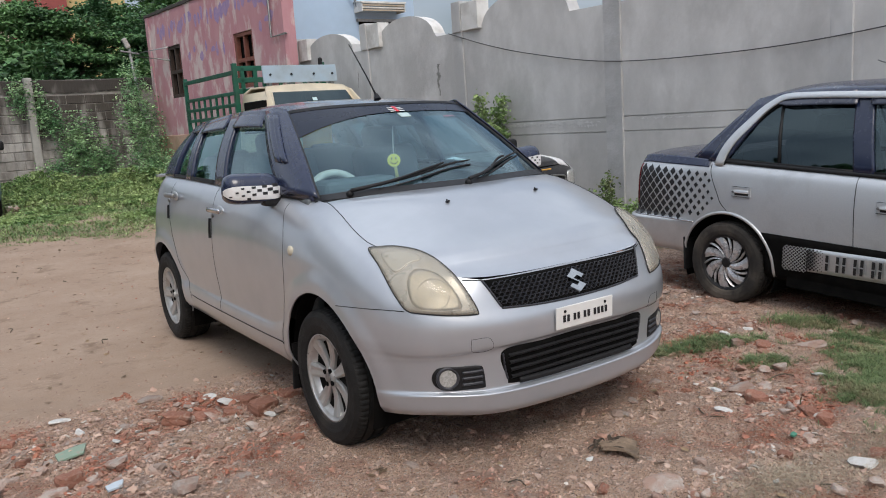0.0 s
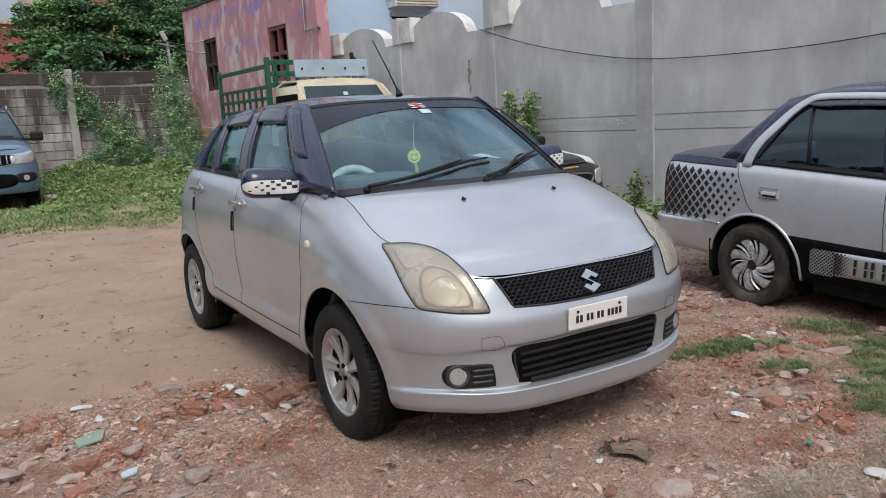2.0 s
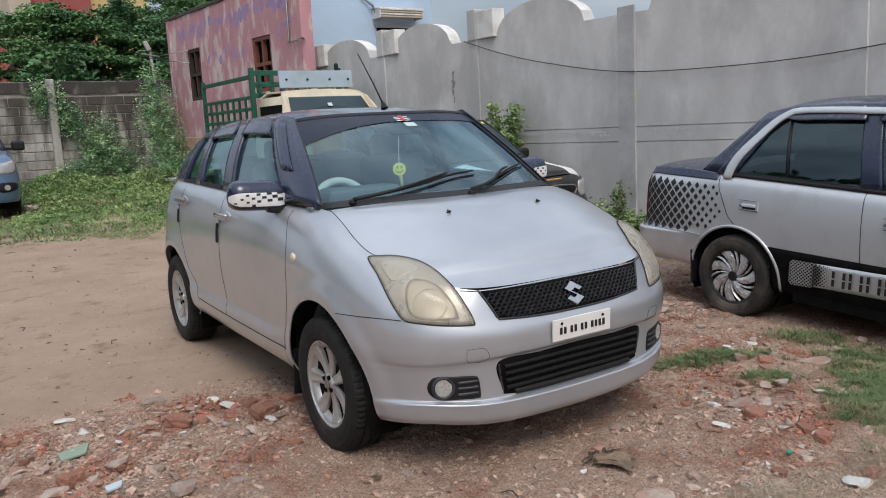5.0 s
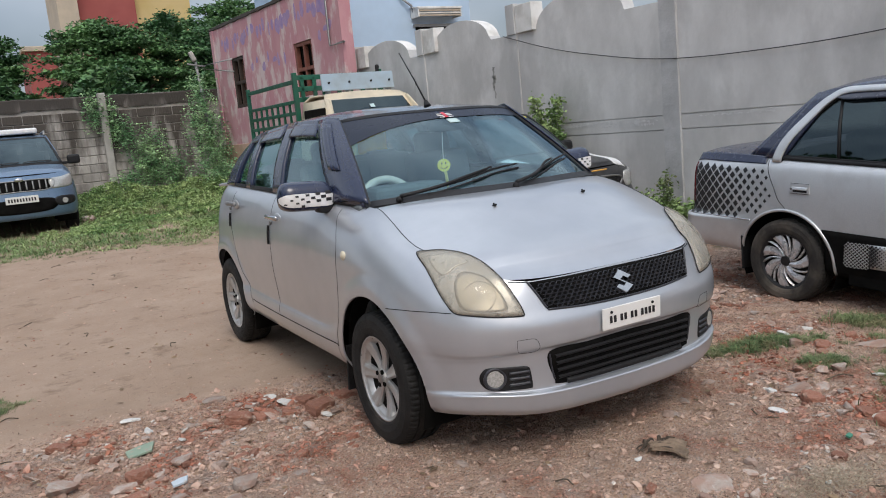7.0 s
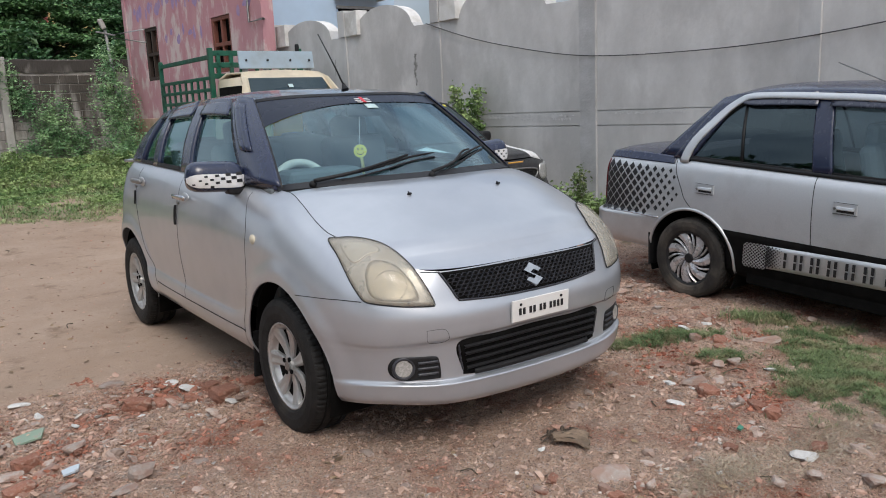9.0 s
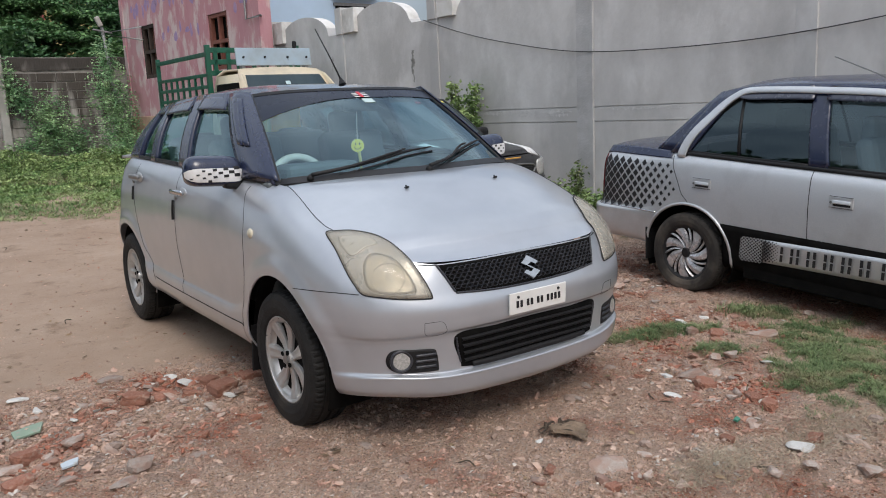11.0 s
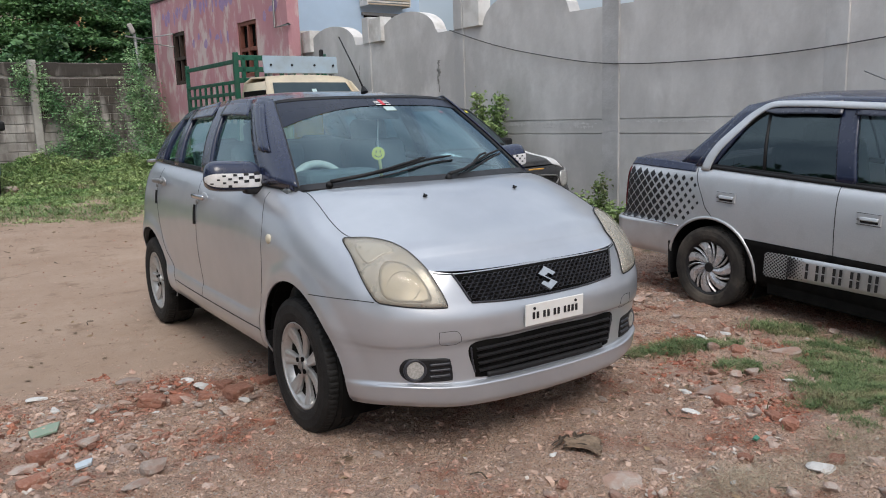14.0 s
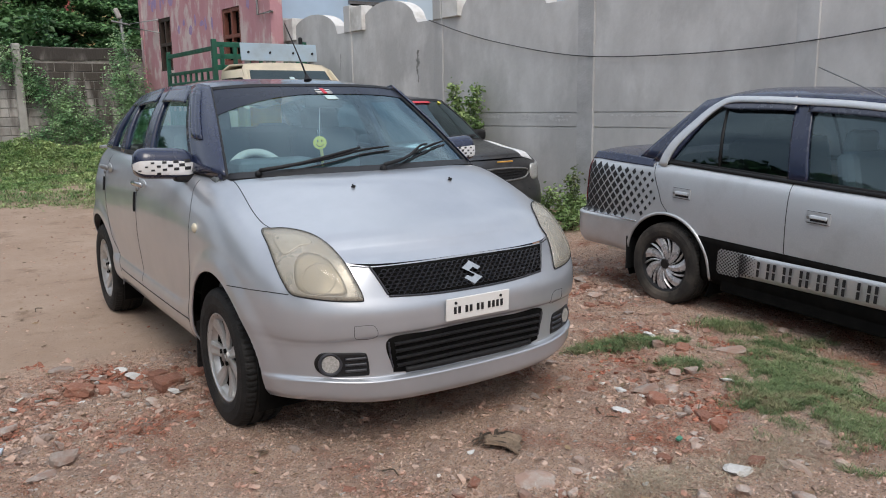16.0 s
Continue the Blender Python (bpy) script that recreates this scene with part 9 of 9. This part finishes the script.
def pebbles(P, size, flat=0.55, shape=None):
    """Small angular stones at P, each its own shape."""
    n = len(P)
    SV, SF = shape or (ICO_V, ICO_F)
    jit = 1 + (RNG.uniform(-0.58, 0.42, (n, len(SV), 1)) if len(SV) < 20 else RNG.uniform(-0.04, 0.04, (n, len(SV), 1)))
    ax = np.stack([RNG.uniform(0.7, 1.4, n), RNG.uniform(0.6, 1.0, n), RNG.uniform(flat * 0.6, flat * 1.2, n)], 1)
    a = RNG.uniform(0, 2 * math.pi, n)
    V = SV[None] * jit * ax[:, None] * size[:, None, None]
    c, s = np.cos(a)[:, None], np.sin(a)[:, None]
    tilt = RNG.normal(0, 0.3, n)[:, None]
    x, y, z = V[..., 0], V[..., 1], V[..., 2]
    z = z + tilt * x
    W = np.stack([c * x - s * y, s * x + c * y, z], -1) + P[:, None]
    F = (SF[None] + (np.arange(n) * len(SV))[:, None, None]).reshape(-1, 3)
    return W.reshape(-1, 3), F


OCT_V = np.array([(1, 0, 0), (-1, 0, 0), (0, 1, 0), (0, -1, 0), (0, 0, 1), (0, 0, -1)], float)
OCT_F = np.array([(0, 2, 4), (2, 1, 4), (1, 3, 4), (3, 0, 4), (2, 0, 5), (1, 2, 5), (3, 1, 5), (0, 3, 5)])


ICO2 = bmesh.new()
bmesh.ops.create_icosphere(ICO2, subdivisions=2, radius=1.0)
ICO2_V = np.array([v.co for v in ICO2.verts])
ICO2_F = np.array([[v.index for v in f.verts] for f in ICO2.faces])
ICO2.free()


def rock(seed, V=ICO2_V, planes=9):
    """A ball cut by random planes into a broken lump."""
    g = np.random.default_rng(seed)
    n = g.normal(size=(planes, 3))
    n /= np.linalg.norm(n, axis=1)[:, None]
    d = g.uniform(0.30, 0.72, planes)
    reach = np.clip(V @ n.T, 1e-3, None)
    return V * np.minimum((d / reach).min(1), 1.15)[:, None]


ROCKS = [rock(k, ICO2_V, 7) for k in range(5)]
M_RUBBLE = surface("dusty_rubble", (0.34, 0.235, 0.185), (0.42, 0.33, 0.28), rough=0.95, scale=7, island=0.28, third=(0.30, 0.13, 0.085), scale3=2.6, lo3=0.50, hi3=0.60, bump=0.5, bump_scale=60, object_coords=False)


grit_mask = lambda x, y: np.clip(rubble_mask(x, y) * (0.60 + 0.5 * heap(x, y) + 0.25 * rough_noise(x, y, 4.0)), 0, 1)
q = scatter(160000, -3.0, 3.4, -2.4, 2.6, grit_mask)
stuff("gravel", *pebbles(on_ground(q, 0.001), (0.0022 + 0.0062 * RNG.random(len(q)) ** 2) * (1 + 0.4 * heap(q[:, 0], q[:, 1])), 0.6, (OCT_V, OCT_F)), M_GRAVEL, "loose reddish gravel and brick grit", "gravel")
q = scatter(8500, -3.0, 3.2, -2.3, 2.4, lambda x, y: np.clip(rubble_mask(x, y) * (0.16 + heap(x, y) ** 1.4), 0, 1))
stuff("gravel", *pebbles(on_ground(q, 0.001), 0.005 + 0.018 * RNG.random(len(q)) ** 3, 0.60), M_GRAVEL, "coarse broken stone and brick chips", "gravel")
VS, FS = [], []
for shape in ROCKS:
    q = scatter(150, -3.0, 3.0, -2.3, 2.2, lambda x, y: np.clip(rubble_mask(x, y) * (0.05 + heap(x, y) ** 1.1), 0, 1))
    V, F = pebbles(on_ground(q, -0.008), 0.014 + 0.036 * RNG.random(len(q)) ** 1.8, 0.55, (shape, ICO2_F))
    FS.append(F + sum(len(v) for v in VS))
    VS.append(V)
stuff("gravel", np.vstack(VS), np.vstack(FS), M_RUBBLE, "trodden-in lumps of stone and brick", "gravel")
q = scatter(1300, -3.0, 3.2, -2.3, 2.4, lambda x, y: np.clip(rubble_mask(x, y) * (0.03 + heap(x, y) ** 1.3), 0, 1))
M_CRUMB = surface("brick_crumb", (0.26, 0.082, 0.048), (0.34, 0.145, 0.092), rough=0.95, scale=9, island=0.4, third=(0.40, 0.28, 0.22), scale3=14, lo3=0.56, hi3=0.66)
c = np.vstack([np.array((cx, cy)) + RNG.normal(0, sp, (n, 2)) for cx, cy, sp, n in ((-1.17, 1.01, 0.055, 130), (-1.75, 0.41, 0.06, 150), (-1.90, 0.80, 0.06, 90), (-1.44, 1.31, 0.035, 50), (-1.29, -0.03, 0.03, 40), (-0.72, 0.70, 0.05, 70), (1.0, -1.09, 0.055, 190),
                                                                                    (0.93, -1.23, 0.05, 110), (1.2, -0.47, 0.06, 130), (1.60, -0.53, 0.05, 60), (1.87, -0.54, 0.05, 90), (0.93, -0.53, 0.06, 60), (-1.85, 0.2, 0.07, 80))])
stuff("gravel", *pebbles(on_ground(c, 0.0), 0.003 + 0.015 * RNG.random(len(c)) ** 2.5, 0.7), M_CRUMB, "crumbled red brick in small heaps", "gravel")
M_CHIP = surface("pale_chip", (0.42, 0.36, 0.31), (0.53, 0.475, 0.43), rough=0.9, scale=4, island=0.25)
stuff("gravel", *pebbles(on_ground(q, 0.002), 0.004 + 0.013 * RNG.random(len(q)) ** 2, 0.40), M_CHIP, "pale plaster and stone chips", "gravel")
q = scatter(2600, -3.0, 2.6, 1.2, 8.5, lambda x, y: 0.5 + 0 * x)
stuff("gravel", *pebbles(on_ground(q, 0.001), 0.003 + 0.010 * RNG.random(len(q)) ** 2), M_GRAVEL, "scattered small stones on bare earth", "gravel")


def stone_mesh(seed, kind):
    """An angular lump: brick with broken edges, flat slab or round-shouldered stone, about 1 across."""
    g = np.random.default_rng(seed + 100)
    bm = bmesh.new()
    if kind == "brick":
        bmesh.ops.create_cube(bm, size=1.0)
        bmesh.ops.subdivide_edges(bm, edges=list(bm.edges), cuts=4, use_grid_fill=True)
        for v in bm.verts:
            p = np.array(v.co) * 2
            p = p / max((np.abs(p) ** 7).sum() ** (1 / 7), 1e-6)
            q = value_noise(p[0] * 2 + p[2], p[1] * 2 - p[2], 1.3, seed)
            p = p * (0.5 + 0.13 * (q - 0.5)) * (1.0, 0.75, 0.55) + g.normal(0, 0.008, 3)
            p[0] += 0.16 * p[1] * math.sin(seed) + (0.08 * q if p[0] > 0.2 else 0)
            v.co = p
    else:
        bmesh.ops.create_icosphere(bm, subdivisions=3, radius=1.0)
        W = rock(seed, np.array([v.co for v in bm.verts]), 7 if kind == "slab" else 8)
        W = W / np.abs(W).max(0)
        size = np.array((0.55, 0.43, 0.12)) if kind == "slab" else np.array((0.52, 0.42, 0.28))
        W = W * size + g.normal(0, 0.004, W.shape)
        for v, p in zip(bm.verts, W):
            v.co = p
    me = bpy.data.meshes.new(kind)
    bm.to_mesh(me)
    bm.free()
    return me


LABELS = {"brick": "broken red brick piece lying on the rubble", "slab": "flat pale slab of broken plaster", "stone": "rough pale stone in the rubble", "white": "whitewashed plaster chip on the rubble"}
MATS = {"brick": M_BRICK, "slab": M_STONE, "stone": M_STONE, "white": M_WHITESTONE}
NAMES = {"brick": "brick_fragment", "slab": "plaster_slab", "stone": "rubble_stone", "white": "plaster_chip"}
SHAPES = {}
for kd in LABELS:
    SHAPES[kd] = []
    for i in range(6):
        me = stone_mesh(i * 7 + len(kd), "stone" if kd == "white" else kd)
        me.materials.append(MATS[kd])
        SHAPES[kd].append(me)


def lump(kd, x, y, size, turn=0.0, sink=0.25, tilt=(0, 0), squash=1.0, shape=0):
    me = SHAPES[kd][shape % 6]
    ob = new(NAMES[kd], me)
    hgt = size * squash * (0.22 if kd == "slab" else 0.55)
    ob.matrix_world = at(x, y, float(loose_z(x, y)) + hgt * (0.5 - sink)) @ pose(0, 0, 0, tilt[0], tilt[1], turn) @ Matrix.Diagonal((size, size, size * squash, 1))
    return tagged(ob, LABELS[kd], "stone" if kd != "brick" else "brick", "rubble pieces")


# pieces that stand out, heap by heap
HEAP_BY_WHEEL = [("white", -1.08, 0.94, 0.09, 10), ("white", -1.03, 0.77, 0.11, 20), ("white", -1.77, 1.11, 0.11, -15), ("white", -1.72, 0.87, 0.08, 60), ("white", -1.6, 0.67, 0.05, 90), ("white", -1.37, 0.86, 0.04, 0), ("white", -1.31, 0.61, 0.05, -15), ("stone", -1.44, 0.65, 0.07, -15), ("white", -1.1, 0.45, 0.09, -30), ("white", -0.98, 0.07, 0.03, 60), ("white", -0.91, 0.48, 0.08, 20), ("brick", -1.3, 0.73, 0.15, -30), ("brick", -1.165, 0.72, 0.15, 10), ("brick", -0.93, 0.76, 0.13, 35), ("brick", -0.92, 0.57, 0.17, 20), ("brick", -0.74, 0.67, 0.13, 0), ("brick", -1.06, 0.63, 0.11, -15), ("brick", -1.85, 0.35, 0.13, 20)]
HEAP_AT_EDGE = [("brick", -1.91, 0.11, 0.13, 10), ("slab", -1.33, 1.12, 0.13, -30), ("slab", -1.26, -0.1, 0.11, 20), ("slab", -1.58, -0.13, 0.14, 20), ("slab", -1.43, 0.5, 0.09, 10), ("slab", -1.92, 0.27, 0.12, 0), ("slab", -1.75, 0, 0.1, 20), ("stone", -1.89, 0.66, 0.08, 20), ("stone", -1.93, 0.55, 0.06, 35), ("stone", -1.48, -0.06, 0.14, -15), ("stone", -1.64, 0.38, 0.15, 35), ("stone", -1.13, 0.54, 0.08, 60), ("stone", -1.03, 0.39, 0.1, 10), ("slab", -1.65, 0.1, 0.04, 0), ("stone", -1.53, 0.38, 0.07, 10), ("slab", -0.8, 0.55, 0.09, 90), ("stone", -0.83, 0.62, 0.07, 20), ("slab", -1.76, 0.75, 0.1, -15), ("stone", -2.15, 0.42, 0.15, 20), ("brick", -2.12, 0.95, 0.12, -30), ("slab", -0.62, -1.32, 0.12, 20)]
HEAP_AT_GRASS = [("white", 0.67, -0.96, 0.11, 20), ("white", 0.55, -1.65, 0.13, 10), ("brick", 0.88, -0.98, 0.13, 60), ("brick", 0.9, -1.22, 0.09, 60), ("brick", 0.88, -1.31, 0.11, 20), ("slab", 0.97, -0.71, 0.1, 60), ("white", 0.84, -0.8, 0.08, 90), ("slab", 0.94, -0.84, 0.15, 0), ("stone", 0.74, -1.11, 0.08, 10), ("stone", 0.88, -1.15, 0.07, 20), ("stone", 0.82, -1.16, 0.07, 20), ("slab", 0.73, -1.32, 0.06, -30), ("slab", 0.65, -1.36, 0.08, -15), ("slab", -0.08, -1.29, 0.22, -30), ("stone", 0.08, -1.28, 0.07, 90), ("stone", 0.28, -1.7, 0.09, 20), ("stone", 0.54, -1.9, 0.12, 90), ("stone", 0.43, -1.76, 0.09, 35), ("brick", -0.2, -1.37, 0.07, 0), ("slab", -0.27, -1.26, 0.11, 10), ("stone", -0.05, -1.41, 0.06, -15), ("stone", 0.45, -0.62, 0.07, 60), ("stone", 0.3, -0.72, 0.06, 10)]
HEAP_BY_SALOON = [("white", 1.84, -0.27, 0.08, 90), ("white", 1.62, -0.28, 0.09, 20), ("white", 1.35, -1, 0.09, 0), ("brick", 1.58, -0.55, 0.12, 35), ("stone", 1.31, -0.82, 0.1, 60), ("stone", 1.21, -0.8, 0.09, 35), ("slab", 1.09, -0.9, 0.1, 10), ("stone", 1.9, 0.15, 0.09, 35), ("slab", 1.78, -0.7, 0.19, -15), ("stone", 0.82, -0.32, 0.07, -30), ("stone", 1.02, -0.27, 0.05, 10), ("stone", 2.41, -0.63, 0.09, 20), ("slab", 1.8, -1.3, 0.09, 10), ("stone", 2.05, 0.62, 0.12, -15), ("brick", 2.2, 0.85, 0.13, 35), ("slab", 1.95, 0.85, 0.11, 0), ("stone", 2.35, 1.05, 0.13, 20), ("brick", 1.85, 0.45, 0.09, 90), ("brick", 1.86, -0.53, 0.09, -30)]
for kd, x, y, s, t in HEAP_BY_WHEEL + HEAP_AT_EDGE + HEAP_AT_GRASS + HEAP_BY_SALOON:
    lump(kd, x, y, s * (0.92 if kd != "brick" else 0.80), t, 0.34, (RNG.uniform(-8, 8), RNG.uniform(-8, 8)), RNG.uniform(0.75, 1.0) * (0.75 if kd == "white" else 1.0), int(abs(x * 50)))
q = scatter(220, -2.8, 2.9, -2.1, 1.7, lambda x, y: np.clip(rubble_mask(x, y) * heap(x, y) ** 1.3, 0, 1) * (np.hypot(x - 0.77, y) > 0.3) * (np.hypot(x + 0.77, y) > 0.3) * (np.hypot(x + 1.80, y - 0.60) > 0.13) * (np.hypot(x + 1.715, y - 0.125) > 0.1))
for i, (x, y) in enumerate(q):
    kd = ("brick", "stone", "slab", "stone", "white", "brick", "slab")[i % 7]
    lump(kd, float(x), float(y), float(0.022 + 0.045 * RNG.random() ** 1.7) * (0.7 if kd == "white" else 1), float(RNG.uniform(0, 360)), 0.36, (RNG.uniform(-14, 14), RNG.uniform(-14, 14)), float(RNG.uniform(0.6, 1.0)), i)
for x, y, s, c, nm in ((-1.79, 0.615, 0.14, (0.215, 0.285, 0.21), "green"), (-1.715, 0.115, 0.075, (0.44, 0.50, 0.55), "pale blue"), (0.58, -1.35, 0.035, (0.05, 0.20, 0.13), "green")):
    m = surface("glazed_tile_" + nm.replace(" ", "_"), c, tuple(v * 1.15 for v in c), rough=0.45, scale=9, third=(0.33, 0.27, 0.22), scale3=22, lo3=0.56, hi3=0.68)
    bm = bmesh.new()
    ring = [(0.56, 0.16), (0.1, 0.30), (-0.42, 0.34), (-0.58, -0.16), (0.16, -0.34)]
    lo, hi = [bm.verts.new((a * s, b * s, 0)) for a, b in ring], [bm.verts.new((a * s * 0.97, b * s * 0.97, 0.008)) for a, b in ring]
    bm.faces.new(hi)
    bm.faces.new(lo[::-1])
    for i in range(5):
        bm.faces.new((lo[i], lo[(i + 1) % 5], hi[(i + 1) % 5], hi[i]))
    ob = part("tile_shard", bm, m)
    ob.matrix_world = at(x, y, float(loose_z(x, y)) + 0.012) @ pose(0, 0, 0, 6, -5, 20)
    tagged(ob, f"broken {nm} glazed tile shard on the rubble", "tile")


def old_sack():
    """A torn rag: a dark twisted, stringy end and a tan flap of cloth lying open beside it."""
    z = float(loose_z(0.0, -0.95))
    t = thing("old_sack", at(-0.03, -0.97, z), "torn dirty brown sack lying twisted on the grit", "sack")
    dark = surface("rotted_sackcloth", (0.030, 0.022, 0.016), (0.10, 0.072, 0.05), rough=0.95, scale=30, bump=0.5, bump_scale=90)
    tan = surface("tan_sackcloth", (0.20, 0.142, 0.098), (0.30, 0.22, 0.155), rough=0.95, scale=22, third=(0.10, 0.072, 0.05), scale3=9, bump=0.5, bump_scale=120)
    rnd = random.Random(21)
    for i in range(15):
        x0, y0 = rnd.uniform(-0.09, 0.02), rnd.uniform(0.01, 0.10)
        a, L = math.radians(-12 + rnd.uniform(-45, 40)), rnd.uniform(0.06, 0.15)
        pts = [(x0 + L * u * math.cos(a) + 0.02 * rnd.uniform(-1, 1), y0 + L * u * math.sin(a) + 0.02 * rnd.uniform(-1, 1), 0.005 + 0.026 * math.sin(math.pi * u) * rnd.uniform(0.3, 1)) for u in np.linspace(0, 1, 6)]
        part("torn_strip", mesh_from("torn_strip", *tube(smooth_line(pts, 16), rnd.uniform(0.002, 0.006), 6, taper=lambda u: 0.35 + math.sin(math.pi * u))), dark, t)
    n = 30
    R = []
    for i in range(n):
        u = i / (n - 1)
        row = []
        for j in range(n):
            v = j / (n - 1) * 2 - 1
            wide = (0.42 + 0.58 * u) * (1 + 0.05 * math.sin(9 * u))
            x, y = -0.040 + 0.098 * u + v * wide * 0.058 + 0.007 * math.sin(7 * v + 4 * u), 0.055 - 0.098 * u + v * wide * 0.064 + 0.006 * math.sin(11 * u + v)
            fold = 0.013 * abs(math.sin(5.2 * v + 1.0 + 1.2 * u)) * (1 - 0.3 * u) + 0.006 * abs(math.sin(11 * v + 5 * u)) + 0.010 * math.sin(math.pi * u)
            row.append((x, y, 0.006 + fold))
        R.append(row)
    sheet("cloth_flap", R, tan, t, 0.003, "open tan flap of coarse cloth")


old_sack()
for kd, x, y, s, t in (("slab", 1.35, 15.2, 0.62, 5), ("stone", -0.70, 12.9, 0.34, 20), ("stone", -0.45, 12.9, 0.26, 70)):
    lump(kd, x, y, s, t, 0.1, (0, 0), 0.8, 2)
# dry fallen leaves on the earth
q = np.vstack([scatter(260, -3.2, 2.6, 1.0, 9.5, lambda x, y: 0.35 + 0.35 * rough_noise(x, y, 1.5, 3.0)), scatter(280, -2.6, 2.8, -2.2, 1.0, lambda x, y: 0.5 + 0.4 * rough_noise(x, y, 2.0, 1.0))])
C = on_ground(q, 0.006)
V, F = leaf_cards(C, RNG.uniform(0.012, 0.034, len(C)), 0.05, 1.7)
V[:, 2] = np.repeat(C[:, 2], 4) + (V[:, 2] - np.repeat(C[:, 2], 4)) * 0.35
stuff("leaf_litter", V, F, surface("dry_leaf", (0.15, 0.095, 0.055), (0.27, 0.19, 0.11), rough=0.85, scale=4, island=0.5), "dry brown leaves fallen on the earth", "leaf litter")
rnd = random.Random(9)
for i in range(90):
    x, y = rnd.uniform(-2.6, 2.4), rnd.uniform(-1.8, 8.0)
    if abs(x) < 0.9 and y > -0.7:
        continue
    a, L = rnd.uniform(0, 6.28), rnd.uniform(0.05, 0.16)
    pts = [(0, 0, 0), (L * 0.5 * math.cos(a), L * 0.5 * math.sin(a), 0.012), (L * math.cos(a + 0.4), L * math.sin(a + 0.4), 0.002)]
    ob = part("twig", mesh_from("twig", *tube(smooth_line(pts, 6), 0.003, 5)), M_BARK)
    ob.matrix_world = at(x, y, float(ground_z(x, y)) + 0.004)
    tagged(ob, "dry brown twig lying on the earth", "twig", "fallen twigs")
